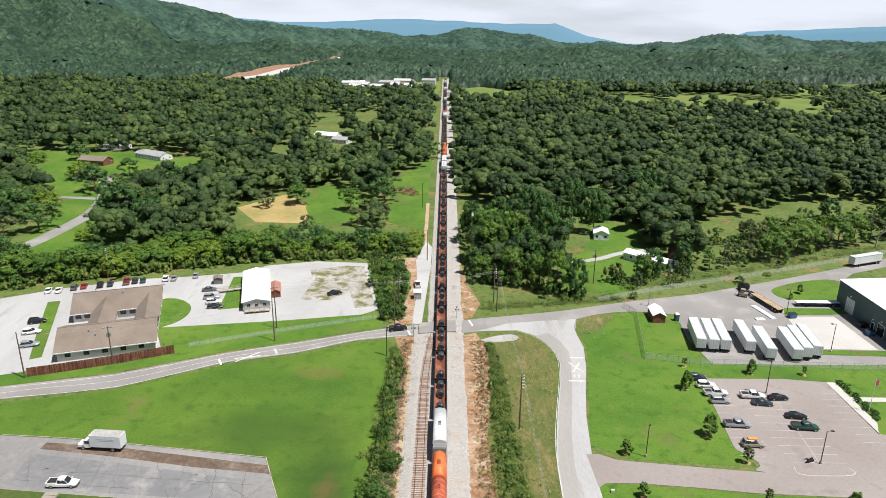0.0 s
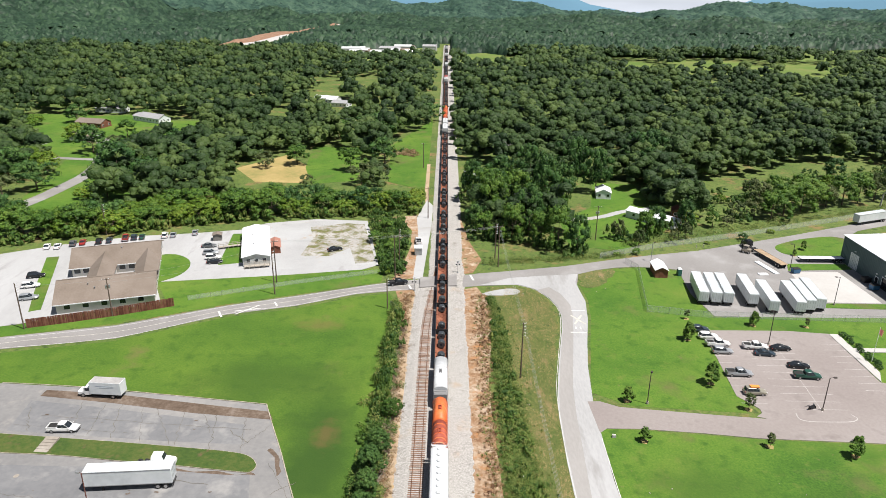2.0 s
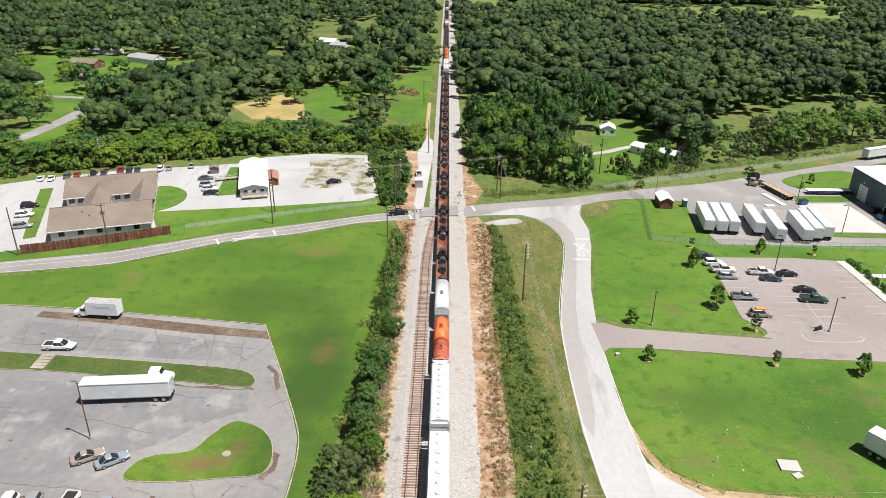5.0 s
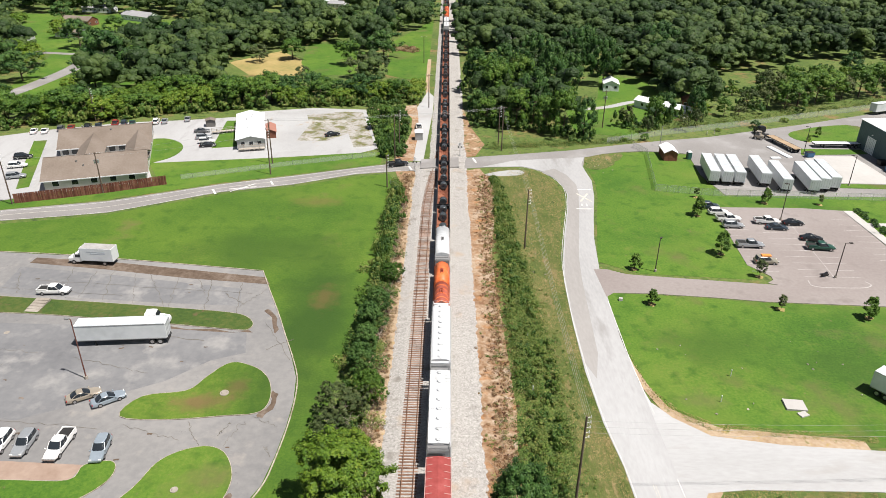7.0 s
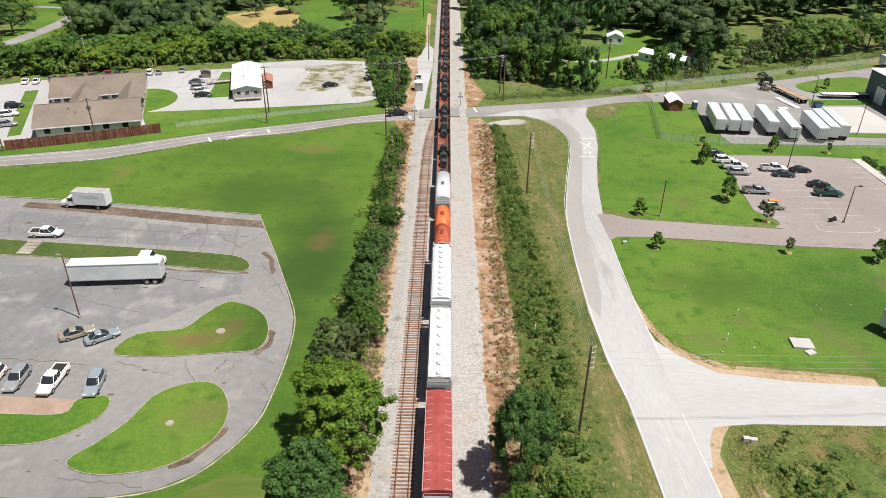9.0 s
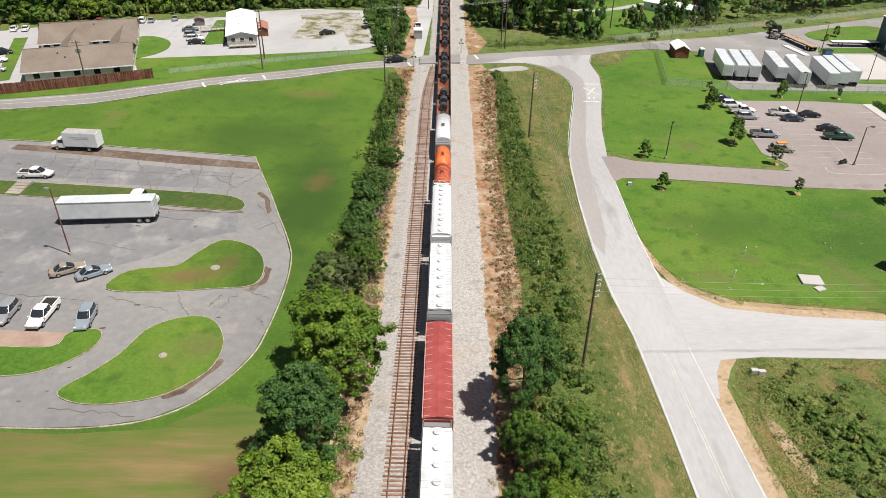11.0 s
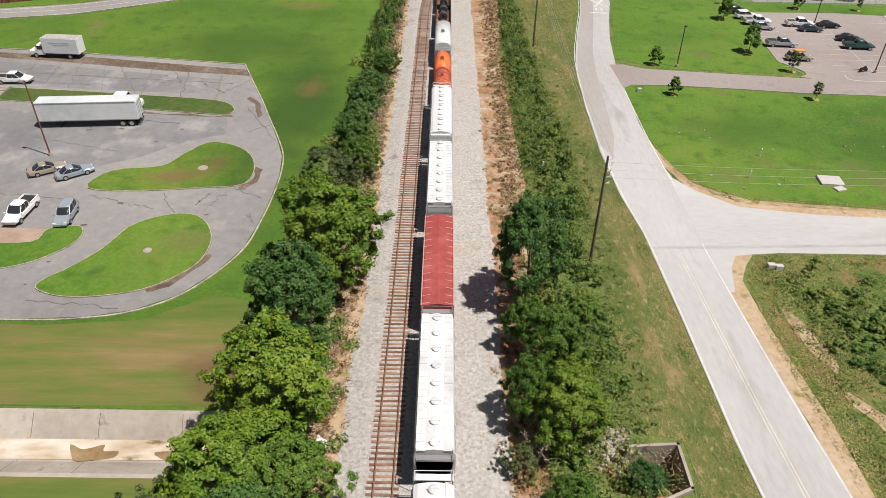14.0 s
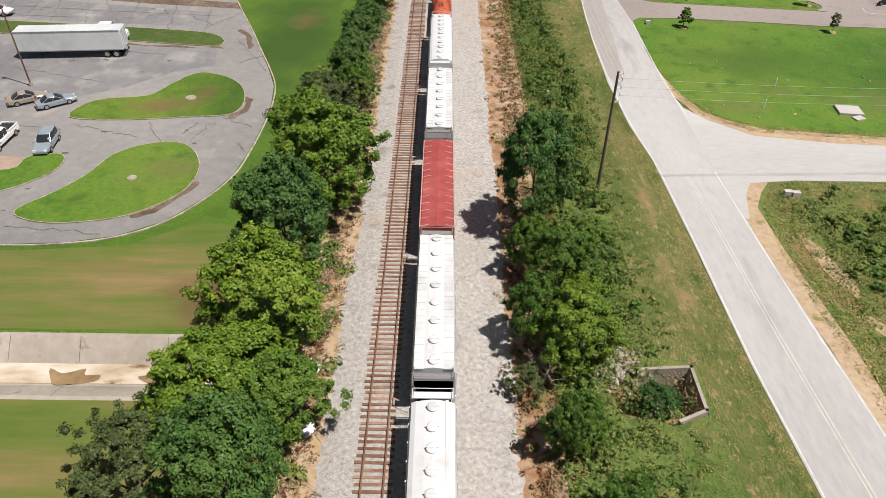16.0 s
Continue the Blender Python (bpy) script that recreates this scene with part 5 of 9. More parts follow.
for k in range(1100):
    y = rb2.uniform(12, 178)
    rust.append((np.interp(y, (12, 60, 110, 178), (7.5, 8.7, 10.0, 10.8)) + rb2.gauss(0, 1.25), y, rb2.uniform(0.15, 0.55), rb2.uniform(0.08, 0.45)))
for k in range(420):
    y = rb2.uniform(12, 178)
    rust.append((-9.7 + rb2.gauss(0, 0.6), y, rb2.uniform(0.15, 0.5), rb2.uniform(0.08, 0.35)))
brush("rusty_brush", LEAF_RUST, rust, 0.18, 44, "rust-brown dead brush and litter beside the ballast", "brush", 45)
bank, bank_pale, clump_e = [], [], []
for k in range(620):
    y = 16 + 160 * rb2.random() ** 0.95
    lo, hi = np.interp(y, (14, 60, 90, 130, 165, 180), (10.0, 11.0, 12.0, 12.4, 12.8, 13.2)), np.interp(y, (14, 60, 90, 130, 165, 180), (16, 17.4, 18.2, 16.6, 15.4, 13.8))
    x = rb2.uniform(lo, hi)
    if noise.noise((x * 0.25, y * 0.12, 3.0)) > -0.22 and not (x > 12 and y < 41):
        (bank if rb2.random() < 0.28 else bank_pale).append((x, y, rb2.uniform(0.45, 1.15), rb2.uniform(0.4, 1.4)))
for k in range(150):
    u = rb2.random()
    clump_e.append((38.4 + 13 * u + abs(rb2.gauss(0, 3.4)), 58 - 28 * u - rb2.gauss(0, 4.2), rb2.uniform(0.4, 1.3), rb2.uniform(0.25, 0.85)))
row_w, row_pale, row_dead = [], [], []
for k in range(230):
    y = rb2.uniform(66, 164)
    lump = noise.noise((y * 0.16, 7.0, 1.0))
    if lump < -0.3:
        continue
    x = np.interp(y, (66, 78, 100, 130, 158), (-13.4, -13.6, -12.8, -12.2, -11.4)) + rb2.gauss(0, 0.75)
    place = (x, y, rb2.uniform(0.5, 1.35), rb2.uniform(0.7, 2.6) * (1 + 0.7 * lump))
    (row_pale if noise.noise((y * 0.23, 2.0, 5.0)) > 0.12 else row_w).append(place)
for k in range(420):
    y = rb2.uniform(60, 160)
    row_dead.append((np.interp(y, (60, 100, 158), (-11.0, -10.7, -10.0)) + rb2.gauss(0, 0.6), y, rb2.uniform(0.3, 0.8), rb2.uniform(0.3, 1.5)))
thicket("hedge_shoots", LEAF_WEED, row_pale, "fresh yellow-green bushes of the field hedge", "hedge", 56)
brush("dead_hedge", LEAF_DEAD, row_dead, 0.17, 40, "grey-brown dead twigs on the hedge's track side", "brush", 57)
thicket("hedge_bushes", LEAF_B_STUFF, row_w, "dark green overgrown bushes of the field hedge", "hedge", 49)
lot_row = []
for k in range(200):
    y = rb2.uniform(191, 248)
    lo, hi = np.interp(y, (190, 206, 242, 250), (-18.0, -20.0, -27.5, -28)), np.interp(y, (190, 215, 240, 250), (-12.6, -11.8, -14.0, -18))
    lot_row.append((rb2.uniform(lo, hi), y, rb2.uniform(0.8, 1.9), rb2.uniform(0.9, 3.0)))
under_row = []
for x0, y0, r0 in ((38, 215, 5), (44, 212, 4), (33, 219, 5), (23.5, 222, 6), (14, 224, 5), (30, 230, 5), (18, 240, 6), (11.5, 232, 4), (17, 257, 6), (12, 268, 5), (40, 265, 5), (28, 252, 6), (24, 274, 6), (36, 282, 6), (48, 270, 5), (12, 284, 5), (42, 250, 5), (60.5, 226, 4), (70, 226.4, 4), (75, 232, 4), (87, 236, 4)):
    for k in range(7):
        under_row.append((x0 + rb2.gauss(0, r0 * 0.42), y0 + rb2.gauss(0, r0 * 0.42) - 0.6, rb2.uniform(0.9, 2.2), rb2.uniform(1.2, 4.6)))
line_row = []
for k in range(190):
    x = rb2.uniform(-150, -10)
    line_row.append((x, np.interp(x, (-150, -122, -96, -69, -30, -8), (214, 226, 236, 245, 252, 256)) - 2.6 + rb2.gauss(0, 1.0), rb2.uniform(0.9, 2.3), rb2.uniform(1.0, 3.6)))
thicket("wood_bushes", LEAF_B_STUFF, under_row, "dark green undergrowth beneath the trees past the crossing", "undergrowth", 58)
thicket("line_bushes", LEAF_WEED, line_row, "pale green bushes at the foot of the tree line", "bushes", 59)
thicket("lot_bushes", LEAF_B_STUFF, lot_row, "overgrown green bushes beside the gravel yard", "bushes", 53)
thicket("bank_weeds", LEAF_WEED, bank_pale, "pale green leafy weeds along the railway bank", "weeds", 50)
thicket("bank_bushes", LEAF_B_STUFF, bank, "dark green leafy bushes and weeds along the railway bank", "bushes", 46)
scrub_e = []
for k in range(170):
    u = rb2.random()
    scrub_e.append((104 + 112 * u + rb2.gauss(0, 5), 258 + 62 * u + rb2.gauss(0, 11), rb2.uniform(0.9, 2.6), rb2.uniform(0.9, 3.4)))
thicket("scrub", LEAF_B_STUFF, scrub_e, "scattered green scrub on the rough clearing", "scrub", 48)
thicket("meadow_bushes", LEAF_WEED, clump_e, "low green bushes in the rough meadow", "bushes", 47)
brush("weeds", LEAF_WEED, weeds, 0.24, 26, "thick green weeds on the railway bank", "weeds", 41)
brush("dry_brush", LEAF_STRAW, straw, 0.2, 44, "dead brown brush and cut branches beside the ballast", "brush", 42)
brush("hedge_scrub", LEAF_WEED, hedge, 0.36, 46, "scrubby green hedge along the field", "hedge", 43)
brush("meadow_weeds", LEAF_WEED, meadow, 0.22, 24, "tall weeds in rough grass", "weeds", 44)

# fallen sticks beside the ballast
rng_s = np.random.default_rng(61)
vs, fs = [], []
for k in range(420):
    side = -9.6 if k % 3 else 8.6
    x, y = side + rng_s.normal() * 0.8, rng_s.uniform(16, 120)
    a, ln, lift = rng_s.uniform(0, 6.28), rng_s.uniform(0.6, 2.4), rng_s.uniform(-0.1, 0.5)
    p = np.array([x, y, 0.16 + rng_s.uniform(0, 0.3)])
    q = p + np.array([math.cos(a) * ln, math.sin(a) * ln, lift])
    w = np.array([-math.sin(a), math.cos(a), 0]) * rng_s.uniform(0.012, 0.03)
    up = np.array([0, 0, 0.03])
    n0 = len(vs) * 6
    vs.append(np.stack([p - w, p + w, p + up, q - w * 0.4, q + w * 0.4, q + up * 0.4]))
    fs += [(n0, n0 + 3, n0 + 5, n0 + 2), (n0 + 1, n0 + 2, n0 + 5, n0 + 4), (n0, n0 + 1, n0 + 4, n0 + 3)]
tagged(raw_mesh("fallen_sticks", np.concatenate(vs), fs, BARE), "pale dead sticks lying beside the ballast", "sticks", kind="stuff")


# ---- tracks ----
RUST_RAIL = material("rusty_rail", [(0.3, (0.15, 0.075, 0.045)), (0.7, (0.26, 0.15, 0.10))], 2.0, 0.6, 0.5, big=0.3)
TIE_WOOD = material("railway_tie", [(0.3, (0.12, 0.062, 0.04)), (0.5, (0.20, 0.115, 0.078)), (0.7, (0.29, 0.19, 0.14))], 2.5, 0.95, per_object=0.3, big=0.8)


def side_x(y):
    """The siding's centre, which runs into the main line beyond the crossing."""
    u = min(1.0, max(0.0, (y - 150) / 68))
    return -4.0 * (1 - u * u * (3 - 2 * u))


def rails(name, xs, y0, y1, step, label):
    root = thing(name, Matrix.Identity(4), label, "railway track")
    for s in (-0.755, 0.755):
        bm = bmesh.new()
        prev = None
        y = y0
        while y <= y1:
            x = xs(y) + s
            row = [bm.verts.new((x + a, y, 0.40 + b)) for a, b in ((-0.07, 0.0), (-0.07, 0.03), (-0.02, 0.05), (-0.02, 0.13), (-0.038, 0.14), (-0.038, 0.18), (0.038, 0.18), (0.038, 0.14), (0.02, 0.13), (0.02, 0.05), (0.07, 0.03), (0.07, 0.0))]
            if prev:
                for k in range(11):
                    bm.faces.new((prev[k], prev[k + 1], row[k + 1], row[k]))
            prev = row
            y += step
        bmesh.ops.recalc_face_normals(bm, faces=bm.faces)
        part("rail", bm, RUST_RAIL, root)
    return root


siding = rails("siding_track", side_x, -30, 219, 6.0, "rusty rails on worn wooden ties in pale ballast")
main_line = rails("main_track", lambda y: 0.0, -30, 1060, 30.0, "rails of the main line under the freight train")
rs = random.Random(3)
bm = bmesh.new()
box(bm, -1.3, 1.3, -0.115, 0.115, 0.27, 0.42)
tie_mesh = bpy.data.meshes.new("tie")
bm.to_mesh(tie_mesh)
bm.free()
tie_mesh.materials.append(TIE_WOOD)
for k in range(300):
    y = 12 + k * 0.56
    if y > 180.5:
        break
    ob = new("tie", tie_mesh)
    ob.parent = siding
    ob.matrix_basis = pose(side_x(y) + rs.uniform(-0.09, 0.09), y + rs.uniform(-0.05, 0.05), rs.uniform(-0.012, 0.012), 0, 0, rs.uniform(-1.6, 1.6))
bm = bmesh.new()
y = -28.0
while y < 12:
    box(bm, side_x(y) - 1.3, side_x(y) + 1.3, y - 0.115, y + 0.115, 0.27, 0.42)
    y += 0.56
y = 189.5
while y < 219:
    box(bm, side_x(y) - 1.3, side_x(y) + 1.3, y - 0.115, y + 0.115, 0.27, 0.42)
    y += 0.56
tagged(part("ties", bm, TIE_WOOD, siding), kind="stuff")
bm = bmesh.new()
y = -28.0
while y < 230:
    box(bm, -1.3, 1.3, y - 0.115, y + 0.115, 0.28, 0.43)
    y += 0.56
tagged(part("ties", bm, TIE_WOOD, main_line), kind="stuff")

# ---- freight train ----
BLACK_STEEL = paint("black_car_steel", (0.025, 0.024, 0.025), 0.6, 0.2, 0.4)
RED_OXIDE = material("red_oxide_floor", [(0.3, (0.11, 0.035, 0.022)), (0.55, (0.22, 0.08, 0.045)), (0.75, (0.34, 0.16, 0.10))], 1.6, 0.85, big=0.4)
COIL_STEEL = paint("steel_coil", (0.10, 0.115, 0.125), 0.35, 0.6, 0.35)
WHEEL_STEEL = paint("wheel_steel", (0.10, 0.075, 0.06), 0.6, 0.5, 0.3)
CAR_WHITE = material("white_car_paint", [(0.28, (0.428, 0.434, 0.437)), (0.45, (0.525, 0.541, 0.556)), (0.7, (0.567, 0.584, 0.599))], 1.2, 0.5, big=0.3)
CAR_GREY = material("grey_car_paint", [(0.3, (0.398, 0.410, 0.415)), (0.5, (0.509, 0.524, 0.534)), (0.7, (0.598, 0.616, 0.629))], 1.0, 0.5, big=0.25)
CAR_GREY_DARK = paint("dark_grey_car_paint", (0.20, 0.20, 0.20), 0.5)
CAR_ORANGE = material("orange_cover_paint", [(0.3, (0.52, 0.10, 0.03)), (0.5, (0.70, 0.155, 0.045)), (0.7, (0.80, 0.24, 0.09))], 0.9, 0.5, big=0.3)
CAR_RUST = material("rust_red_paint", [(0.3, (0.20, 0.04, 0.025)), (0.5, (0.32, 0.075, 0.045)), (0.7, (0.42, 0.13, 0.09))], 1.2, 0.7, big=0.5)
CAR_RIB = paint("faded_red_rib", (0.44, 0.25, 0.23), 0.7, wear=0.4)
CAR_RED = material("red_roof_paint", [(0.28, (0.19, 0.035, 0.03)), (0.5, (0.28, 0.055, 0.05)), (0.68, (0.36, 0.10, 0.09)), (0.8, (0.62, 0.55, 0.52))], 0.8, 0.65, big=0.35, fine=0.5)
DECK = 1.15


def truck_bogie(root, y):
    bm = bmesh.new()
    for s in (-1, 1):
        box(bm, s * 0.98 - 0.09, s * 0.98 + 0.09, y - 1.35, y + 1.35, 0.95, 1.2)
        box(bm, s * 0.98 - 0.09, s * 0.98 + 0.09, y - 0.45, y + 0.45, 0.72, 1.0)
    box(bm, -0.98, 0.98, y - 0.2, y + 0.2, 0.85, 1.1)
    part("bogie", bm, BLACK_STEEL, root)
    for dy in (-0.88, 0.88):
        bm = bmesh.new()
        for s in (-1, 1):
            rod(bm, (s * 0.70, y + dy, 1.04), (s * 0.83, y + dy, 1.04), 0.46, seg=14)
        rod(bm, (-0.7, y + dy, 1.04), (0.7, y + dy, 1.04), 0.09, seg=8)
        part("wheelset", bm, WHEEL_STEEL, root)


def undercarriage(root, length, mat=None):
    bm = bmesh.new()
    h = length / 2
    box(bm, -0.25, 0.25, -h - 0.45, h + 0.45, 0.85, 1.15)
    box(bm, -1.45, 1.45, -h, -h + 0.3, 0.85, 1.2)
    box(bm, -1.45, 1.45, h - 0.3, h, 0.85, 1.2)
    part("underframe", bm, mat or BLACK_STEEL, root)
    for y in (-h + 1.9, h - 1.9):
        truck_bogie(root, y)


def ladder(root, x, y0, y1, z0, z1, mat, n=5):
    bm = bmesh.new()
    for y in (y0, y1):
        rod(bm, (x, y, z0), (x, y, z1), 0.02, seg=5)
    for k in range(n):
        z = z0 + (z1 - z0) * (k + 0.5) / n
        rod(bm, (x, y0, z), (x, y1, z), 0.016, seg=5)
    part("ladder", bm, mat, root)


def coil_gondola(label, coils, length=14.4):
    root = thing("coil_gondola_car", Matrix.Identity(4), label, "railway car", "cars of the freight train")
    undercarriage(root, length)
    h = length / 2
    for s in (-1, 1):
        bm = bmesh.new()
        box(bm, s * 1.5 - 0.05, s * 1.5 + 0.05, -h, h, DECK, 2.45)
        box(bm, s * 1.5 - 0.11, s * 1.5 + 0.11, -h, h, 2.40, 2.52)
        y = -h + 0.1
        while y < h:
            box(bm, s * 1.58 - 0.05, s * 1.58 + 0.05, y - 0.06, y + 0.06, DECK, 2.42)
            y += 1.42
        part("side_wall", bm, BLACK_STEEL, root)
    for y in (-h, h):
        bm = bmesh.new()
        box(bm, -1.5, 1.5, y - 0.06, y + 0.06, DECK, 2.45)
        box(bm, -1.55, 1.55, y - 0.1, y + 0.1, 2.40, 2.52)
        part("end_wall", bm, BLACK_STEEL, root)
    bm = bmesh.new()
    box(bm, -1.44, 1.44, -h + 0.06, h - 0.06, DECK - 0.05, DECK + 0.05)
    extrude_profile(bm, [(-1.4, DECK + 0.75), (-1.25, DECK + 0.75), (-0.3, DECK + 0.1), (-0.45, DECK + 0.05), (-1.4, DECK + 0.05)], -h + 0.4, h - 0.4)
    extrude_profile(bm, [(1.4, DECK + 0.75), (1.4, DECK + 0.05), (0.45, DECK + 0.05), (0.3, DECK + 0.1), (1.25, DECK + 0.75)], -h + 0.4, h - 0.4)
    for k in range(7):
        y = -h + 1.2 + k * (length - 2.4) / 6
        box(bm, -0.5, 0.5, y - 0.08, y + 0.08, DECK + 0.05, DECK + 0.2)
    bmesh.ops.recalc_face_normals(bm, faces=bm.faces)
    part("trough", bm, RED_OXIDE, root, "rust-red trough floor")
    for y in (-h * 0.35, h * 0.3):
        bm = bmesh.new()
        rod(bm, (-1.45, y, 2.0), (1.45, y, 2.0), 0.05, seg=6)
        part("crossbar", bm, RED_OXIDE, root)
    for y in coils:
        bm = bmesh.new()
        r0, r1, w, seg = 0.86, 0.3, 0.75, 22
        rings = []
        for r, yy in ((r1, y - w), (r0 - 0.03, y - w), (r0, y - w + 0.04), (r0, y + w - 0.04), (r0 - 0.03, y + w), (r1, y + w)):
            rings.append([bm.verts.new((r * math.cos(a * math.tau / seg), yy, DECK + 1.2 + r * math.sin(a * math.tau / seg))) for a in range(seg)])
        for a, b in zip(rings, rings[1:] + rings[:1]):
            for k in range(seg):
                f = bm.faces.new((a[k], a[(k + 1) % seg], b[(k + 1) % seg], b[k]))
        bmesh.ops.recalc_face_normals(bm, faces=bm.faces)
        for yy in (y - 0.35, y + 0.35):
            for k in range(seg):
                a0, a1 = k * math.tau / seg, (k + 1) * math.tau / seg
                r = r0 + 0.012
                bm.faces.new([bm.verts.new((r * math.cos(a), yy + d, DECK + 1.2 + r * math.sin(a))) for a, d in ((a0, -0.03), (a1, -0.03), (a1, 0.03), (a0, 0.03))])
        part("steel_coil", bm, COIL_STEEL, root, "dark banded steel coil")
    return root


def cover_profile(w, z0, z1, seg=12, flat=0.8):
    pts = [(-w, z0)]
    for k in range(seg + 1):
        a = math.pi - k * math.pi / seg
        pts.append((w * math.cos(a), z0 + 0.35 + (z1 - z0 - 0.35) * abs(math.sin(a)) ** flat))
    return pts + [(w, z0)]


def covered_coil(label, kinds, length):
    """A coil car under rounded steel covers; kinds names each cover's look."""
    root = thing("covered_coil_car", Matrix.Identity(4), label, "railway car", "cars of the freight train")
    undercarriage(root, length)
    h = length / 2
    bm = bmesh.new()
    box(bm, -1.5, 1.5, -h, h, DECK, DECK + 0.55)
    bevelled(bm, 0.04)
    part("body", bm, CAR_RUST if kinds != ["grey"] else CAR_GREY_DARK, root)
    n = len(kinds)
    span = (length - 0.5) / n
    for i, kind in enumerate(kinds):
        y0, y1 = -h + 0.25 + i * span + 0.05, -h + 0.25 + (i + 1) * span - 0.05
        mat = {"orange": CAR_ORANGE, "striped": CAR_RUST, "grey": CAR_GREY}[kind]
        top = 4.15 if kind != "grey" else 4.35
        w = 1.42 if kind != "grey" else 1.5
        flat = 0.8 if kind != "grey" else 0.3
        if kind == "grey":
            bm = bmesh.new()
            box(bm, -1.45, 1.45, y0, y0 + 1.9, DECK + 0.55, 3.6, taper=0.1, taper_y=0.0)
            box(bm, -1.2, 1.2, y0 + 0.2, y0 + 0.5, 3.6, 3.7)
            box(bm, -1.2, 1.2, y0 + 1.1, y0 + 1.4, 3.6, 3.7)
            part("end_hood", bm, CAR_GREY_DARK, root, "dark grey end hood")
            y0 += 1.95
        bm = bmesh.new()
        extrude_profile(bm, cover_profile(w, DECK + 0.55, top, 16, flat), y0, y1)
        bmesh.ops.recalc_face_normals(bm, faces=bm.faces)
        for f in bm.faces:
            f.smooth = len(f.verts) == 4
        cover = part("cover", bm, mat, root, {"orange": "orange steel cover", "striped": "rust-red cover with orange bands", "grey": "pale grey steel cover"}[kind])
        m = 6 if kind == "striped" else 4
        for k in range(m):
            y = y0 + 0.12 + k * (y1 - y0 - 0.24) / (m - 1)
            bm = bmesh.new()
            wide = 0.11 if kind == "striped" else 0.05
            extrude_profile(bm, cover_profile(w + 0.035, DECK + 0.5, top + 0.035, 16, flat), y - wide, y + wide)
            bmesh.ops.recalc_face_normals(bm, faces=bm.faces)
            part("rib", bm, CAR_ORANGE if kind == "striped" else mat, cover)
        bm = bmesh.new()
        yc = (y0 + y1) / 2
        for dx in (-0.22, 0.22):
            box(bm, dx - 0.06, dx + 0.06, yc - 0.75, yc + 0.75, top, top + 0.16)
        for dy in (-0.5, 0, 0.5):
            box(bm, -0.3, 0.3, yc + dy - 0.07, yc + dy + 0.07, top + 0.05, top + 0.2)
        part("lifting_bracket", bm, CAR_RUST if kind != "grey" else CAR_GREY_DARK, cover)
        for yy in (y0 + 0.3, y1 - 0.3):
            for s in (-1, 1):
                bm = bmesh.new()
                rod(bm, (s * (w + 0.05), yy, DECK + 0.6), (s * (w + 0.05), yy, DECK + 1.9), 0.025, seg=5)
                rod(bm, (s * (w + 0.05), yy, DECK + 1.9), (s * (w - 0.35), yy, top - 0.15), 0.025, seg=5)
                part("grab_rail", bm, mat, cover)
    for s in (-1, 1):
        bm = bmesh.new()
        rod(bm, (s * 1.56, -h, 2.3), (s * 1.56, h, 2.3), 0.02, seg=5)
        for k in range(9):
            y = -h + 0.3 + k * (length - 0.6) / 8
            rod(bm, (s * 1.56, y, DECK), (s * 1.56, y, 2.3), 0.016, seg=5)
        part("side_rail", bm, CAR_RUST, root)
    return root


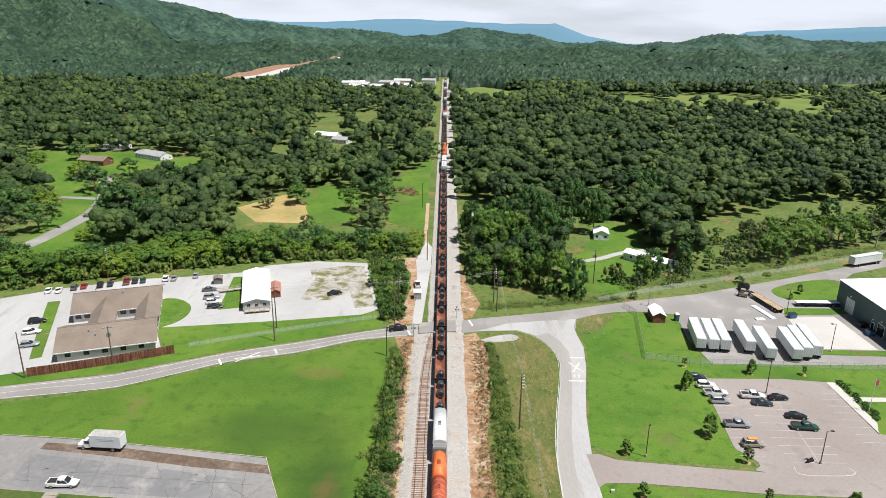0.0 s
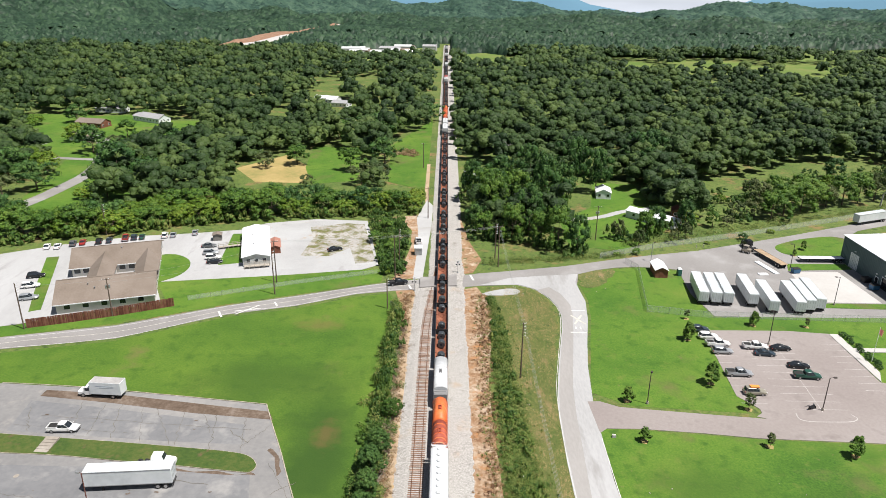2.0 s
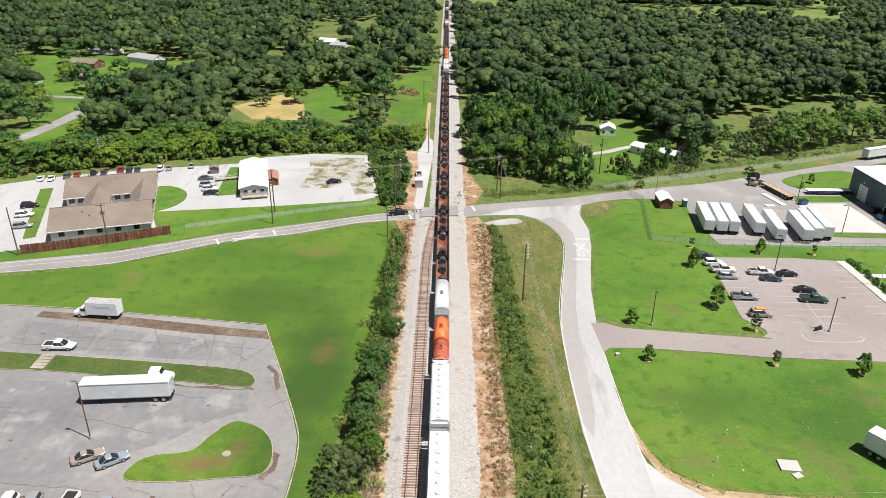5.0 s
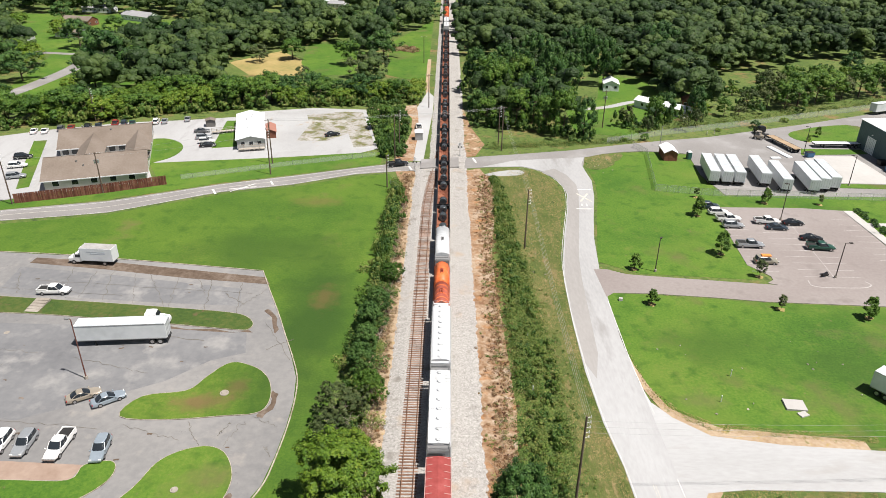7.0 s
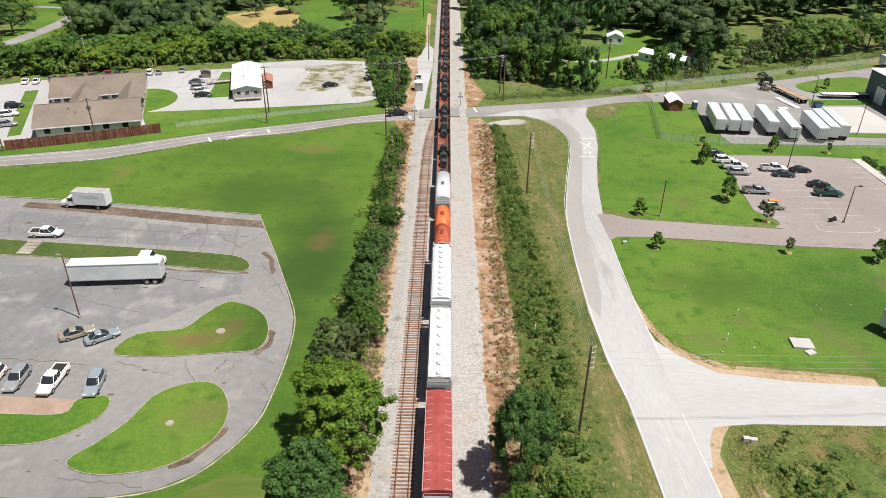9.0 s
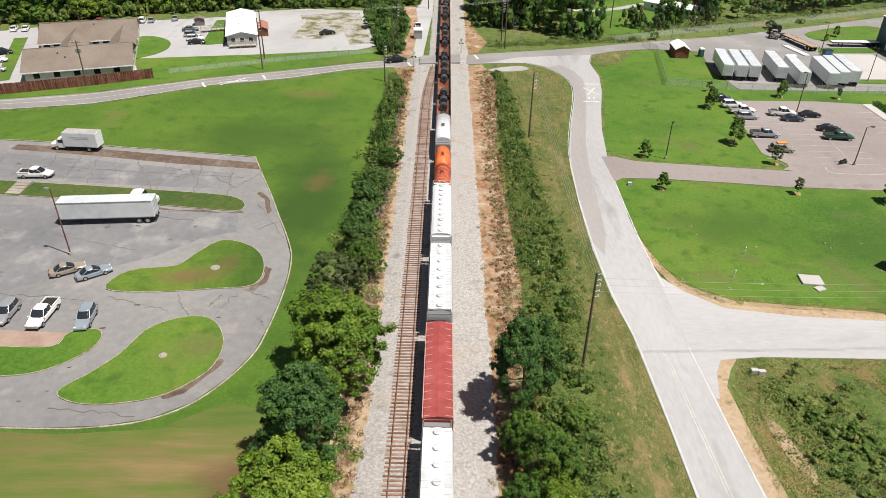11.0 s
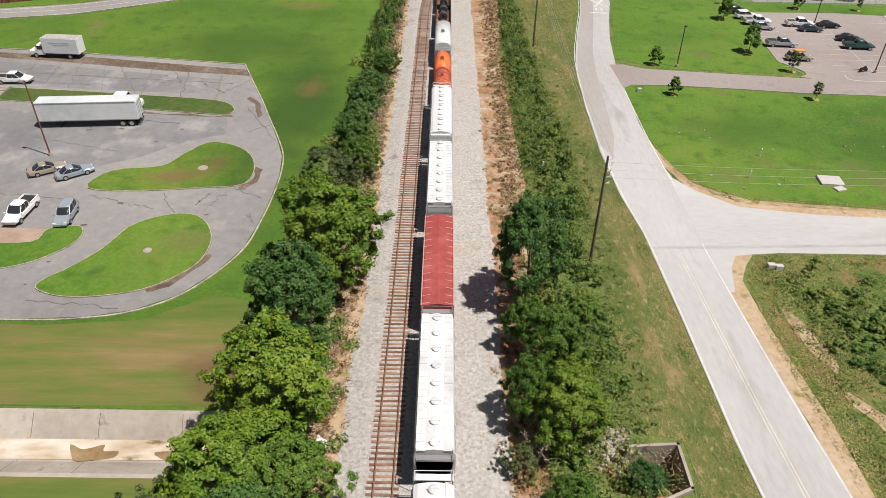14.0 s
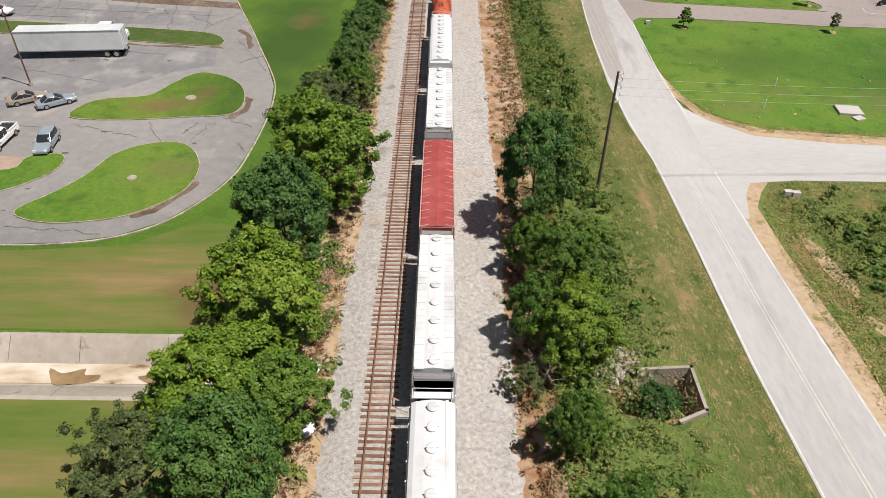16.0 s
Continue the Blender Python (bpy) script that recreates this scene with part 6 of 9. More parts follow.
def hopper(label, length, grey_sides, hatches):
    """A covered hopper with a row of round hatches."""
    root = thing("covered_hopper_car", Matrix.Identity(4), label, "railway car", "cars of the freight train")
    undercarriage(root, length)
    h = length / 2
    top = 4.62
    bm = bmesh.new()
    prof = [(-1.52, 1.5), (-1.57, 2.2), (-1.57, 3.9), (-1.46, 4.25), (-1.15, 4.42), (-0.5, top - 0.06), (0, top), (0.5, top - 0.06), (1.15, 4.42), (1.46, 4.25), (1.57, 3.9), (1.57, 2.2), (1.52, 1.5)]
    extrude_profile(bm, prof, -h + 0.95, h - 0.95)
    for s in (-1, 1):
        a = [bm.verts.new((x, s * (h - 0.95), z)) for x, z in ((-1.5, 3.2), (1.5, 3.2), (1.2, 1.6), (-1.2, 1.6))]
        bm.faces.new(a)
    bmesh.ops.recalc_face_normals(bm, faces=bm.faces)
    part("body", bm, CAR_WHITE, root)
    for s in (-1, 1):
        for k in range(12):
            y = -h + 1.1 + k * (length - 2.2) / 11
            bm = bmesh.new()
            box(bm, s * 1.6 - 0.04, s * 1.6 + 0.04, y - 0.05, y + 0.05, 1.5, 4.0)
            part("side_post", bm, CAR_WHITE, root)
        bm = bmesh.new()
        box(bm, s * 1.58 - 0.07, s * 1.58 + 0.07, -h + 0.9, h - 0.9, 1.35, 1.55)
        part("side_sill", bm, CAR_WHITE, root)
        if grey_sides:
            bm = bmesh.new()
            box(bm, s * 1.08 - 0.36, s * 1.08 + 0.36, -h + 0.9, h - 0.9, 4.45, 4.53)
            y = -h + 1.0
            while y < h - 1:
                box(bm, s * 1.08 - 0.36, s * 1.08 + 0.36, y - 0.03, y + 0.03, 4.53, 4.56)
                y += 0.75
            part("running_board", bm, CAR_GREY, root, "grey steel roof walkway")
    if not grey_sides:
        bm = bmesh.new()
        box(bm, 0.84, 1.06, -h + 0.9, h - 0.9, 4.5, 4.54)
        part("running_board", bm, CAR_WHITE, root)
    for k in range(hatches):
        y = -h + 1.6 + k * (length - 3.2) / (hatches - 1)
        bm = bmesh.new()
        rod(bm, (0, y, top - 0.1), (0, y, top + 0.10), 0.36, 0.36, 16)
        rod(bm, (0, y, top + 0.10), (0, y, top + 0.16), 0.40, 0.30, 16)
        hatch = part("hatch", bm, CAR_GREY, root, "round grey roof hatch")
        bm = bmesh.new()
        box(bm, -0.42, 0.42, y - 0.035, y + 0.035, top + 0.14, top + 0.2)
        part("hatch_bar", bm, CAR_GREY, hatch)
    for s in (-1, 1):
        bm = bmesh.new()
        box(bm, -1.35, 1.35, s * (h - 0.35) - 0.28, s * (h - 0.35) + 0.28, 4.3, 4.36)
        rod(bm, (-1.4, s * (h - 0.05), 4.7), (1.4, s * (h - 0.05), 4.7), 0.03, seg=5)
        for x in (-1.4, 1.4):
            rod(bm, (x, s * (h - 0.05), 1.2), (x, s * (h - 0.05), 4.7), 0.03, seg=5)
            rod(bm, (x, s * (h - 0.05), 4.7), (x, s * (h - 0.95), 4.7), 0.03, seg=5)
        part("end_platform", bm, CAR_GREY_DARK if grey_sides else CAR_WHITE, root)
        ladder(root, -1.52 * s, s * (h - 0.55), s * (h - 0.12), 1.2, 4.6, CAR_WHITE, 9)
        bm = bmesh.new()
        for k in range(3):
            y = -h + length * (k + 1) / 4
            box(bm, -1.2, 1.2, y - 1.4, y + 1.4, 0.75, 1.6, taper=-0.25, taper_y=-0.5)
        if s == 1:
            part("discharge_hopper", bm, CAR_WHITE, root)
        else:
            bm.free()
    return root


def boxcar(label, length):
    root = thing("boxcar", Matrix.Identity(4), label, "railway car", "cars of the freight train")
    undercarriage(root, length)
    h = length / 2
    bm = bmesh.new()
    extrude_profile(bm, [(-1.55, DECK), (-1.55, 3.85), (-1.45, 3.95), (0, 4.15), (1.45, 3.95), (1.55, 3.85), (1.55, DECK)], -h, h)
    bmesh.ops.recalc_face_normals(bm, faces=bm.faces)
    part("body", bm, CAR_RED, root, "red roof with flaking white paint")
    n = 14
    for k in range(n):
        y = -h + 0.25 + k * (length - 0.5) / (n - 1)
        for s in (-1, 1):
            bm = bmesh.new()
            a = [(s * 1.55, 3.90), (s * 1.1, 4.02), (s * 0.75, 4.09)]
            for (x0, z0), (x1, z1) in zip(a, a[1:]):
                rod(bm, (x0, y, z0), (x1, y, z1), 0.045, seg=6)
            part("roof_rib", bm, CAR_RIB, root)
    for s in (-1, 1):
        bm = bmesh.new()
        box(bm, s * 1.58 - 0.03, s * 1.58 + 0.03, -1.6, 1.6, DECK, 3.7)
        part("side_door", bm, CAR_RUST, root)
        bm = bmesh.new()
        box(bm, s * 1.58 - 0.05, s * 1.58 + 0.05, -h, h, 3.82, 3.95)
        part("eave_rail", bm, CAR_RIB, root)
        ladder(root, s * 1.6, -h + 0.2, -h + 0.6, 1.2, 3.8, CAR_RUST, 7)
    return root


ORANGE_Y = 104.0
order = []
grey_long = hopper("white covered hopper with grey roof walkways", 17.4, True, 8)
white_long = hopper("white covered hopper with ten round hatches", 17.8, False, 10)
orange_car = covered_coil("coil car with an orange cover and a banded rust-red cover", ["striped", "orange"], 15.6)
grey_car = covered_coil("coil car under one pale grey steel cover", ["grey"], 15.0)
red_car = boxcar("red boxcar with white roof ribs and flaking paint", 15.8)
coil_a = coil_gondola("black steel gondola with a rust-red trough and two coils", (-4.9, 5.2))
coil_b = coil_gondola("black steel gondola with a rust-red trough and three coils", (-4.6, 1.2, 5.3))
tail_car = hopper("pale covered hopper with grey roof walkways", 17.4, True, 8)


def place_car(ob, y, used=[]):
    m = pose(0, y, 0)
    if ob.name in used:
        return copy_thing(ob, m)
    used.append(ob.name)
    ob.matrix_world = m
    return ob


y = ORANGE_Y - 0.5
for ob, ln in ((white_long, 17.8), (grey_long, 17.4), (red_car, 15.8), (tail_car, 17.4), (white_long, 17.8), (grey_long, 17.4), (white_long, 17.8), (grey_long, 17.4)):
    place_car(ob, y - ln / 2)
    y -= ln + 0.95
y = ORANGE_Y
place_car(orange_car, y + 7.8)
y += 15.6 + 0.9
place_car(grey_car, y + 7.5)
y += 15.0 + 0.9
k = 0
while y < 1010:
    k += 1
    if k in (18, 19, 32, 40, 47, 53):
        ob, ln = (grey_long, 17.4)
    elif k in (20, 21, 22, 33):
        ob, ln = (orange_car, 15.6) if k != 33 else (red_car, 15.8)
    else:
        ob, ln = ((coil_a, coil_b)[k % 2], 14.4)
    place_car(ob, y + ln / 2)
    y += ln + 0.9


# ---- paints ----
GLASS = paint("dark_glass", (0.02, 0.025, 0.03), 0.08, 0.0, 0.2, 0.6)
TYRE = paint("tyre_rubber", (0.02, 0.02, 0.02), 0.85)
CHROME = paint("wheel_metal", (0.45, 0.45, 0.46), 0.3, 0.8)
LAMP_RED = paint("tail_lamp", (0.35, 0.02, 0.02), 0.3)
LAMP_CLEAR = paint("head_lamp", (0.7, 0.7, 0.68), 0.2)
P = {
    "white": paint("paint_white", (0.74, 0.74, 0.73), 0.3), "silver": paint("paint_silver", (0.42, 0.44, 0.46), 0.3, 0.5), "black": paint("paint_black", (0.015, 0.016, 0.018), 0.25), "green": paint("paint_green", (0.02, 0.07, 0.05), 0.3),
    "blue": paint("paint_blue", (0.34, 0.40, 0.45), 0.3, 0.4), "beige": paint("paint_beige", (0.42, 0.37, 0.30), 0.3, 0.4), "red": paint("paint_red", (0.30, 0.03, 0.025), 0.3), "navy": paint("paint_navy", (0.03, 0.045, 0.06), 0.3), "tan": paint("paint_tan", (0.32, 0.30, 0.24), 0.3, 0.3), "grey": paint("paint_grey", (0.12, 0.125, 0.13), 0.3, 0.3),
}
POLE_WOOD = material("pole_wood", [(0.3, (0.075, 0.055, 0.042)), (0.7, (0.15, 0.115, 0.09))], 3, 0.9)
STEEL_GREY = paint("galvanised_steel", (0.36, 0.37, 0.37), 0.45, 0.6)
POLE_RED = paint("rusty_lamp_post", (0.17, 0.075, 0.06), 0.7, 0.2, 0.3)
POLE_DARK = paint("dark_lamp_post", (0.06, 0.05, 0.045), 0.6, 0.2, 0.3)
WIRE = paint("cable", (0.32, 0.33, 0.33), 0.5, 0.3)
TRAILER_WHITE = material("trailer_skin", [(0.3, (0.50, 0.53, 0.54)), (0.5, (0.60, 0.63, 0.64)), (0.7, (0.67, 0.69, 0.70))], 0.8, 0.4, big=0.2)
TRAILER_ROOF = material("trailer_roof", [(0.3, (0.42, 0.46, 0.48)), (0.7, (0.54, 0.575, 0.595))], 0.8, 0.45, big=0.2)
SHINGLE = material("brown_shingle", [(0.3, (0.135, 0.108, 0.086)), (0.5, (0.18, 0.148, 0.122)), (0.7, (0.225, 0.19, 0.162))], 2.2, 0.95, bump=0.4, bump_scale=5, big=0.15, fine=0.45)
ROOF_WHITE = material("white_metal_roof", [(0.3, (0.643, 0.662, 0.679)), (0.7, (0.732, 0.754, 0.775))], 0.6, 0.5, big=0.15)
SIDING = material("pale_siding", [(0.3, (0.367, 0.378, 0.374)), (0.7, (0.506, 0.522, 0.515))], 1.0, 0.7, big=0.3)
TEAL = material("teal_metal_wall", [(0.3, (0.055, 0.088, 0.098)), (0.7, (0.085, 0.125, 0.135))], 0.6, 0.55, big=0.12)
FENCE_WOOD = material("brown_fence_board", [(0.3, (0.085, 0.03, 0.02)), (0.5, (0.14, 0.052, 0.035)), (0.7, (0.20, 0.095, 0.065))], 1.5, 0.9, per_object=0.35, big=0.6)
SHED_RED = material("shed_board", [(0.3, (0.14, 0.05, 0.03)), (0.7, (0.23, 0.10, 0.065))], 2, 0.85, big=0.5)
KERB = material("kerb_concrete", [(0.35, (0.17, 0.145, 0.10)), (0.5, (0.30, 0.27, 0.21)), (0.65, (0.44, 0.40, 0.33))], 1.6, 0.9, big=0.5, fine=0.6)
CRACK = material("crack_filler", [(0.3, (0.085, 0.078, 0.065)), (0.7, (0.19, 0.175, 0.15))], 2, 0.95)
PAD_BROWN = material("brown_paving", [(0.3, (0.24, 0.17, 0.13)), (0.7, (0.34, 0.26, 0.21))], 1.4, 0.95, big=0.4)
MULCH = material("mulch", [(0.3, (0.22, 0.12, 0.07)), (0.7, (0.40, 0.27, 0.17))], 3, 0.95, bump=0.6)
BLUE_BIN = paint("blue_bin", (0.04, 0.13, 0.25), 0.5)
PORTA_GREEN = paint("dark_green_plastic", (0.025, 0.10, 0.085), 0.5)
MESH = bpy.data.materials.new("chain_link")
MESH.use_nodes = True
mn, ml = MESH.node_tree.nodes, MESH.node_tree.links
m_tr = mn.new("ShaderNodeBsdfTransparent")
m_mix = mn.new("ShaderNodeMixShader")
m_mix.inputs[0].default_value = 0.28
mn["Principled BSDF"].inputs["Base Color"].default_value = (0.62, 0.64, 0.62, 1)
mn["Principled BSDF"].inputs["Roughness"].default_value = 0.6
ml.new(m_tr.outputs[0], m_mix.inputs[1])
ml.new(mn["Principled BSDF"].outputs[0], m_mix.inputs[2])
ml.new(m_mix.outputs[0], mn["Material Output"].inputs["Surface"])

# ---- road markings ----
road_marks = thing("road_marking", Matrix.Identity(4), "worn white and yellow painted road lines", "road marking", kind="structure")
W_EDGE = [(22.2, 184.6), (26.5, 181.6), (29.7, 175.9), (31.2, 170.3), (31.3, 165), (30.2, 156.5), (27.3, 141.4), (25.1, 128.6), (24.2, 117), (23.6, 103), (23.6, 88), (24.0, 77.6), (24.9, 68), (25.3, 55), (25.6, 38), (26.3, 26), (27.2, 5)]
E_EDGE = [(31.2, 67), (31.5, 58), (31.8, 50), (32.2, 41.7), (32.7, 34), (33.2, 24), (34.2, 5)]
ribbon("edge_line", W_EDGE, 0.12, 0.082, LINE_WHITE, parent=road_marks)
ribbon("edge_line", E_EDGE, 0.12, 0.082, LINE_WHITE, parent=road_marks)
ribbon("edge_line", [(31.4, 112), (31.2, 100), (31.2, 90), (31.6, 80)], 0.14, 0.082, LINE_WHITE, parent=road_marks)
for dx in (-0.16, 0.16):
    ribbon("centre_line", [(27.9 + dx, 66), (28.3 + dx, 55), (28.7 + dx, 44), (29.2 + dx, 34), (29.9 + dx, 22), (31 + dx, 5)], 0.09, 0.083, LINE_YELLOW, parent=road_marks)
ribbon("edge_line", [(-104.3, 144.2), (-79.6, 150.2), (-56.4, 164.0), (-39.4, 169.8), (-24.2, 177.8), (-13.4, 180.4), (-6.8, 181.6)], 0.14, 0.072, LINE_WHITE, parent=road_marks)
ribbon("edge_line", [(-106.6, 149.0), (-82.6, 155.9), (-57.8, 168.3), (-40.5, 175.0), (-23.2, 182.3), (-13.9, 185.7), (-6.8, 187.8)], 0.14, 0.072, LINE_WHITE, parent=road_marks)
ribbon("centre_line", [(-150, 128), (-105.4, 146.6), (-81.1, 153.1), (-57.1, 166.2), (-40, 172.5), (-23.8, 180), (-13.6, 183.1), (-6.8, 184.8)], 0.16, 0.072, LINE_YELLOW, parent=road_marks)


def bar(x0, y0, x1, y1, w, z=0.084, mat=LINE_WHITE):
    ribbon("painted_bar", [(x0, y0), ((x0 + x1) / 2, (y0 + y1) / 2), (x1, y1)], w, z, mat, 2, parent=road_marks)


bar(34.9, 168.2, 38.5, 168.2, 0.55)
bar(32.6, 155.6, 36.6, 155.6, 0.55)
bar(34.2, 165.4, 37.2, 160.2, 0.5, 0.084, LINE_YELLOW)
bar(37.0, 165.4, 34.4, 160.2, 0.5, 0.088, LINE_YELLOW)
for x in (34.4, 35.6):
    bar(x, 158.8, x - 0.1, 157.4, 0.35)
bar(-57.6, 161.9, -59.3, 165.2, 0.55, 0.075)
bar(-44.6, 168.7, -45.8, 171.4, 0.55, 0.075)
bar(-55.2, 165.4, -48.6, 167.4, 0.4, 0.075)
bar(-54.4, 163.6, -49.4, 169.3, 0.4, 0.078)
bar(9.2, 187.9, 8.3, 192, 0.6, 0.075)
bar(-8.8, 180.9, -9.8, 184, 0.6, 0.075)
for k in range(8):
    y = 124.6 + k * 3.35
    x = 63.6 + (y - 127) * 0.075
    bar(x, y, x + 5.4, y - 0.1, 0.12, 0.093, LINE_FAINT)
for k in range(9):
    y = 122.6 + k * 2.95
    bar(73.2, y, 84.6, y - 0.2, 0.12, 0.093, LINE_FAINT)
for k in range(8):
    y = 130 + k * 3.0
    bar(92.6, y, 98.2, y - 0.15, 0.12, 0.093, LINE_FAINT)
bar(79.0, 121.5, 81.8, 150, 0.12, 0.095, LINE_FAINT)
ribbon("painted_line", [(73.2, 121), (73.0, 119), (75, 118.2), (79, 118.1), (83.2, 118.3), (84.9, 119.4), (84.4, 120.8)], 0.2, 0.094, LINE_FAINT, parent=road_marks)
ribbon("painted_line", [(74.6, 151.6), (74.2, 149.2), (76, 147.6), (80, 147.8), (82.4, 149.6), (82.2, 151.4)], 0.2, 0.094, LINE_FAINT, parent=road_marks)
for k in range(7):
    x = -123.5 + k * 0.9
    bar(x + k * 0.9, 188 - k * 3.2, x + k * 0.9 + 5.2, 189.6 - k * 3.2, 0.12, 0.064)

# ---- the old car park: islands, kerbs, stains ----
ISL1 = [(-46.1, 77.7), (-44.6, 82.2), (-38.5, 83.7), (-36.5, 87.1), (-34.6, 90.2), (-32.7, 91), (-29.2, 89.5), (-26.8, 86.8), (-25.6, 83.2), (-25.7, 80.1), (-27.2, 78.7), (-31, 78.2), (-38.9, 77.2)]
ISL2 = [(-43.1, 57.6), (-40.6, 61), (-38.6, 64.5), (-37.4, 68.5), (-35.2, 70.7), (-32.1, 71.8), (-29.6, 71.1), (-27.8, 68.9), (-26.7, 65.6), (-27.2, 61.6), (-29.6, 58.5), (-32.4, 56.7), (-37.1, 55.7), (-40.8, 56)]
ISL3 = [(-55.5, 65.2), (-47.6, 65.3), (-46.7, 68), (-43.6, 68.8), (-42.4, 67.4), (-42.6, 65.2), (-44.4, 62.7), (-46.9, 60.9), (-50, 60.1), (-56, 60), (-70, 61), (-70, 65)]
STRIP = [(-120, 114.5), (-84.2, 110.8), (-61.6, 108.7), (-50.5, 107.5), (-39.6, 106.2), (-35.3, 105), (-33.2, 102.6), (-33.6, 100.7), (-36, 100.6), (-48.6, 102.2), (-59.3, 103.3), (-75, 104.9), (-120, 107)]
for pts, mt, lb in ((ISL1, LAWN_FIELD, "kerbed traffic island with half dry grass"), (ISL2, LAWN, "kerbed traffic island with green grass"), (ISL3, LAWN, "kerbed grass plot at the car park's edge"), (STRIP, LAWN_SHADED, "sloping grass strip between two parking levels")):
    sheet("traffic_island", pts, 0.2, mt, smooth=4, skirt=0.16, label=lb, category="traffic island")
    ribbon("kerb", pts, 0.18, 0.215, KERB, 4, label="low weathered concrete kerb", category="kerb", height=0.16, closed=True)
ribbon("kerb", [(-36, 122), (-33, 114.6), (-29.7, 106.8), (-26.9, 99.6), (-24.2, 92.8), (-22.4, 87.4), (-21.7, 82), (-21.6, 76), (-21.9, 70), (-22.5, 65), (-24.5, 60.2), (-27.5, 56), (-31.4, 53.5), (-36, 52.4), (-42, 52), (-60, 52.2)], 0.18, 0.16, KERB, 5, label="low weathered concrete kerb round the car park", category="kerb", height=0.12)
ribbon("kerb", [(-95, 129), (-78.4, 127.8), (-56.8, 124.9), (-36, 122)], 0.18, 0.16, KERB, 5, label="low weathered concrete kerb", category="kerb", height=0.12)
sheet("stain_band", [(-84, 126.6), (-69, 125), (-34.8, 119.4), (-33.6, 116.4), (-50, 118.8), (-68, 121.8), (-84, 123.8)], 0.066, STAIN, wobble=0.5, label="brown leaf litter and mud along the kerb", category="stain")
sheet("paving_pad", [(-72, 68.5), (-57, 68.6), (-46.8, 68.1), (-47.4, 65.4), (-55.2, 65.3), (-72, 65.2)], 0.09, PAD_BROWN, label="brown paved strip in front of parked cars", category="paving")
for pts in ([(-25.4, 84), (-25.2, 81), (-26.4, 78.4), (-25.2, 78.0), (-24.4, 81), (-24.6, 84)], [(-27, 63), (-28.4, 59.6), (-31, 57.4), (-30.6, 56.6), (-27.6, 58.8), (-26.2, 62.4)], [(-60, 102.9), (-48, 101.7), (-36, 100.1), (-33.2, 100.2), (-33.4, 99.5), (-48, 100.9), (-60, 102.2)], [(-30.9, 107.2), (-29.6, 103.8), (-28.2, 100), (-28.8, 99.8), (-30.2, 103.2), (-31.6, 106.8)]):
    sheet("stain_patch", pts, 0.067, STAIN, smooth=3, wobble=0.9, label="dried mud at the kerb", category="stain")
cracks = thing("asphalt_crack", Matrix.Identity(4), "dark cracks running across the old asphalt", "crack", kind="structure")
rc = random.Random(12)
for x0, y0, x1, y1 in ((-74, 122, -72, 112), (-66, 121.5, -63, 110), (-58, 120, -51, 108), (-52, 119, -50, 108), (-45, 118, -43, 107), (-39, 117, -37, 106), (-80, 117, -36, 113), (-33.5, 114.5, -37, 108), (-31, 103, -24.5, 92), (-27, 78, -23, 76), (-36, 76.8, -33, 72), (-45, 76, -36, 73), (-60, 92, -46, 88), (-66, 77, -48, 75), (-43, 55, -33, 54), (-70, 90, -69, 79), (-58, 100.5, -40, 97), (-84, 120, -80, 112), (-69, 121, -68, 111), (-61, 120.5, -57, 109), (-48, 119, -44.6, 112), (-41, 113, -36.4, 109), (-84, 114, -60, 111.5), (-31, 74, -30, 76.8), (-29.6, 72, -28, 77), (-80, 95, -66, 93), (-25, 98, -29, 95), (-24, 72, -22.6, 70), (-62, 58, -52, 55)):
    n = 14
    pts = [(x0 + (x1 - x0) * i / n + (rc.gauss(0, 0.17) if 0 < i < n else 0), y0 + (y1 - y0) * i / n + (rc.gauss(0, 0.17) if 0 < i < n else 0)) for i in range(n + 1)]
    ribbon("crack", pts, rc.uniform(0.05, 0.12), 0.108, CRACK, 2, parent=cracks)
for k in range(46):
    x, y = rc.uniform(-80, -27), rc.uniform(54, 120)
    if 100 < y < 112 or x > -24 - 0.25 * abs(y - 80):
        continue
    r = rc.uniform(0.12, 0.42)
    ribbon("crack", [(x, y), (x + r, y + r * rc.uniform(-0.5, 0.5)), (x + 2 * r, y + r * rc.uniform(-0.6, 0.6))], r * 0.8, 0.109, STAIN, 3, parent=cracks)
bm = bmesh.new()
for k in range(5):
    box(bm, -1.3, 1.3, k * 0.85 - 2.3, k * 0.85 - 1.45, 0.2, 0.24 + 0.09 * k)
st = finish("concrete_steps", bm, CONCRETE)
st.matrix_world = pose(-73.7, 107.6, 0.0, 0, 0, -4)
tagged(st, "weathered concrete steps in the grass strip", "steps")
for x, y, r in ((-32.6, 83.2, 0.75), (-33.4, 63.9, 0.55), (-74.5, 98.8, 0.9)):
    bm = bmesh.new()
    rod(bm, (0, 0, 0.02), (0, 0, 0.3), r, r * 0.9, 18)
    rod(bm, (0, 0, 0.3), (0, 0, 0.36), r * 0.6, r * 0.5, 18)
    ob = finish("manhole", bm, CONCRETE)
    ob.matrix_world = pose(x, y, 0 if x > -70 else -0.26)
    tagged(ob, "round concrete manhole collar in the grass" if x > -70 else "round iron manhole in the asphalt", "manhole")


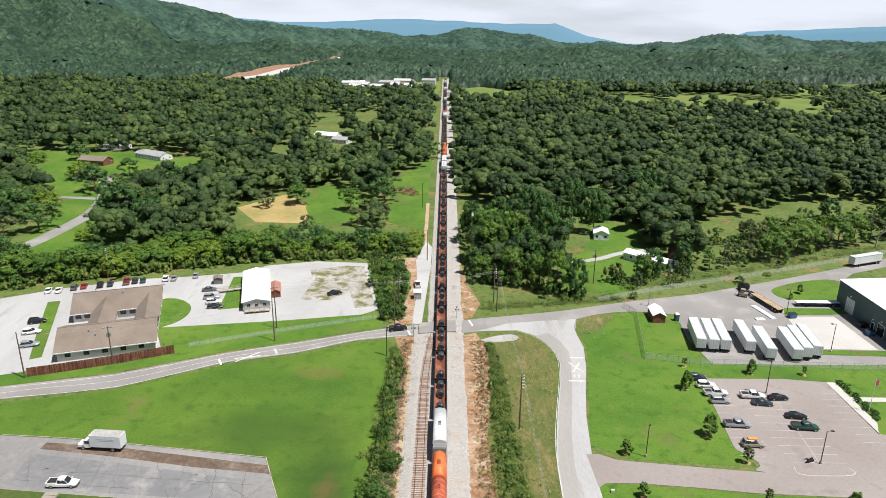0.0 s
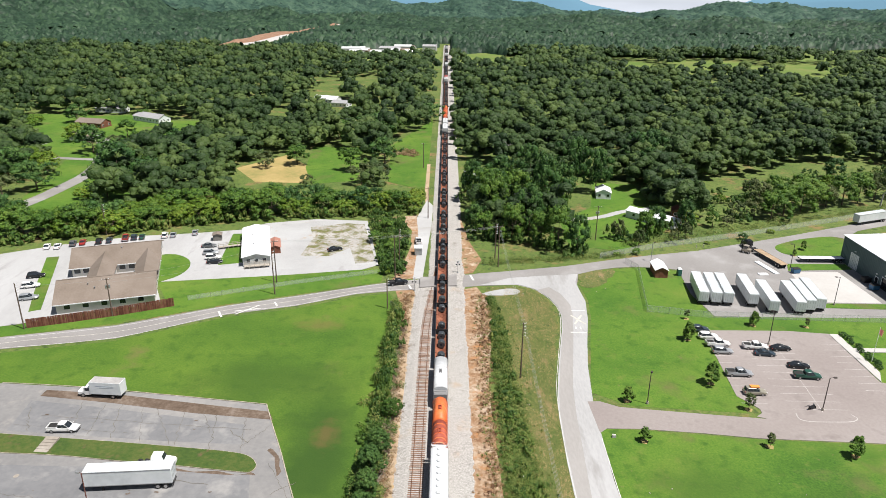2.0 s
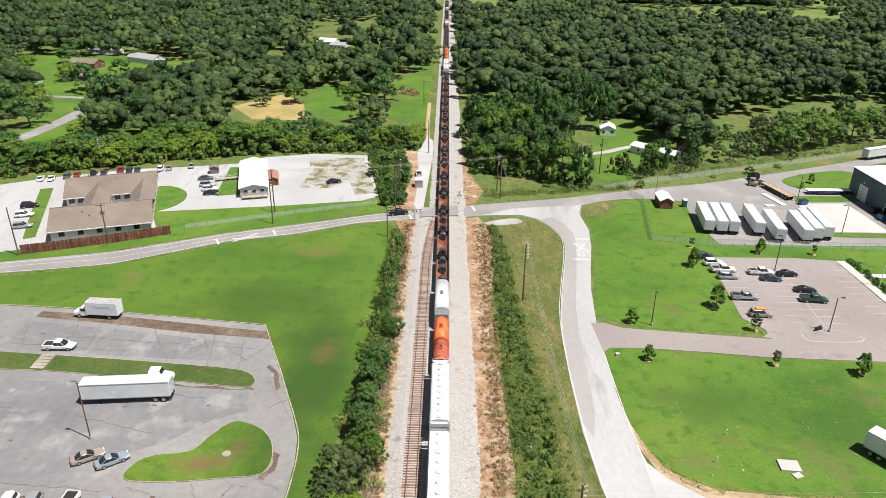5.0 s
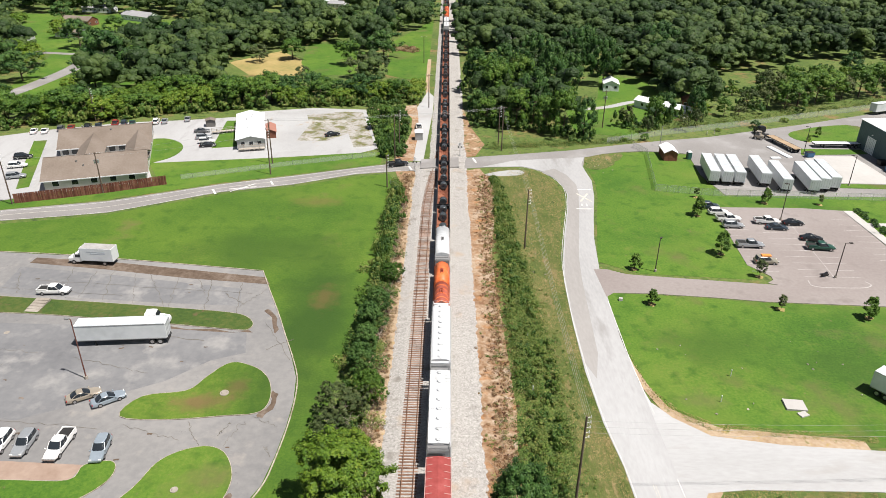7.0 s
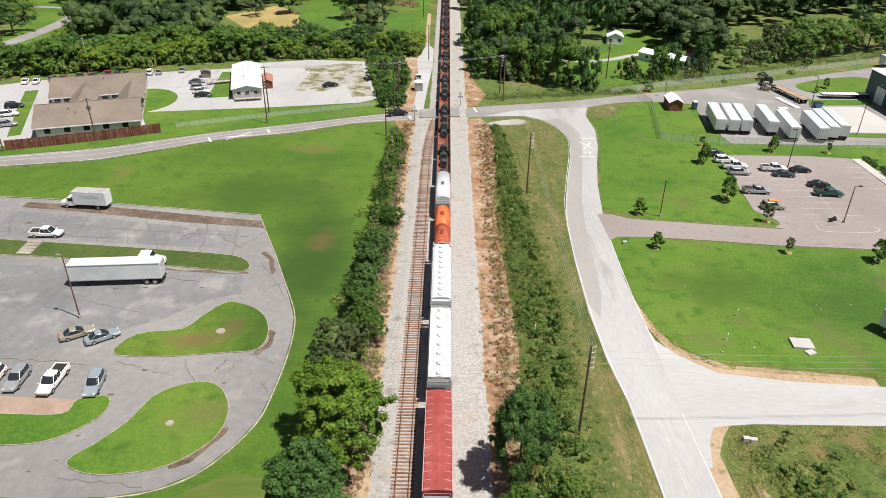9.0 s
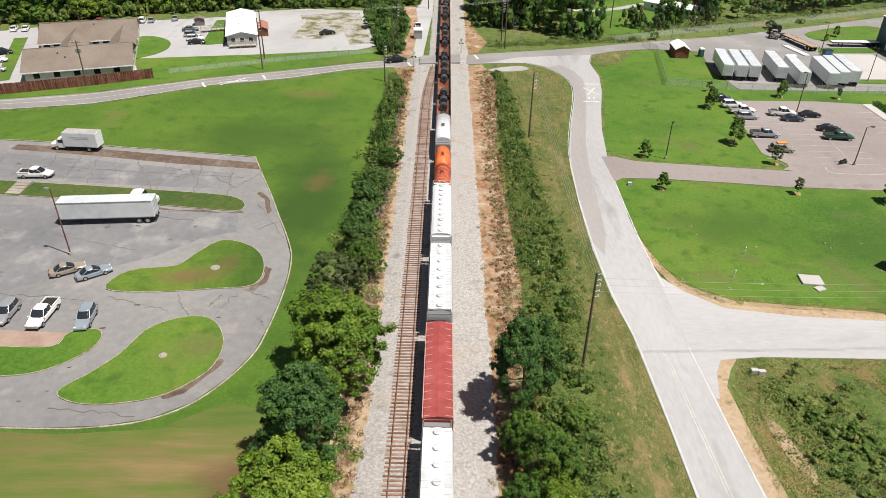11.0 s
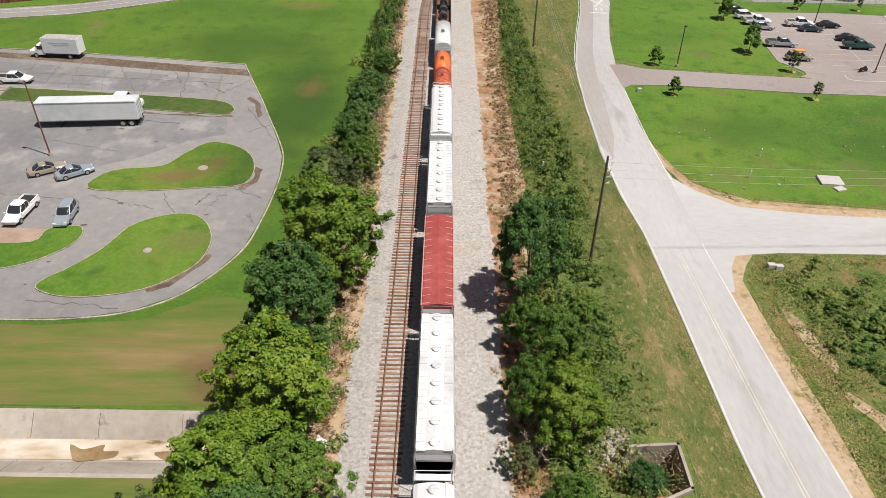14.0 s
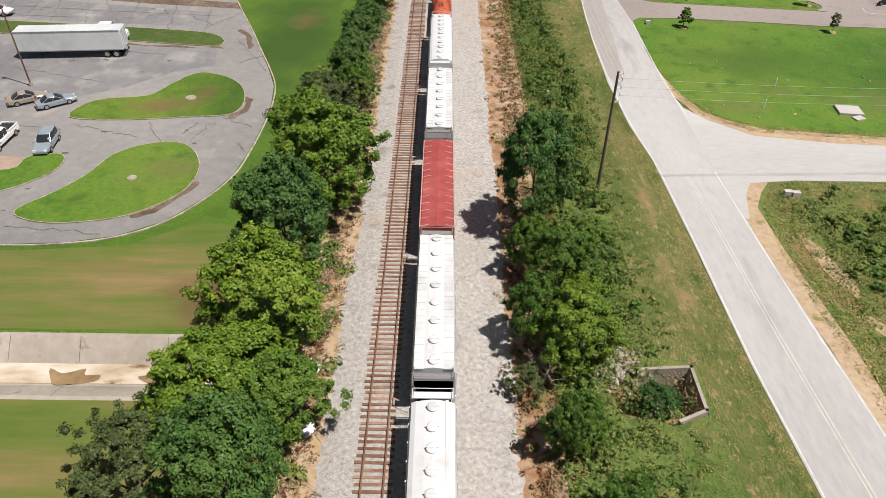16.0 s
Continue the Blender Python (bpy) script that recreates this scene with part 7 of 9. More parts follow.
# ---- vehicles ----
def wheel(root, x, y, r, w=0.22):
    bm = bmesh.new()
    rod(bm, (x - w / 2, y, r), (x + w / 2, y, r), r, seg=14)
    t = part("tyre", bm, TYRE, root)
    bm = bmesh.new()
    s = 1 if x > 0 else -1
    rod(bm, (x + s * w * 0.5, y, r), (x + s * (w * 0.5 + 0.015), y, r), r * 0.62, seg=12)
    part("rim", bm, CHROME, t)


def loft(bm, rows):
    """Closes boxes of equal corner count along y: each row is (y, half width, z low, z high, shoulder)."""
    prev = None
    for y, w, z0, z1, sh in rows:
        ring = [bm.verts.new(p) for p in ((-w, y, z0), (w, y, z0), (w, y, z0 + (z1 - z0) * 0.7), (w - sh, y, z1), (-w + sh, y, z1), (-w, y, z0 + (z1 - z0) * 0.7))]
        if prev:
            for k in range(6):
                bm.faces.new((prev[k], prev[(k + 1) % 6], ring[(k + 1) % 6], ring[k]))
        else:
            bm.faces.new(ring[::-1])
        prev = ring
    bm.faces.new(prev)
    bmesh.ops.recalc_face_normals(bm, faces=bm.faces)


CARS = {}


def car(kind, colour, x, y, turn, label):
    key = (kind, colour)
    m = pose(x, y, 0.07 if x < -62 or y > 190 else 0.085, 0, 0, turn)
    if key in CARS:
        ob = copy_thing(CARS[key], m)
        return tagged(ob, label)
    nm = {"pickup": "pickup_truck", "suv": "sport_utility_vehicle", "sedan": "sedan_car"}[kind]
    root = thing(nm, m, label, "car")
    CARS[key] = root
    mat = P[colour]
    ln, w = {"pickup": (5.8, 0.98), "suv": (4.75, 0.93), "sedan": (4.75, 0.90)}[kind]
    h = ln / 2
    belt = {"pickup": 1.12, "suv": 1.05, "sedan": 0.92}[kind]
    top = {"pickup": 1.85, "suv": 1.72, "sedan": 1.43}[kind]
    low = {"pickup": 0.45, "suv": 0.35, "sedan": 0.28}[kind]
    tail = {"pickup": [(-h, 0.95 * w, low + 0.1, belt - 0.02, 0.05), (-h + 0.1, 0.99 * w, low, belt, 0.05)], "suv": [(-h, 0.84 * w, low + 0.15, belt - 0.12, 0.1), (-h + 0.12, 0.95 * w, low + 0.02, belt, 0.1)], "sedan": [(-h, 0.72 * w, low + 0.22, belt - 0.24, 0.08), (-h + 0.1, 0.88 * w, low + 0.06, belt - 0.1, 0.1), (-h + 0.5, 0.97 * w, low, belt - 0.02, 0.1)]}[kind]
    bm = bmesh.new()
    loft(bm, tail + [(-h + 1.2, w, low, belt, 0.08), (0, w, low, belt + 0.01, 0.08), (h - 1.3, 0.99 * w, low, belt - 0.01, 0.1), (h - 0.65, 0.95 * w, low, belt - 0.1, 0.14), (h - 0.2, 0.87 * w, low + 0.04, belt - 0.22, 0.14), (h, 0.70 * w, low + 0.18, belt - 0.36, 0.1)])
    bevelled(bm, 0.05, 2)
    if kind == "pickup":
        body = part("body", bm, mat, root)
        bm = bmesh.new()
        box(bm, -w + 0.14, w - 0.14, -h + 0.14, -h + 1.9, belt - 0.02, belt + 0.012)
        part("cargo_bed", bm, TYRE, root, "dark open cargo bed")
        for s in (-1, 1):
            bm = bmesh.new()
            box(bm, s * (w - 0.07) - 0.06, s * (w - 0.07) + 0.06, -h + 0.08, -h + 2.0, belt - 0.02, belt + 0.16)
            part("bed_rail", bm, mat, root)
        bm = bmesh.new()
        box(bm, -w + 0.05, w - 0.05, -h + 0.02, -h + 0.12, belt - 0.02, belt + 0.14)
        part("tailgate", bm, mat, root)
        y0, y1, y2, y3 = -h + 2.0, -h + 2.2, h - 2.2, h - 1.35
    elif kind == "suv":
        body = part("body", bm, mat, root)
        y0, y1, y2, y3 = -h + 0.08, -h + 0.4, h - 2.2, h - 1.35
    else:
        body = part("body", bm, mat, root)
        y0, y1, y2, y3 = -h + 0.6, -h + 1.5, h - 2.35, h - 1.35
    levels = [(w - 0.07, y0, y3, belt - 0.04), (w - 0.13, y0 + (y1 - y0) * 0.5, y3 + (y2 - y3) * 0.5, belt + (top - belt) * 0.55), (w - 0.21, y1, y2, top - 0.07), (w - 0.26, y1 + 0.06, y2 - 0.06, top - 0.02), (w - 0.42, y1 + 0.22, y2 - 0.22, top)]
    for nm2, mt, rings in (("window_band", GLASS, levels[:3]), ("roof", mat, levels[2:])):
        bm = bmesh.new()
        prev = None
        for hx, ya, yb, z in rings:
            ring = []
            for k in range(20):
                c, s = math.cos(k * math.tau / 20), math.sin(k * math.tau / 20)
                ring.append(bm.verts.new((hx * math.copysign(abs(c) ** 0.42, c), (ya + yb) / 2 + (yb - ya) / 2 * math.copysign(abs(s) ** 0.42, s), z)))
            if prev:
                for k in range(20):
                    bm.faces.new((prev[k], prev[(k + 1) % 20], ring[(k + 1) % 20], ring[k])).smooth = True
            prev = ring
        bm.faces.new(prev)
        bmesh.ops.recalc_face_normals(bm, faces=bm.faces)
        part(nm2, bm, mt, root, "dark window glass" if mt is GLASS else "")
    for s in (-1, 1):
        for ya, yb in ((y0, y1), (y3, y2), ((y0 + y3) / 2, (y1 + y2) / 2)):
            bm = bmesh.new()
            yc = (y0 + y3) / 2
            rod(bm, (s * (w - 0.09), ya + (yc - ya) * 0.1, belt), (s * (w - 0.22), yb + (yc - yb) * 0.1, top - 0.05), 0.035, seg=5)
            part("pillar", bm, mat, root)
        bm = bmesh.new()
        box(bm, s * (w - 0.32) - 0.17, s * (w - 0.32) + 0.17, h - 0.1, h + 0.012, belt - 0.42, belt - 0.26)
        part("headlight", bm, LAMP_CLEAR, root)
        bm = bmesh.new()
        box(bm, s * (w - 0.2) - 0.12, s * (w - 0.2) + 0.12, -h - 0.012, -h + 0.1, belt - 0.3, belt - 0.1)
        part("taillight", bm, LAMP_RED, root)
        bm = bmesh.new()
        box(bm, s * (w + 0.07) - 0.08, s * (w + 0.07) + 0.08, y3 - 0.15, y3 - 0.02, belt, belt + 0.14)
        part("mirror", bm, mat, root)
    for yb, nm2 in ((h - 0.02, "bumper"), (-h - 0.06, "bumper")):
        bm = bmesh.new()
        box(bm, -w + 0.14, w - 0.14, yb, yb + 0.1, low + 0.05, low + 0.28)
        part(nm2, bm, mat if kind != "pickup" else CHROME, root)
    r = 0.38 if kind == "pickup" else 0.34
    for yy in (-h + 1.05, h - 0.98):
        for s in (-1, 1):
            wheel(root, s * (w - 0.10), yy, r)
    return root


for args in (
    ("pickup", "white", -73.0, 112.2, -88, "white pickup truck parked on cracked asphalt"), ("sedan", "beige", -53.2, 81.8, -57, "beige sedan parked beside a lamp post"), ("sedan", "blue", -49.2, 81.1, -53, "pale blue sedan parked on old asphalt"),
    ("suv", "silver", -56.3, 71.4, 182, "silver station wagon parked facing the brown strip"), ("pickup", "white", -51.4, 71.2, 179, "white pickup truck parked facing the brown strip"), ("suv", "blue", -45.6, 70.6, 187, "silver-blue wagon parked at the grass plot"), ("suv", "white", -59.6, 71.4, 182, "white car parked beside the wagon"),
    ("pickup", "black", -12.9, 184.3, -72, "black pickup truck waiting at the level crossing"), ("sedan", "black", -35.4, 211.3, -60, "black sedan parked alone on white gravel"),
    ("suv", "black", -119.6, 186.4, -72, "black car in the office car park"), ("suv", "white", -117.2, 179.2, -72, "white minivan in the office car park"), ("suv", "silver", -113.2, 171.2, -72, "silver wagon in the office car park"),
    ("sedan", "white", -129.4, 210.6, 18, "white sedan parked under the tree line"), ("sedan", "white", -126.2, 211.0, 18, "white sedan parked under the tree line"), ("suv", "grey", -122.4, 213.6, 18, "grey wagon parked under the tree line"), ("sedan", "red", -119.9, 215.0, 18, "red car parked under the tree line"), ("suv", "black", -114.9, 216.0, 18, "black car parked under the tree line"), ("sedan", "navy", -112.1, 217.2, 18, "dark car parked under the tree line"), ("pickup", "red", -107.5, 219.4, 18, "dark red pickup parked under the tree line"), ("suv", "navy", -105.0, 220.2, 18, "dark wagon parked under the tree line"), ("sedan", "green", -102.6, 220.9, 18, "dark green car parked under the tree line"), ("suv", "white", -95.4, 222.6, 14, "white car parked beside the lot"), ("sedan", "silver", -92.8, 223.2, 14, "silver car parked beside the lot"), ("sedan", "silver", -86.2, 226.0, 14, "silver car parked beside the lot"),
    ("sedan", "grey", -77.2, 213.0, -78, "dark grey sedan parked by the white building"), ("suv", "silver", -74.6, 206.6, -78, "silver car parked by the white building"), ("suv", "white", -72.6, 202.6, -78, "white car parked by the white building"), ("sedan", "black", -71.0, 199.0, -78, "black car parked by the white building"),
    ("suv", "navy", 65.4, 157.2, -90, "dark blue car parked beside a young tree"), ("suv", "white", 66.4, 153.4, -90, "white wagon parked at the lawn's edge"), ("pickup", "white", 67.4, 149.6, -90, "white pickup truck parked at the lawn's edge"), ("suv", "silver", 67.2, 146.0, -92, "silver wagon parked at the lawn's edge"), ("pickup", "silver", 67.2, 135.8, -93, "silver pickup truck parked behind a young tree"), ("suv", "tan", 67.6, 128.2, -92, "olive wagon with an orange roof load"),
    ("pickup", "white", 76.0, 148.4, -94, "white pickup truck in the car park"), ("sedan", "navy", 77.0, 145.2, -96, "dark blue sedan in the car park"), ("sedan", "black", 81.9, 147.8, -88, "black sedan in the car park"), ("sedan", "black", 82.4, 139.6, -96, "black sedan in the car park"), ("pickup", "green", 82.2, 135.0, -96, "dark green pickup truck in the car park"),
):
    car(*args)
bm = bmesh.new()
box(bm, -0.45, 0.45, -0.9, 1.0, 0, 0.24)
bevelled(bm, 0.08, 2)
ob = finish("kayak_load", bm, paint("orange_plastic", (0.75, 0.26, 0.06), 0.5))
ob.matrix_world = pose(67.3, 128.2, 1.81, 0, 0, -92)
tagged(ob, "orange plastic load on the wagon's roof", "roof load")


def semi_trailer(x, y, turn, label, length=14.6, z=0.07, first={}):
    """A box trailer whose doors are at its -y end."""
    m = pose(x, y, z, 0, 0, turn)
    if length in first:
        return tagged(copy_thing(first[length], m), label)
    root = thing("semi_trailer", m, label, "trailer", "parked trailers")
    first[length] = root
    h = length / 2
    bm = bmesh.new()
    box(bm, -1.29, 1.29, -h, h, 1.15, 4.02)
    bevelled(bm, 0.04)
    box_ob = part("box", bm, TRAILER_WHITE, root)
    bm = bmesh.new()
    box(bm, -1.24, 1.24, -h + 0.06, h - 0.06, 4.02, 4.05)
    part("roof_panel", bm, TRAILER_ROOF, root, "pale grey roof sheet")
    for k in range(int(length / 1.22)):
        yy = -h + 0.6 + k * 1.22
        bm = bmesh.new()
        box(bm, -1.26, 1.26, yy - 0.03, yy + 0.03, 4.05, 4.07)
        part("roof_bow", bm, TRAILER_ROOF, root)
    for s in (-1, 1):
        for zz, hh in ((1.12, 0.14), (3.9, 0.13)):
            bm = bmesh.new()
            box(bm, s * 1.31 - 0.02, s * 1.31 + 0.02, -h, h, zz, zz + hh)
            part("side_rail", bm, STEEL_GREY, root)
        bm = bmesh.new()
        box(bm, s * 0.64 - 0.6, s * 0.64 + 0.6, -h - 0.05, -h, 1.25, 3.9)
        door = part("door", bm, TRAILER_WHITE, root)
        for dx in (-0.25, 0.3):
            bm = bmesh.new()
            rod(bm, (s * 0.64 + dx, -h - 0.08, 1.3), (s * 0.64 + dx, -h - 0.08, 3.85), 0.025, seg=6)
            part("lock_rod", bm, STEEL_GREY, door)
        for yy in (-h + 1.2, -h + 2.5):
            for dx in (-0.14, 0.16):
                wheel(root, s * (1.0 + dx), yy, 0.5, 0.26)
        bm = bmesh.new()
        box(bm, s * 0.95 - 0.08, s * 0.95 + 0.08, h - 3.0, h - 2.8, 0.05, 1.15)
        box(bm, s * 0.95 - 0.16, s * 0.95 + 0.16, h - 3.1, h - 2.7, 0.0, 0.06)
        part("landing_leg", bm, BLACK_STEEL, root)
    bm = bmesh.new()
    box(bm, -1.2, 1.2, -h - 0.04, -h + 0.06, 0.5, 0.62)
    box(bm, -0.8, -0.7, -h - 0.04, -h + 0.06, 0.6, 1.15)
    box(bm, 0.7, 0.8, -h - 0.04, -h + 0.06, 0.6, 1.15)
    part("rear_guard", bm, BLACK_STEEL, root)
    bm = bmesh.new()
    box(bm, -0.6, 0.6, -h + 0.4, -h + 3.4, 0.85, 1.15)
    box(bm, -0.5, 0.5, -h + 3.4, h - 0.6, 1.0, 1.15)
    part("frame", bm, BLACK_STEEL, root)
    return root


semi_trailer(-53.2, 96.75, 95.2, "long white box trailer parked on the old car park")
for x, y, tr in ((72.9, 179.9, -9), (76.3, 179.4, -9), (79.5, 179.2, -9), (85.9, 178.6, -8), (89.7, 174.4, -8), (96.6, 174.0, -8), (99.8, 175.2, -8), (103.0, 176.2, -8)):
    semi_trailer(x, y, tr, "white box trailer parked in a row on the yard")
semi_trailer(159.5, 246.8, 112, "white box trailer parked beside the yard road")
semi_trailer(71.2, 80.4, 214, "white box trailer parked on the lawn's far side")


def tractor(x, y, turn, colour, label, z=0.2):
    root = thing("truck_tractor", pose(x, y, z, 0, 0, turn), label, "truck")
    bm = bmesh.new()
    loft(bm, [(-0.9, 1.12, 0.9, 2.75, 0.3), (0.2, 1.12, 0.9, 2.85, 0.35), (0.9, 1.10, 0.9, 2.75, 0.35), (1.3, 1.05, 0.9, 1.95, 0.25), (2.9, 0.85, 0.8, 1.65, 0.25), (3.05, 0.7, 0.8, 1.4, 0.2)])
    part("cab", bm, P[colour], root)
    bm = bmesh.new()
    a = [bm.verts.new(p) for p in ((-0.85, 1.28, 2.02), (0.85, 1.28, 2.02), (0.7, 0.94, 2.68), (-0.7, 0.94, 2.68))]
    bm.faces.new(a)
    b = [bm.verts.new((v.co.x, v.co.y + 0.05, v.co.z + 0.03)) for v in a]
    bm.faces.new(b)
    for k in range(4):
        bm.faces.new((a[k], a[(k + 1) % 4], b[(k + 1) % 4], b[k]))
    part("windscreen", bm, GLASS, root)
    bm = bmesh.new()
    box(bm, -0.45, 0.45, -4.2, 2.8, 0.7, 0.95)
    part("frame", bm, BLACK_STEEL, root)
    for s in (-1, 1):
        wheel(root, s * 1.0, 2.2, 0.5, 0.28)
        for yy in (-2.4, -3.6):
            wheel(root, s * 0.95, yy, 0.5, 0.5)
    return root


tractor(-50.3, 101.6, -86, "white", "white truck tractor parked behind the trailer")
tractor(102.4, 218.0, 10, "black", "dark truck tractor hitched to a flatbed")


def box_truck(x, y, turn):
    root = thing("box_truck", pose(x, y, 0.07, 0, 0, turn), "white box truck with a faded side panel", "truck")
    bm = bmesh.new()
    box(bm, -1.22, 1.22, -4.8, 1.9, 1.0, 3.75)
    bevelled(bm, 0.04)
    part("box", bm, TRAILER_WHITE, root)
    bm = bmesh.new()
    box(bm, -1.15, 1.15, -4.7, 1.8, 3.75, 3.79)
    part("roof_panel", bm, paint("weathered_roof", (0.36, 0.35, 0.34), 0.7, 0, 0.3), root, "weathered grey roof panel")
    for s in (-1, 1):
        for k, zz in enumerate((2.9, 2.55)):
            bm = bmesh.new()
            box(bm, s * 1.23 - 0.012, s * 1.23 + 0.012, -3.4, 0.4 - k * 0.7, zz, zz + 0.16)
            part("faded_bar", bm, paint("faded_blue_grey", (0.42, 0.46, 0.50)), root)
    bm = bmesh.new()
    loft(bm, [(1.95, 1.05, 0.6, 2.5, 0.2), (3.1, 1.05, 0.6, 2.45, 0.25), (3.65, 1.0, 0.6, 1.6, 0.2), (4.7, 0.95, 0.6, 1.4, 0.2), (4.85, 0.85, 0.6, 1.2, 0.15)])
    part("cab", bm, P["white"], root)
    bm = bmesh.new()
    a = [bm.verts.new(p) for p in ((-0.8, 3.68, 1.62), (0.8, 3.68, 1.62), (0.75, 3.16, 2.36), (-0.75, 3.16, 2.36))]
    b = [bm.verts.new((v.co.x, v.co.y + 0.04, v.co.z + 0.04)) for v in a]
    bm.faces.new(b)
    bm.faces.new(a[::-1])
    for k in range(4):
        bm.faces.new((a[k], a[(k + 1) % 4], b[(k + 1) % 4], b[k]))
    part("windscreen", bm, GLASS, root)
    for s in (-1, 1):
        bm = bmesh.new()
        box(bm, s * 1.05 - 0.02, s * 1.05 + 0.02, 2.1, 3.1, 1.6, 2.25)
        part("side_window", bm, GLASS, root)
        wheel(root, s * 0.95, 3.6, 0.45, 0.28)
        wheel(root, s * 0.95, -2.9, 0.45, 0.5)
    bm = bmesh.new()
    box(bm, -0.5, 0.5, -4.6, 4.2, 0.6, 1.0)
    part("frame", bm, BLACK_STEEL, root)


box_truck(-71.2, 124.6, 86)


def flatbed(x, y, turn, mat, label, length=14.0):
    root = thing("flatbed_trailer", pose(x, y, 0.07, 0, 0, turn), label, "trailer")
    h = length / 2
    for k in range(14):
        bm = bmesh.new()
        yy = -h + k * length / 14
        box(bm, -1.25, 1.25, yy + 0.02, yy + length / 14 - 0.02, 1.25, 1.38)
        part("deck_board", bm, mat, root)
    bm = bmesh.new()
    for s in (-1, 1):
        box(bm, s * 1.3 - 0.05, s * 1.3 + 0.05, -h, h, 1.15, 1.4)
        box(bm, s * 0.5 - 0.08, s * 0.5 + 0.08, -h, h, 0.85, 1.25)
        box(bm, s * 0.9 - 0.08, s * 0.9 + 0.08, h - 3, h - 2.8, 0, 1.2)
    part("frame", bm, BLACK_STEEL, root)
    for s in (-1, 1):
        for yy in (-h + 1.2, -h + 2.5):
            wheel(root, s * 1.0, yy, 0.48, 0.4)


DECK_WOOD = material("deck_wood", [(0.3, (0.26, 0.18, 0.11)), (0.7, (0.42, 0.32, 0.22))], 1.5, 0.9, big=0.4)
flatbed(104.9, 206.6, 12, DECK_WOOD, "flatbed trailer with a worn wooden deck")
flatbed(121.0, 206.4, 90, ROOF_WHITE, "empty flatbed trailer with a pale deck")
for x, y, tr, w, l in ((101.2, 200.4, 12, 0.8, 5.2), (97.8, 195.0, 95, 0.75, 1.4)):
    bm = bmesh.new()
    box(bm, -w, w, -l, l, 0, 0.28)
    bevelled(bm, 0.02)
    ob = finish("panel_stack", bm, ROOF_WHITE)
    ob.matrix_world = pose(x, y, 0.066, 0, 0, tr)
    tagged(ob, "stack of flat white panels on the yard", "panel stack")


def forklift(x, y, turn):
    root = thing("forklift", pose(x, y, 0.07, 0, 0, turn), "cream forklift standing on the yard", "forklift")
    bm = bmesh.new()
    box(bm, -0.9, 0.9, -1.6, 1.0, 0.5, 1.4)
    bevelled(bm, 0.08)
    part("body", bm, P["beige"], root)
    bm = bmesh.new()
    box(bm, -0.8, 0.8, -0.8, 0.7, 2.5, 2.6)
    for sx in (-0.75, 0.75):
        for sy in (-0.75, 0.65):
            rod(bm, (sx, sy, 1.4), (sx, sy, 2.5), 0.05, seg=5)
    part("overhead_guard", bm, P["beige"], root)
    bm = bmesh.new()
    for sx in (-0.5, 0.5):
        box(bm, sx - 0.08, sx + 0.08, 1.1, 1.3, 0.2, 2.9)
        box(bm, sx - 0.08, sx + 0.08, 1.3, 2.4, 0.2, 0.27)
    part("mast", bm, BLACK_STEEL, root)
    for s in (-1, 1):
        for yy in (-1.1, 0.6):
            wheel(root, s * 0.85, yy, 0.45, 0.35)


forklift(99.9, 213.6, 60)


def motorcycle(x, y, turn):
    root = thing("motorcycle", pose(x, y, 0.085, 0, 0, turn), "dark motorcycle parked beside a lamp post", "motorcycle")
    for yy in (-0.7, 0.7):
        bm = bmesh.new()
        rod(bm, (-0.07, yy, 0.32), (0.07, yy, 0.32), 0.32, seg=14)
        part("wheel", bm, TYRE, root)
    bm = bmesh.new()
    loft(bm, [(-0.8, 0.14, 0.55, 0.85, 0.05), (-0.2, 0.2, 0.35, 0.85, 0.06), (0.35, 0.22, 0.35, 1.05, 0.08), (0.6, 0.1, 0.5, 0.95, 0.04)])
    part("body", bm, P["black"], root)
    bm = bmesh.new()
    rod(bm, (-0.42, 0.45, 1.1), (0.42, 0.45, 1.1), 0.03, seg=6)
    rod(bm, (0, 0.72, 0.32), (0, 0.45, 1.1), 0.05, seg=6)
    part("handlebar", bm, CHROME, root)


motorcycle(77.2, 122.6, -70)


# ---- buildings ----
def gable_roof(bm, u0, u1, v0, v1, z0, zr, over=0.6, thick=0.18, hip=0.0):
    """A roof whose ridge runs along u, with thickness."""
    vm = (v0 + v1) / 2
    for a, b in ((v0 - over, vm), (v1 + over, vm)):
        za = z0 - over * (zr - z0) / (vm - v0)
        p = [(u0 - over, a, za), (u1 + over, a, za), (u1 + over - hip, b, zr), (u0 - over + hip, b, zr)]
        top = [bm.verts.new(q) for q in p]
        low = [bm.verts.new((x, y, z - thick)) for x, y, z in p]
        bm.faces.new(top)
        bm.faces.new(low[::-1])
        for k in range(4):
            bm.faces.new((low[k], low[(k + 1) % 4], top[(k + 1) % 4], top[k]))
    if hip:
        for s, u in ((1, u0 - over), (-1, u1 + over)):
            za = z0 - over * (zr - z0) / (vm - v0)
            bm.faces.new([bm.verts.new(q) for q in ((u, v0 - over, za), (u + s * hip, vm, zr), (u, v1 + over, za))])
    bmesh.ops.recalc_face_normals(bm, faces=bm.faces)


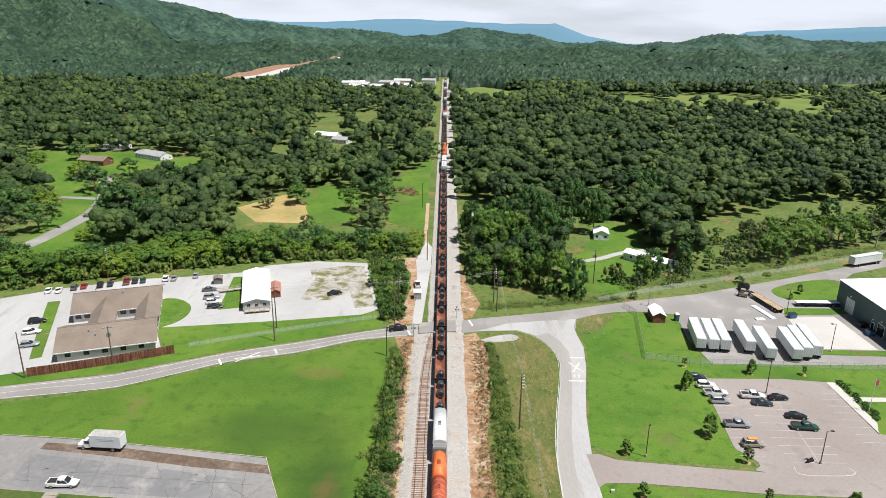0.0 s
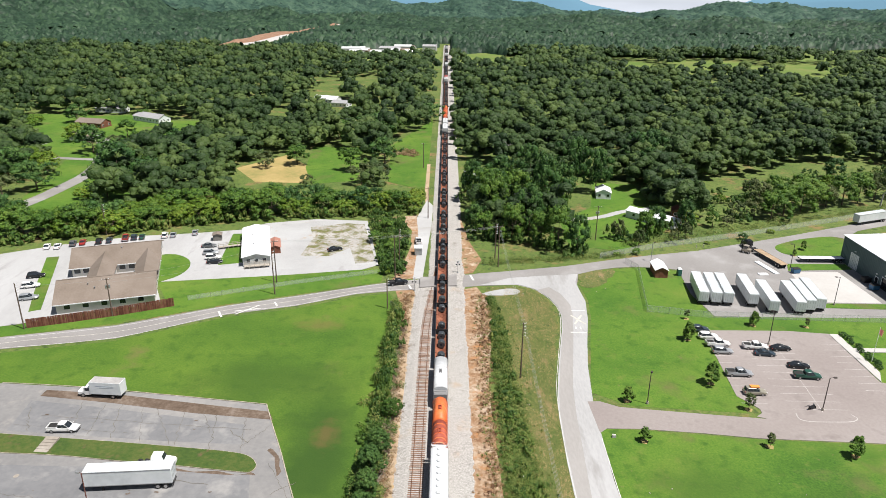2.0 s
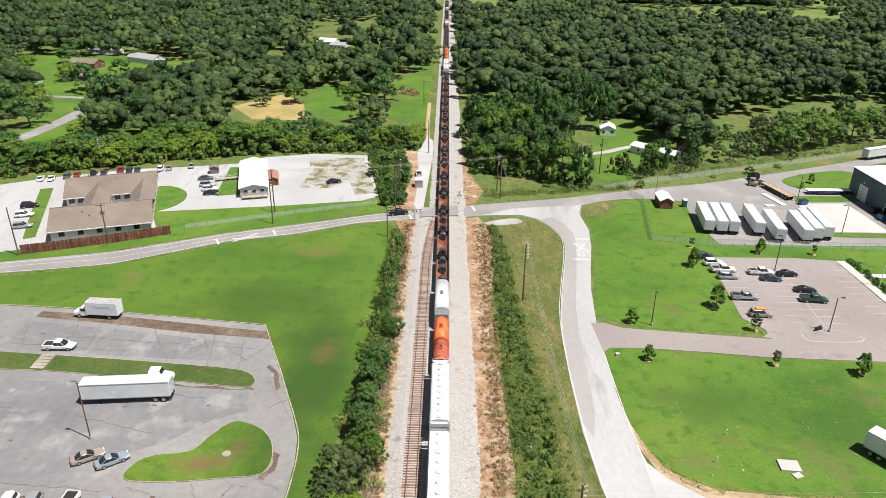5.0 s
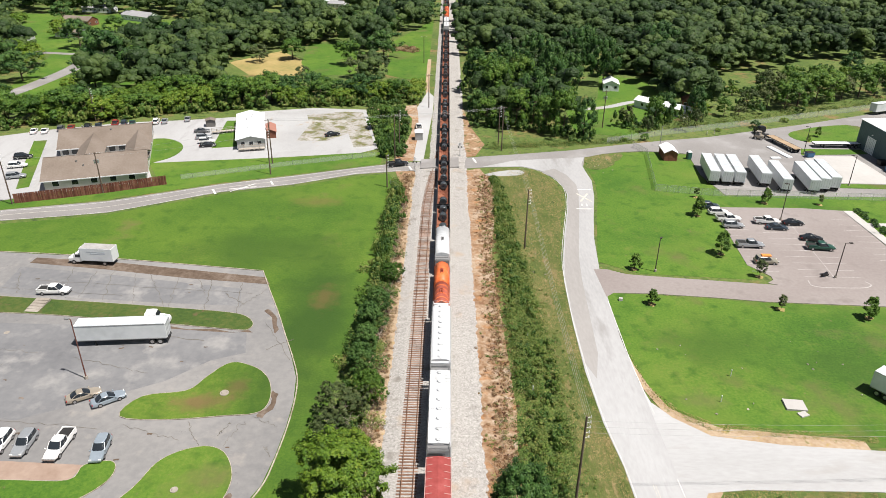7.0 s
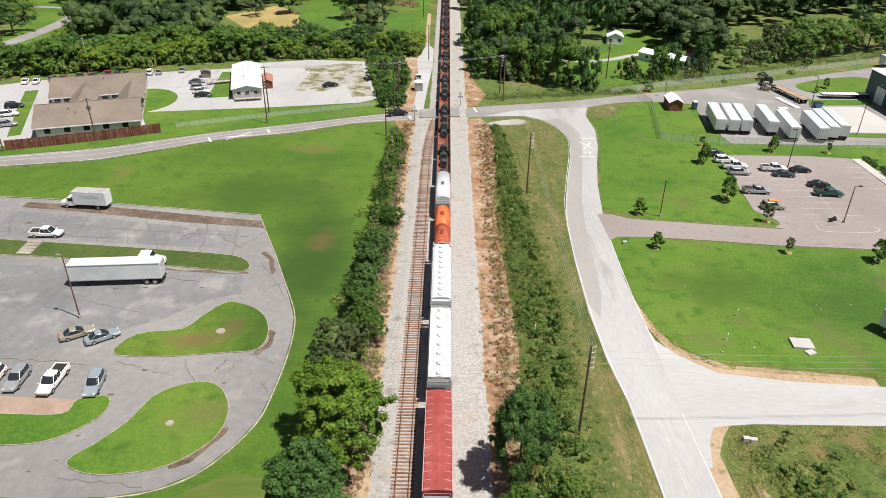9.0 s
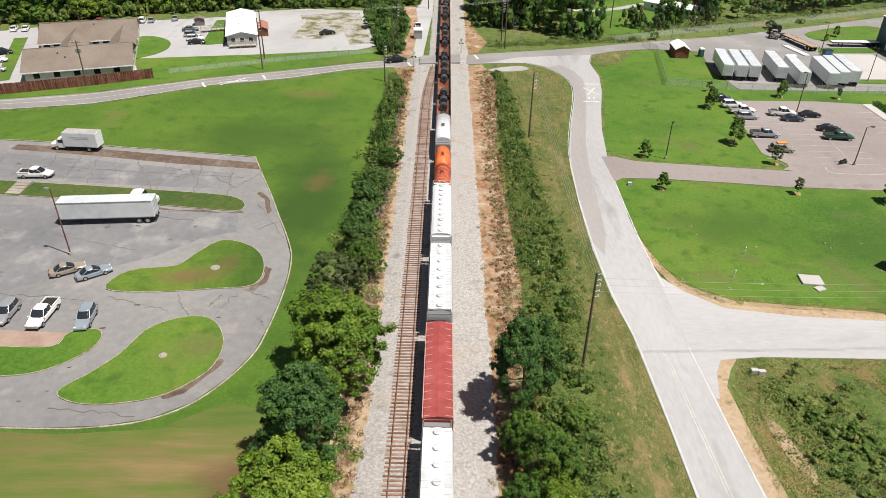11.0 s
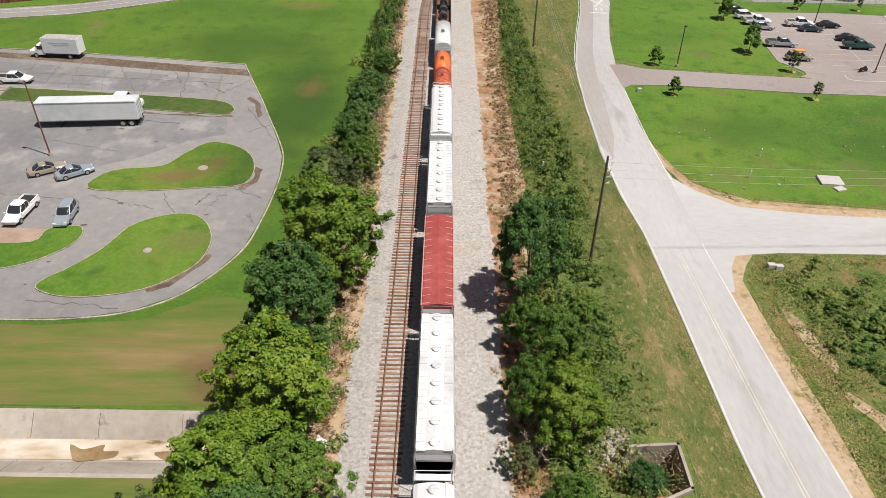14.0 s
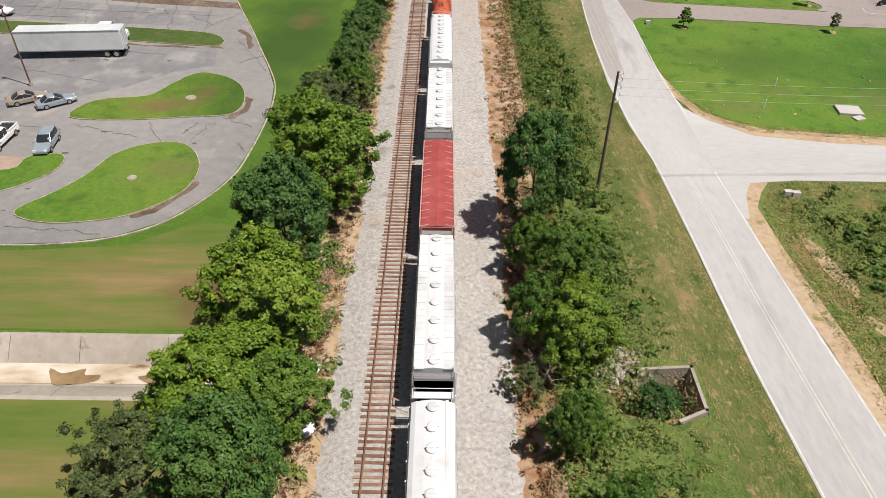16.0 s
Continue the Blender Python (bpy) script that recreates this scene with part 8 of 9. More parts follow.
def wall_box(bm, u0, u1, v0, v1, h, t=0.25, gable=None):
    for a in ((u0, u1, v0, v0 + t), (u0, u1, v1 - t, v1), (u0, u0 + t, v0 + t, v1 - t), (u1 - t, u1, v0 + t, v1 - t)):
        box(bm, *a, 0, h)
    if gable:
        vm = (v0 + v1) / 2
        for u in (u0, u1 - t):
            extr = [(v0, h), (v1, h), (vm, gable)]
            a = [bm.verts.new((u, p, z)) for p, z in extr]
            b = [bm.verts.new((u + t, p, z)) for p, z in extr]
            bm.faces.new(a[::-1])
            bm.faces.new(b)
            for k in range(3):
                bm.faces.new((a[k], a[(k + 1) % 3], b[(k + 1) % 3], b[k]))


def pane(root, u, v, z, w, h, face, name="window", mat=None):
    """A framed window on a wall that faces -v or +v ('v') or -u or +u ('u'); face is the sign."""
    axis, s = face
    bm = bmesh.new()
    if axis == "v":
        box(bm, u - w / 2, u + w / 2, v + (0 if s > 0 else -0.05), v + (0.05 if s > 0 else 0), z, z + h)
    else:
        box(bm, u + (0 if s > 0 else -0.05), u + (0.05 if s > 0 else 0), v - w / 2, v + w / 2, z, z + h)
    win = part(name, bm, mat or ROOF_WHITE, root)
    if name == "window":
        bm = bmesh.new()
        if axis == "v":
            box(bm, u - w / 2 + 0.08, u + w / 2 - 0.08, v + s * 0.05 - 0.012, v + s * 0.05 + 0.012, z + 0.08, z + h - 0.08)
        else:
            box(bm, u + s * 0.05 - 0.012, u + s * 0.05 + 0.012, v - w / 2 + 0.08, v + w / 2 - 0.08, z + 0.08, z + h - 0.08)
        part("glass", bm, GLASS, win)
    return win


OFFICE_WALL = material("cream_siding", [(0.3, (0.55, 0.53, 0.49)), (0.7, (0.68, 0.66, 0.62))], 1.0, 0.7, big=0.3)
office = thing("office_building", pose(-101.2, 161.6, 0.05, 0, 0, 18.4), "long low office with brown shingle roofs and pale walls", "building")
bm = bmesh.new()
wall_box(bm, 0.6, 24.6, 0.6, 17.6, 3.0, gable=5.9)
part("front_wing_wall", bm, OFFICE_WALL, office)
bm = bmesh.new()
wall_box(bm, 0.6, 24.6, 26.4, 43.4, 3.0, gable=5.9)
part("rear_wing_wall", bm, OFFICE_WALL, office)
bm = bmesh.new()
wall_box(bm, 6.2, 12.6, 17.6, 26.4, 3.0)
wall_box(bm, 18.6, 24.6, 17.6, 26.4, 3.0)
part("link_wall", bm, OFFICE_WALL, office)
for nm, a in (("front_roof", (0.6, 24.6, 0.6, 17.6)), ("rear_roof", (0.6, 24.6, 26.4, 43.4))):
    bm = bmesh.new()
    gable_roof(bm, *a, 3.05, 6.1, 0.7)
    rf = part(nm, bm, SHINGLE, office, "brown shingle roof")
    bm = bmesh.new()
    box(bm, a[0] - 0.7, a[1] + 0.7, (a[2] + a[3]) / 2 - 0.16, (a[2] + a[3]) / 2 + 0.16, 6.08, 6.16)
    part("ridge_cap", bm, SHINGLE, rf)
    bm = bmesh.new()
    box(bm, a[0] - 0.7, a[1] + 0.7, a[2] - 0.82, a[2] - 0.7, 2.58, 2.82)
    part("gutter", bm, ROOF_WHITE, rf)
for u0, u1 in ((6.2, 12.6), (18.6, 24.6)):
    bm = bmesh.new()
    um = (u0 + u1) / 2
    for a, b in ((u0 - 0.4, um), (u1 + 0.4, um)):
        p = [(a, 12, 2.9), (a, 32, 2.9), (b, 32, 5.2), (b, 12, 5.2)]
        top = [bm.verts.new(q) for q in p]
        low = [bm.verts.new((x, y, z - 0.15)) for x, y, z in p]
        bm.faces.new(top)
        bm.faces.new(low[::-1])
        for k in range(4):
            bm.faces.new((low[k], low[(k + 1) % 4], top[(k + 1) % 4], top[k]))
    bmesh.ops.recalc_face_normals(bm, faces=bm.faces)
    part("link_roof", bm, SHINGLE, office, "brown shingle roof")
for k in range(5):
    pane(office, 3.2 + k * 4.5, 0.6, 1.0, 1.6, 1.4, ("v", -1))
for k in range(2):
    pane(office, 2.0 + k * 2.4, 26.4, 0.9, 1.8, 1.6, ("v", -1))
    pane(office, 14.2 + k * 2.6, 26.4, 0.9, 1.8, 1.6, ("v", -1))
for k in range(6):
    pane(office, 24.6, 2.6 + k * 2.6, 1.0, 1.4, 1.3, ("u", 1))
    pane(office, 24.6, 28.6 + k * 2.6, 1.0, 1.4, 1.3, ("u", 1))
for u, v, z in ((8, 6.4, 5.2), (9.8, 4.6, 4.6), (19, 13, 4.8), (14, 33, 5.4), (6, 36.5, 5.9)):
    bm = bmesh.new()
    rod(bm, (u, v, z - 0.7), (u, v, z + 0.35), 0.14, seg=10)
    rod(bm, (u, v, z + 0.35), (u, v, z + 0.42), 0.24, seg=10)
    part("roof_vent", bm, STEEL_GREY, office)

# board fence in front of the office
fence = thing("board_fence", Matrix.Identity(4), "tall reddish-brown wooden board fence beside the road", "fence")
bm = bmesh.new()
box(bm, -0.108, 0.108, -0.02, 0.02, 0.0, 2.5)
board_mesh = bpy.data.meshes.new("board")
bm.to_mesh(board_mesh)
bm.free()
board_mesh.materials.append(FENCE_WOOD)
path_f = [(-104.2, 154.4), (-97.3, 157.0), (-85.2, 161.9), (-72.2, 168.2)]
rf_ = random.Random(4)
seglen = [math.hypot(b[0] - a[0], b[1] - a[1]) for a, b in zip(path_f, path_f[1:])]
for (a, b), ln in zip(zip(path_f, path_f[1:]), seglen):
    n = int(ln / 0.215)
    for k in range(n):
        u = (k + 0.5) / n
        ob = new("board", board_mesh)
        ob.parent = fence
        ob.matrix_basis = pose(a[0] + (b[0] - a[0]) * u, a[1] + (b[1] - a[1]) * u, rf_.uniform(-0.02, 0.04), rf_.uniform(-1, 1), rf_.uniform(-0.8, 0.8), math.degrees(math.atan2(b[1] - a[1], b[0] - a[0])))
    for z in (0.4, 2.0):
        bm = bmesh.new()
        rod(bm, (a[0] + 0.03, a[1] + 0.1, z), (b[0] + 0.03, b[1] + 0.1, z), 0.05, seg=4)
        part("rail", bm, FENCE_WOOD, fence)

# white clinic-like building with a deck
white_house = thing("white_building", pose(-61.4, 196.4, 0.05, 0, 0, 14.5), "long white metal-roofed building with a front porch", "building")
bm = bmesh.new()
wall_box(bm, 0, 8.2, 0, 28, 3.1)
part("wall", bm, SIDING, white_house)
bm = bmesh.new()
for a, b in ((-0.4, 4.1), (8.6, 4.1)):
    p = [(a, -0.5, 3.05), (a, 28.5, 3.05), (b, 28.5, 4.1), (b, -0.5, 4.1)]
    top = [bm.verts.new(q) for q in p]
    low = [bm.verts.new((x, y, z - 0.1)) for x, y, z in p]
    bm.faces.new(top)
    bm.faces.new(low[::-1])
    for k in range(4):
        bm.faces.new((low[k], low[(k + 1) % 4], top[(k + 1) % 4], top[k]))
bmesh.ops.recalc_face_normals(bm, faces=bm.faces)
part("roof", bm, ROOF_WHITE, white_house, "white metal roof")
bm = bmesh.new()
extrude_profile(bm, [(0, 3.1), (8.2, 3.1), (4.1, 4.0)], 0, 0.2)
part("gable", bm, SIDING, white_house)
for k in range(3):
    pane(white_house, 1.7 + k * 2.4, 0, 1.2, 1.3, 1.2, ("v", -1))
for k in range(7):
    pane(white_house, 0, 2.5 + k * 3.8, 1.2, 1.3, 1.1, ("u", -1))
    pane(white_house, 8.2, 2.5 + k * 3.8, 1.2, 1.3, 1.1, ("u", 1))
for u, v in ((3, 18), (4.6, 20), (4.8, 23), (3.4, 9)):
    bm = bmesh.new()
    rod(bm, (u, v, 3.6), (u, v, 4.3), 0.12, seg=8)
    part("roof_vent", bm, STEEL_GREY, white_house)
GREY_WOOD = material("grey_deck_wood", [(0.3, (0.28, 0.25, 0.21)), (0.7, (0.45, 0.41, 0.36))], 2, 0.9, big=0.5)


def deck(name, m, w, d, label):
    root = thing(name, m, label, "deck")
    n = int(d / 0.2)
    for k in range(n):
        bm = bmesh.new()
        box(bm, 0, w, k * 0.2 + 0.01, k * 0.2 + 0.19, 0.62, 0.68)
        part("board", bm, GREY_WOOD, root)
    for x in np.arange(0, w + 0.1, 1.5):
        for y in (0.05, d - 0.05):
            bm = bmesh.new()
            box(bm, x - 0.05, x + 0.05, y - 0.05, y + 0.05, 0, 1.65)
            part("post", bm, GREY_WOOD, root)
    for y in (0.05, d - 0.05):
        for z in (1.15, 1.6):
            bm = bmesh.new()
            box(bm, 0, w, y - 0.03, y + 0.03, z, z + 0.07)
            part("rail", bm, GREY_WOOD, root)


deck("wooden_deck", pose(-60.4, 194.2, 0.05, 0, 0, 14.5), 7.5, 2.0, "grey wooden porch with railings")
deck("wooden_deck", pose(-73.2, 210.6, 0.05, 0, 0, 22), 7.6, 1.7, "grey wooden ramp with railings on the grass plot")


def shed(name, x, y, turn, w, d, h, ridge, wall, roof, label, category="shed", door=True):
    root = thing(name, pose(x, y, 0.04, 0, 0, turn), label, category)
    bm = bmesh.new()
    wall_box(bm, 0, w, 0, d, h, 0.12)
    part("wall", bm, wall, root)
    bm = bmesh.new()
    for a, b in ((-0.25, w / 2), (w + 0.25, w / 2)):
        p = [(a, -0.3, h - 0.1), (a, d + 0.3, h - 0.1), (b, d + 0.3, ridge), (b, -0.3, ridge)]
        top = [bm.verts.new(q) for q in p]
        low = [bm.verts.new((xx, yy, z - 0.08)) for xx, yy, z in p]
        bm.faces.new(top)
        bm.faces.new(low[::-1])
        for k in range(4):
            bm.faces.new((low[k], low[(k + 1) % 4], top[(k + 1) % 4], top[k]))
    bmesh.ops.recalc_face_normals(bm, faces=bm.faces)
    part("roof", bm, roof, root)
    for v0, v1 in ((0, 0.12), (d - 0.12, d)):
        bm = bmesh.new()
        extrude_profile(bm, [(0, h), (w, h), (w / 2, ridge - 0.08)], v0, v1)
        part("gable", bm, wall, root)
    if door:
        pane(root, w * 0.5, 0, 0.05, min(1.1, w * 0.3), min(2.0, h - 0.2), ("v", -1), "door", wall)
    if w > 5:
        for k in range(int(d / 3)):
            pane(root, 0, 1.6 + k * 3, 1.0, 1.1, 1.1, ("u", -1))
            pane(root, w, 1.6 + k * 3, 1.0, 1.1, 1.1, ("u", 1))
        for k in range(2):
            pane(root, w * (0.22 + 0.56 * k), 0, 1.0, 1.1, 1.1, ("v", -1))
    return root


shed("garden_shed", 63.9, 191.6, -3, 3.7, 7.0, 2.5, 3.5, SHED_RED, ROOF_WHITE, "reddish-brown shed with a white roof")
shed("storage_shed", -55.6, 207.5, 14, 3.2, 8.0, 2.2, 2.9, SHED_RED, paint("rusty_roof", (0.32, 0.15, 0.11), 0.8), "small shed with a rusty roof beside the white building")
shed("storage_shed", -77.6, 218.6, 14, 2.8, 2.6, 2.2, 2.6, paint("grey_bin_wall", (0.16, 0.15, 0.14), 0.8), SHINGLE, "small grey shed at the lot's edge", door=False)
SLATE = paint("grey_shingle", (0.30, 0.30, 0.31), 0.9, 0, 0.2)
for nm, x, y, turn, w, d, h, r, wall, roof, lb in (
    ("cottage", 62.6, 274, -8, 6, 8, 2.8, 4.2, ROOF_WHITE, ROOF_WHITE, "small white cottage with a white roof"),
    ("mobile_home", 83, 236, 44, 5.6, 20, 2.8, 3.8, ROOF_WHITE, ROOF_WHITE, "long white mobile home among the trees"),
    ("cabin", 86.5, 250, -12, 5.2, 5.4, 2.6, 3.8, SHED_RED, SHED_RED, "brown wooden cabin among the trees"),
    ("ranch_house", -176, 424, 60, 9, 24, 3.0, 5.2, ROOF_WHITE, SLATE, "white ranch house with a grey roof on a lawn"),
    ("ranch_house", -204, 408, 76, 9, 18, 3.0, 5.0, SHED_RED, SHINGLE, "brick ranch house with a brown roof on a lawn"),
    ("ranch_house", -214, 460, 80, 8, 20, 3.0, 4.8, ROOF_WHITE, SLATE, "white house at the wood's edge"),
    ("ranch_house", -192, 372, 80, 8, 14, 3.0, 4.6, SIDING, SHINGLE, "small house under trees with a brown roof"),
    ("ranch_house", -214, 362, 85, 7, 12, 3.0, 4.6, SIDING, SLATE, "small grey house under trees"),
    ("ranch_house", -80, 508, 70, 9, 18, 3.0, 5.0, ROOF_WHITE, ROOF_WHITE, "white house in a woodland clearing"),
    ("ranch_house", -70, 492, 70, 8, 12, 3.0, 4.6, ROOF_WHITE, SLATE, "white house in a woodland clearing"),
    ("ranch_house", -58, 437, 84, 6, 14, 3.0, 4.2, ROOF_WHITE, ROOF_WHITE, "white mobile home in a woodland clearing"),
    ("warehouse_shed", -108, 905, 96, 14, 24, 6, 8, SIDING, SIDING, "white industrial shed in the distant town"),
    ("warehouse_shed", -60, 912, 84, 18, 26, 6, 8, SIDING, SLATE, "grey industrial shed in the distant town"),
    ("warehouse_shed", -46, 930, 88, 14, 22, 7, 9, SIDING, SIDING, "white industrial shed in the distant town"),
    ("warehouse_shed", -70, 872, 80, 12, 22, 5, 7, SIDING, SIDING, "pale industrial shed in the distant town"),
    ("warehouse_shed", -30, 880, 84, 14, 22, 5, 7, SIDING, ROOF_WHITE, "pale industrial shed in the distant town"),
    ("warehouse_shed", -14, 948, 84, 14, 18, 6, 8, SIDING, SLATE, "pale industrial shed in the distant town"),
):
    shed(nm, x, y, turn, w, d, h, r, wall, roof, lb, "house" if "house" in nm and "ware" not in nm else "building")

rtown = random.Random(17)
for k in range(14):
    tx = rtown.uniform(-112, -12)
    shed("town_building", tx, 868 + 0.35 * (tx + 112) + rtown.uniform(-10, 62), rtown.uniform(70, 100), rtown.uniform(8, 13), rtown.uniform(10, 22), 4, rtown.uniform(5.5, 7), rtown.choice((SIDING, SIDING, SHED_RED)), rtown.choice((SLATE, SIDING, SHINGLE, ROOF_WHITE)), "low pale building in the distant town", "building")
# the big teal warehouse
ware = thing("warehouse", pose(128, 128, 0.05, 0, 0, 0), "large dark teal metal warehouse with a white roof", "building")
bm = bmesh.new()
wall_box(bm, 0, 70, 0, 80, 8.6, 0.3)
part("wall", bm, TEAL, ware)
bm = bmesh.new()
for k in range(100):
    yy = 0.4 + k * 0.8
    box(bm, -0.05, 0.0, yy - 0.06, yy + 0.06, 0.1, 8.5)
for k in range(86):
    box(bm, 0.4 + k * 0.8 - 0.06, 0.4 + k * 0.8 + 0.06, 80, 80.05, 0.1, 8.5)
tagged(part("wall_rib", bm, TEAL, ware), kind="stuff")
bm = bmesh.new()
for a, b in ((-0.3, 35), (70.3, 35)):
    p = [(a, -0.3, 8.6), (a, 80.3, 8.6), (b, 80.3, 10.0), (b, -0.3, 10.0)]
    top = [bm.verts.new(q) for q in p]
    low = [bm.verts.new((xx, yy, z - 0.15)) for xx, yy, z in p]
    bm.faces.new(top)
    bm.faces.new(low[::-1])
    for k in range(4):
        bm.faces.new((low[k], low[(k + 1) % 4], top[(k + 1) % 4], top[k]))
bmesh.ops.recalc_face_normals(bm, faces=bm.faces)
part("roof", bm, ROOF_WHITE, ware, "white metal roof")
bm = bmesh.new()
extrude_profile(bm, [(0, 8.6), (70, 8.6), (35, 9.85)], 79.7, 80)
part("gable", bm, TEAL, ware)
for v, w, h, nm in ((72.5, 4.2, 4.6, "roller_door"), (60, 1.4, 2.4, "door"), (56, 3.2, 3.4, "dock_door"), (50, 3.2, 3.4, "dock_door"), (44, 3.2, 3.4, "dock_door")):
    dr = pane(ware, 0, v, 0.1, w, h, ("u", -1), nm, ROOF_WHITE if nm == "roller_door" else GLASS)
    bm = bmesh.new()
    box(bm, -0.09, -0.03, v - w / 2 - 0.15, v - w / 2, 0.1, h + 0.25)
    box(bm, -0.09, -0.03, v + w / 2, v + w / 2 + 0.15, 0.1, h + 0.25)
    box(bm, -0.09, -0.03, v - w / 2, v + w / 2, h + 0.1, h + 0.25)
    part("door_frame", bm, ROOF_WHITE, dr)
    bm = bmesh.new()
    box(bm, -0.4, -0.05, v - 0.2, v + 0.2, h + 1.0, h + 1.25)
    part("wall_lamp", bm, ROOF_WHITE, ware)
sheet("concrete_apron", [(107, 197.2), (122, 197.8), (122.4, 175), (104.2, 175.3)], 0.075, CONCRETE_PALE, label="pale concrete loading apron", category="apron")
sheet("lawn_yard", [(112, 219), (117, 223.3), (128, 228.4), (140, 229), (140, 211), (127.6, 209.6), (116, 211), (112, 213.6)], 0.11, LAWN, smooth=3, label="kerbed lawn patch in the yard", category="lawn")
sheet("lawn_yard_strip", [(106.9, 198.1), (109.2, 204), (127.6, 204), (127.6, 199.8)], 0.11, LAWN, label="kerbed lawn strip in the yard", category="lawn")
sheet("lawn_yard_south", [(104, 174.6), (124, 174.4), (124, 171), (105, 171.6)], 0.11, LAWN, label="kerbed lawn strip in the yard", category="lawn")
sheet("sidewalk", [(98, 156.2), (100.2, 156.2), (100.1, 137.6), (98, 133.5)], 0.16, CONCRETE_PALE, label="pale concrete walk beside the car park", category="pavement")
sheet("sidewalk_branch", [(100.2, 149), (120, 149), (120, 147), (100.2, 147)], 0.15, CONCRETE_PALE, label="pale concrete walk", category="pavement")
rsh = random.Random(6)
SHRUB = tree_model("shrub", 61, 0.8, 0.05, 1.0, 24, 16, 0.22, 0.28, LEAF_B, "small round green shrub in a planting bed", "shrub", 3, 0.04)
for k in range(9):
    set_tree(SHRUB, 101.0 + (k % 2) * 0.7, 155.4 - k * 2.0, rsh.uniform(0.8, 1.15), rsh.uniform(0, 360))
for x, y, col, lb in ((108.4, 196.6, BLUE_BIN, "blue steel waste container on the yard"), (125.6, 184.6, BLUE_BIN, "blue steel waste container by the warehouse"), (126.2, 190, BLACK_STEEL, "dark waste container by the warehouse")):
    root = thing("waste_container", pose(x, y, 0.075, 0, 0, 8), lb, "waste container")
    bm = bmesh.new()
    box(bm, -1.0, 1.0, -0.8, 0.8, 0.15, 1.5, taper=-0.12)
    bevelled(bm, 0.04)
    part("body", bm, col, root)
    bm = bmesh.new()
    box(bm, -1.14, 1.14, -0.94, 0.94, 1.5, 1.58)
    part("lid", bm, TYRE, root)
root = thing("portable_toilet", pose(71.7, 193.6, 0.07, 0, 0, 6), "dark green portable toilet with a pale roof", "portable toilet")
bm = bmesh.new()
box(bm, -0.6, 0.6, -0.6, 0.6, 0, 2.1)
bevelled(bm, 0.04)
part("cabin", bm, PORTA_GREEN, root)
bm = bmesh.new()
box(bm, -0.64, 0.64, -0.64, 0.64, 2.1, 2.35, taper=0.15)
part("roof", bm, ROOF_WHITE, root)
bm = bmesh.new()
box(bm, -0.4, 0.4, -0.63, -0.6, 0.15, 1.95)
part("door", bm, PORTA_GREEN, root)


# ---- poles, wires, lamps ----
def utility_pole(x, y, h, label, arms=1, turn=0, box_on=False):
    root = thing("utility_pole", pose(x, y, 0, 0, 0, turn), label, "utility pole")
    bm = bmesh.new()
    rod(bm, (0, 0, -0.3), (0, 0, h), 0.19, 0.12, 10)
    part("pole", bm, POLE_WOOD, root)
    for k in range(arms):
        z = h - 0.4 - k * 1.3
        bm = bmesh.new()
        box(bm, -1.2, 1.2, 0.1, 0.22, z - 0.06, z + 0.06)
        arm = part("crossarm", bm, POLE_WOOD, root)
        for s in (-1.1, -0.5, 0.5, 1.1):
            bm = bmesh.new()
            rod(bm, (s, 0.16, z + 0.06), (s, 0.16, z + 0.28), 0.05, 0.03, 7)
            part("insulator", bm, ROOF_WHITE, arm)
    if arms == 0:
        for k in range(5):
            bm = bmesh.new()
            z = h - 0.3 - k * 0.75
            rod(bm, (0, 0, z), (0.55, 0.05, z + 0.18), 0.035, seg=6)
            rod(bm, (0.55, 0.05, z + 0.0), (0.55, 0.05, z + 0.35), 0.07, 0.04, 8)
            part("insulator", bm, ROOF_WHITE, root)
    if box_on:
        bm = bmesh.new()
        for s in (-0.4, 0.35):
            rod(bm, (s, 0.25, h - 2.9), (s, 0.25, h - 2.0), 0.24, seg=12)
        part("transformer", bm, STEEL_GREY, root, "grey cylinder transformers")


for x, y, h, arms, tr, bx in ((17.76, 133.7, 13.7, 0, 0, False), (17.3, 63.2, 13.6, 0, 0, False), (-48.4, 184.9, 13, 1, 20, False), (-47, 176.5, 13, 0, 20, False), (-14.1, 189.1, 13.4, 1, 20, False), (-13.4, 198.9, 12, 0, 20, False), (-14.7, 168.3, 8.8, 0, 0, False), (-85.9, 161.7, 10.8, 1, 20, True), (-104.6, 154.0, 12.6, 0, 20, False), (17.2, 199.0, 13.4, 1, 20, False), (16.6, 205, 12, 0, 0, False), (52.4, 223.9, 12.4, 1, 0, True), (-115.9, 223.6, 11, 0, 0, False), (-5.8, 246, 12, 1, 0, False), (-10, 322, 12, 1, 0, False), (17.4, -12, 13.6, 0, 0, False), (95, 67, 13, 0, 0, False)):
    utility_pole(x, y, h, "weathered wooden utility pole " + ("with grey transformers" if bx else "with insulators and wires"), arms, tr, bx)


def wire(a, b, sag, r=0.014):
    cu = bpy.data.curves.new("overhead_wire", "CURVE")
    cu.dimensions = "3D"
    cu.bevel_depth, cu.bevel_resolution = r, 0
    sp = cu.splines.new("POLY")
    sp.points.add(14)
    a, b = Vector(a), Vector(b)
    for k in range(15):
        u = k / 14
        p = a.lerp(b, u)
        sp.points[k].co = (p.x, p.y, p.z - 4 * sag * u * (1 - u), 1)
    cu.materials.append(WIRE)
    return tagged(new("overhead_wire", cu), "thin overhead wire between utility poles", "wire", "overhead wires")


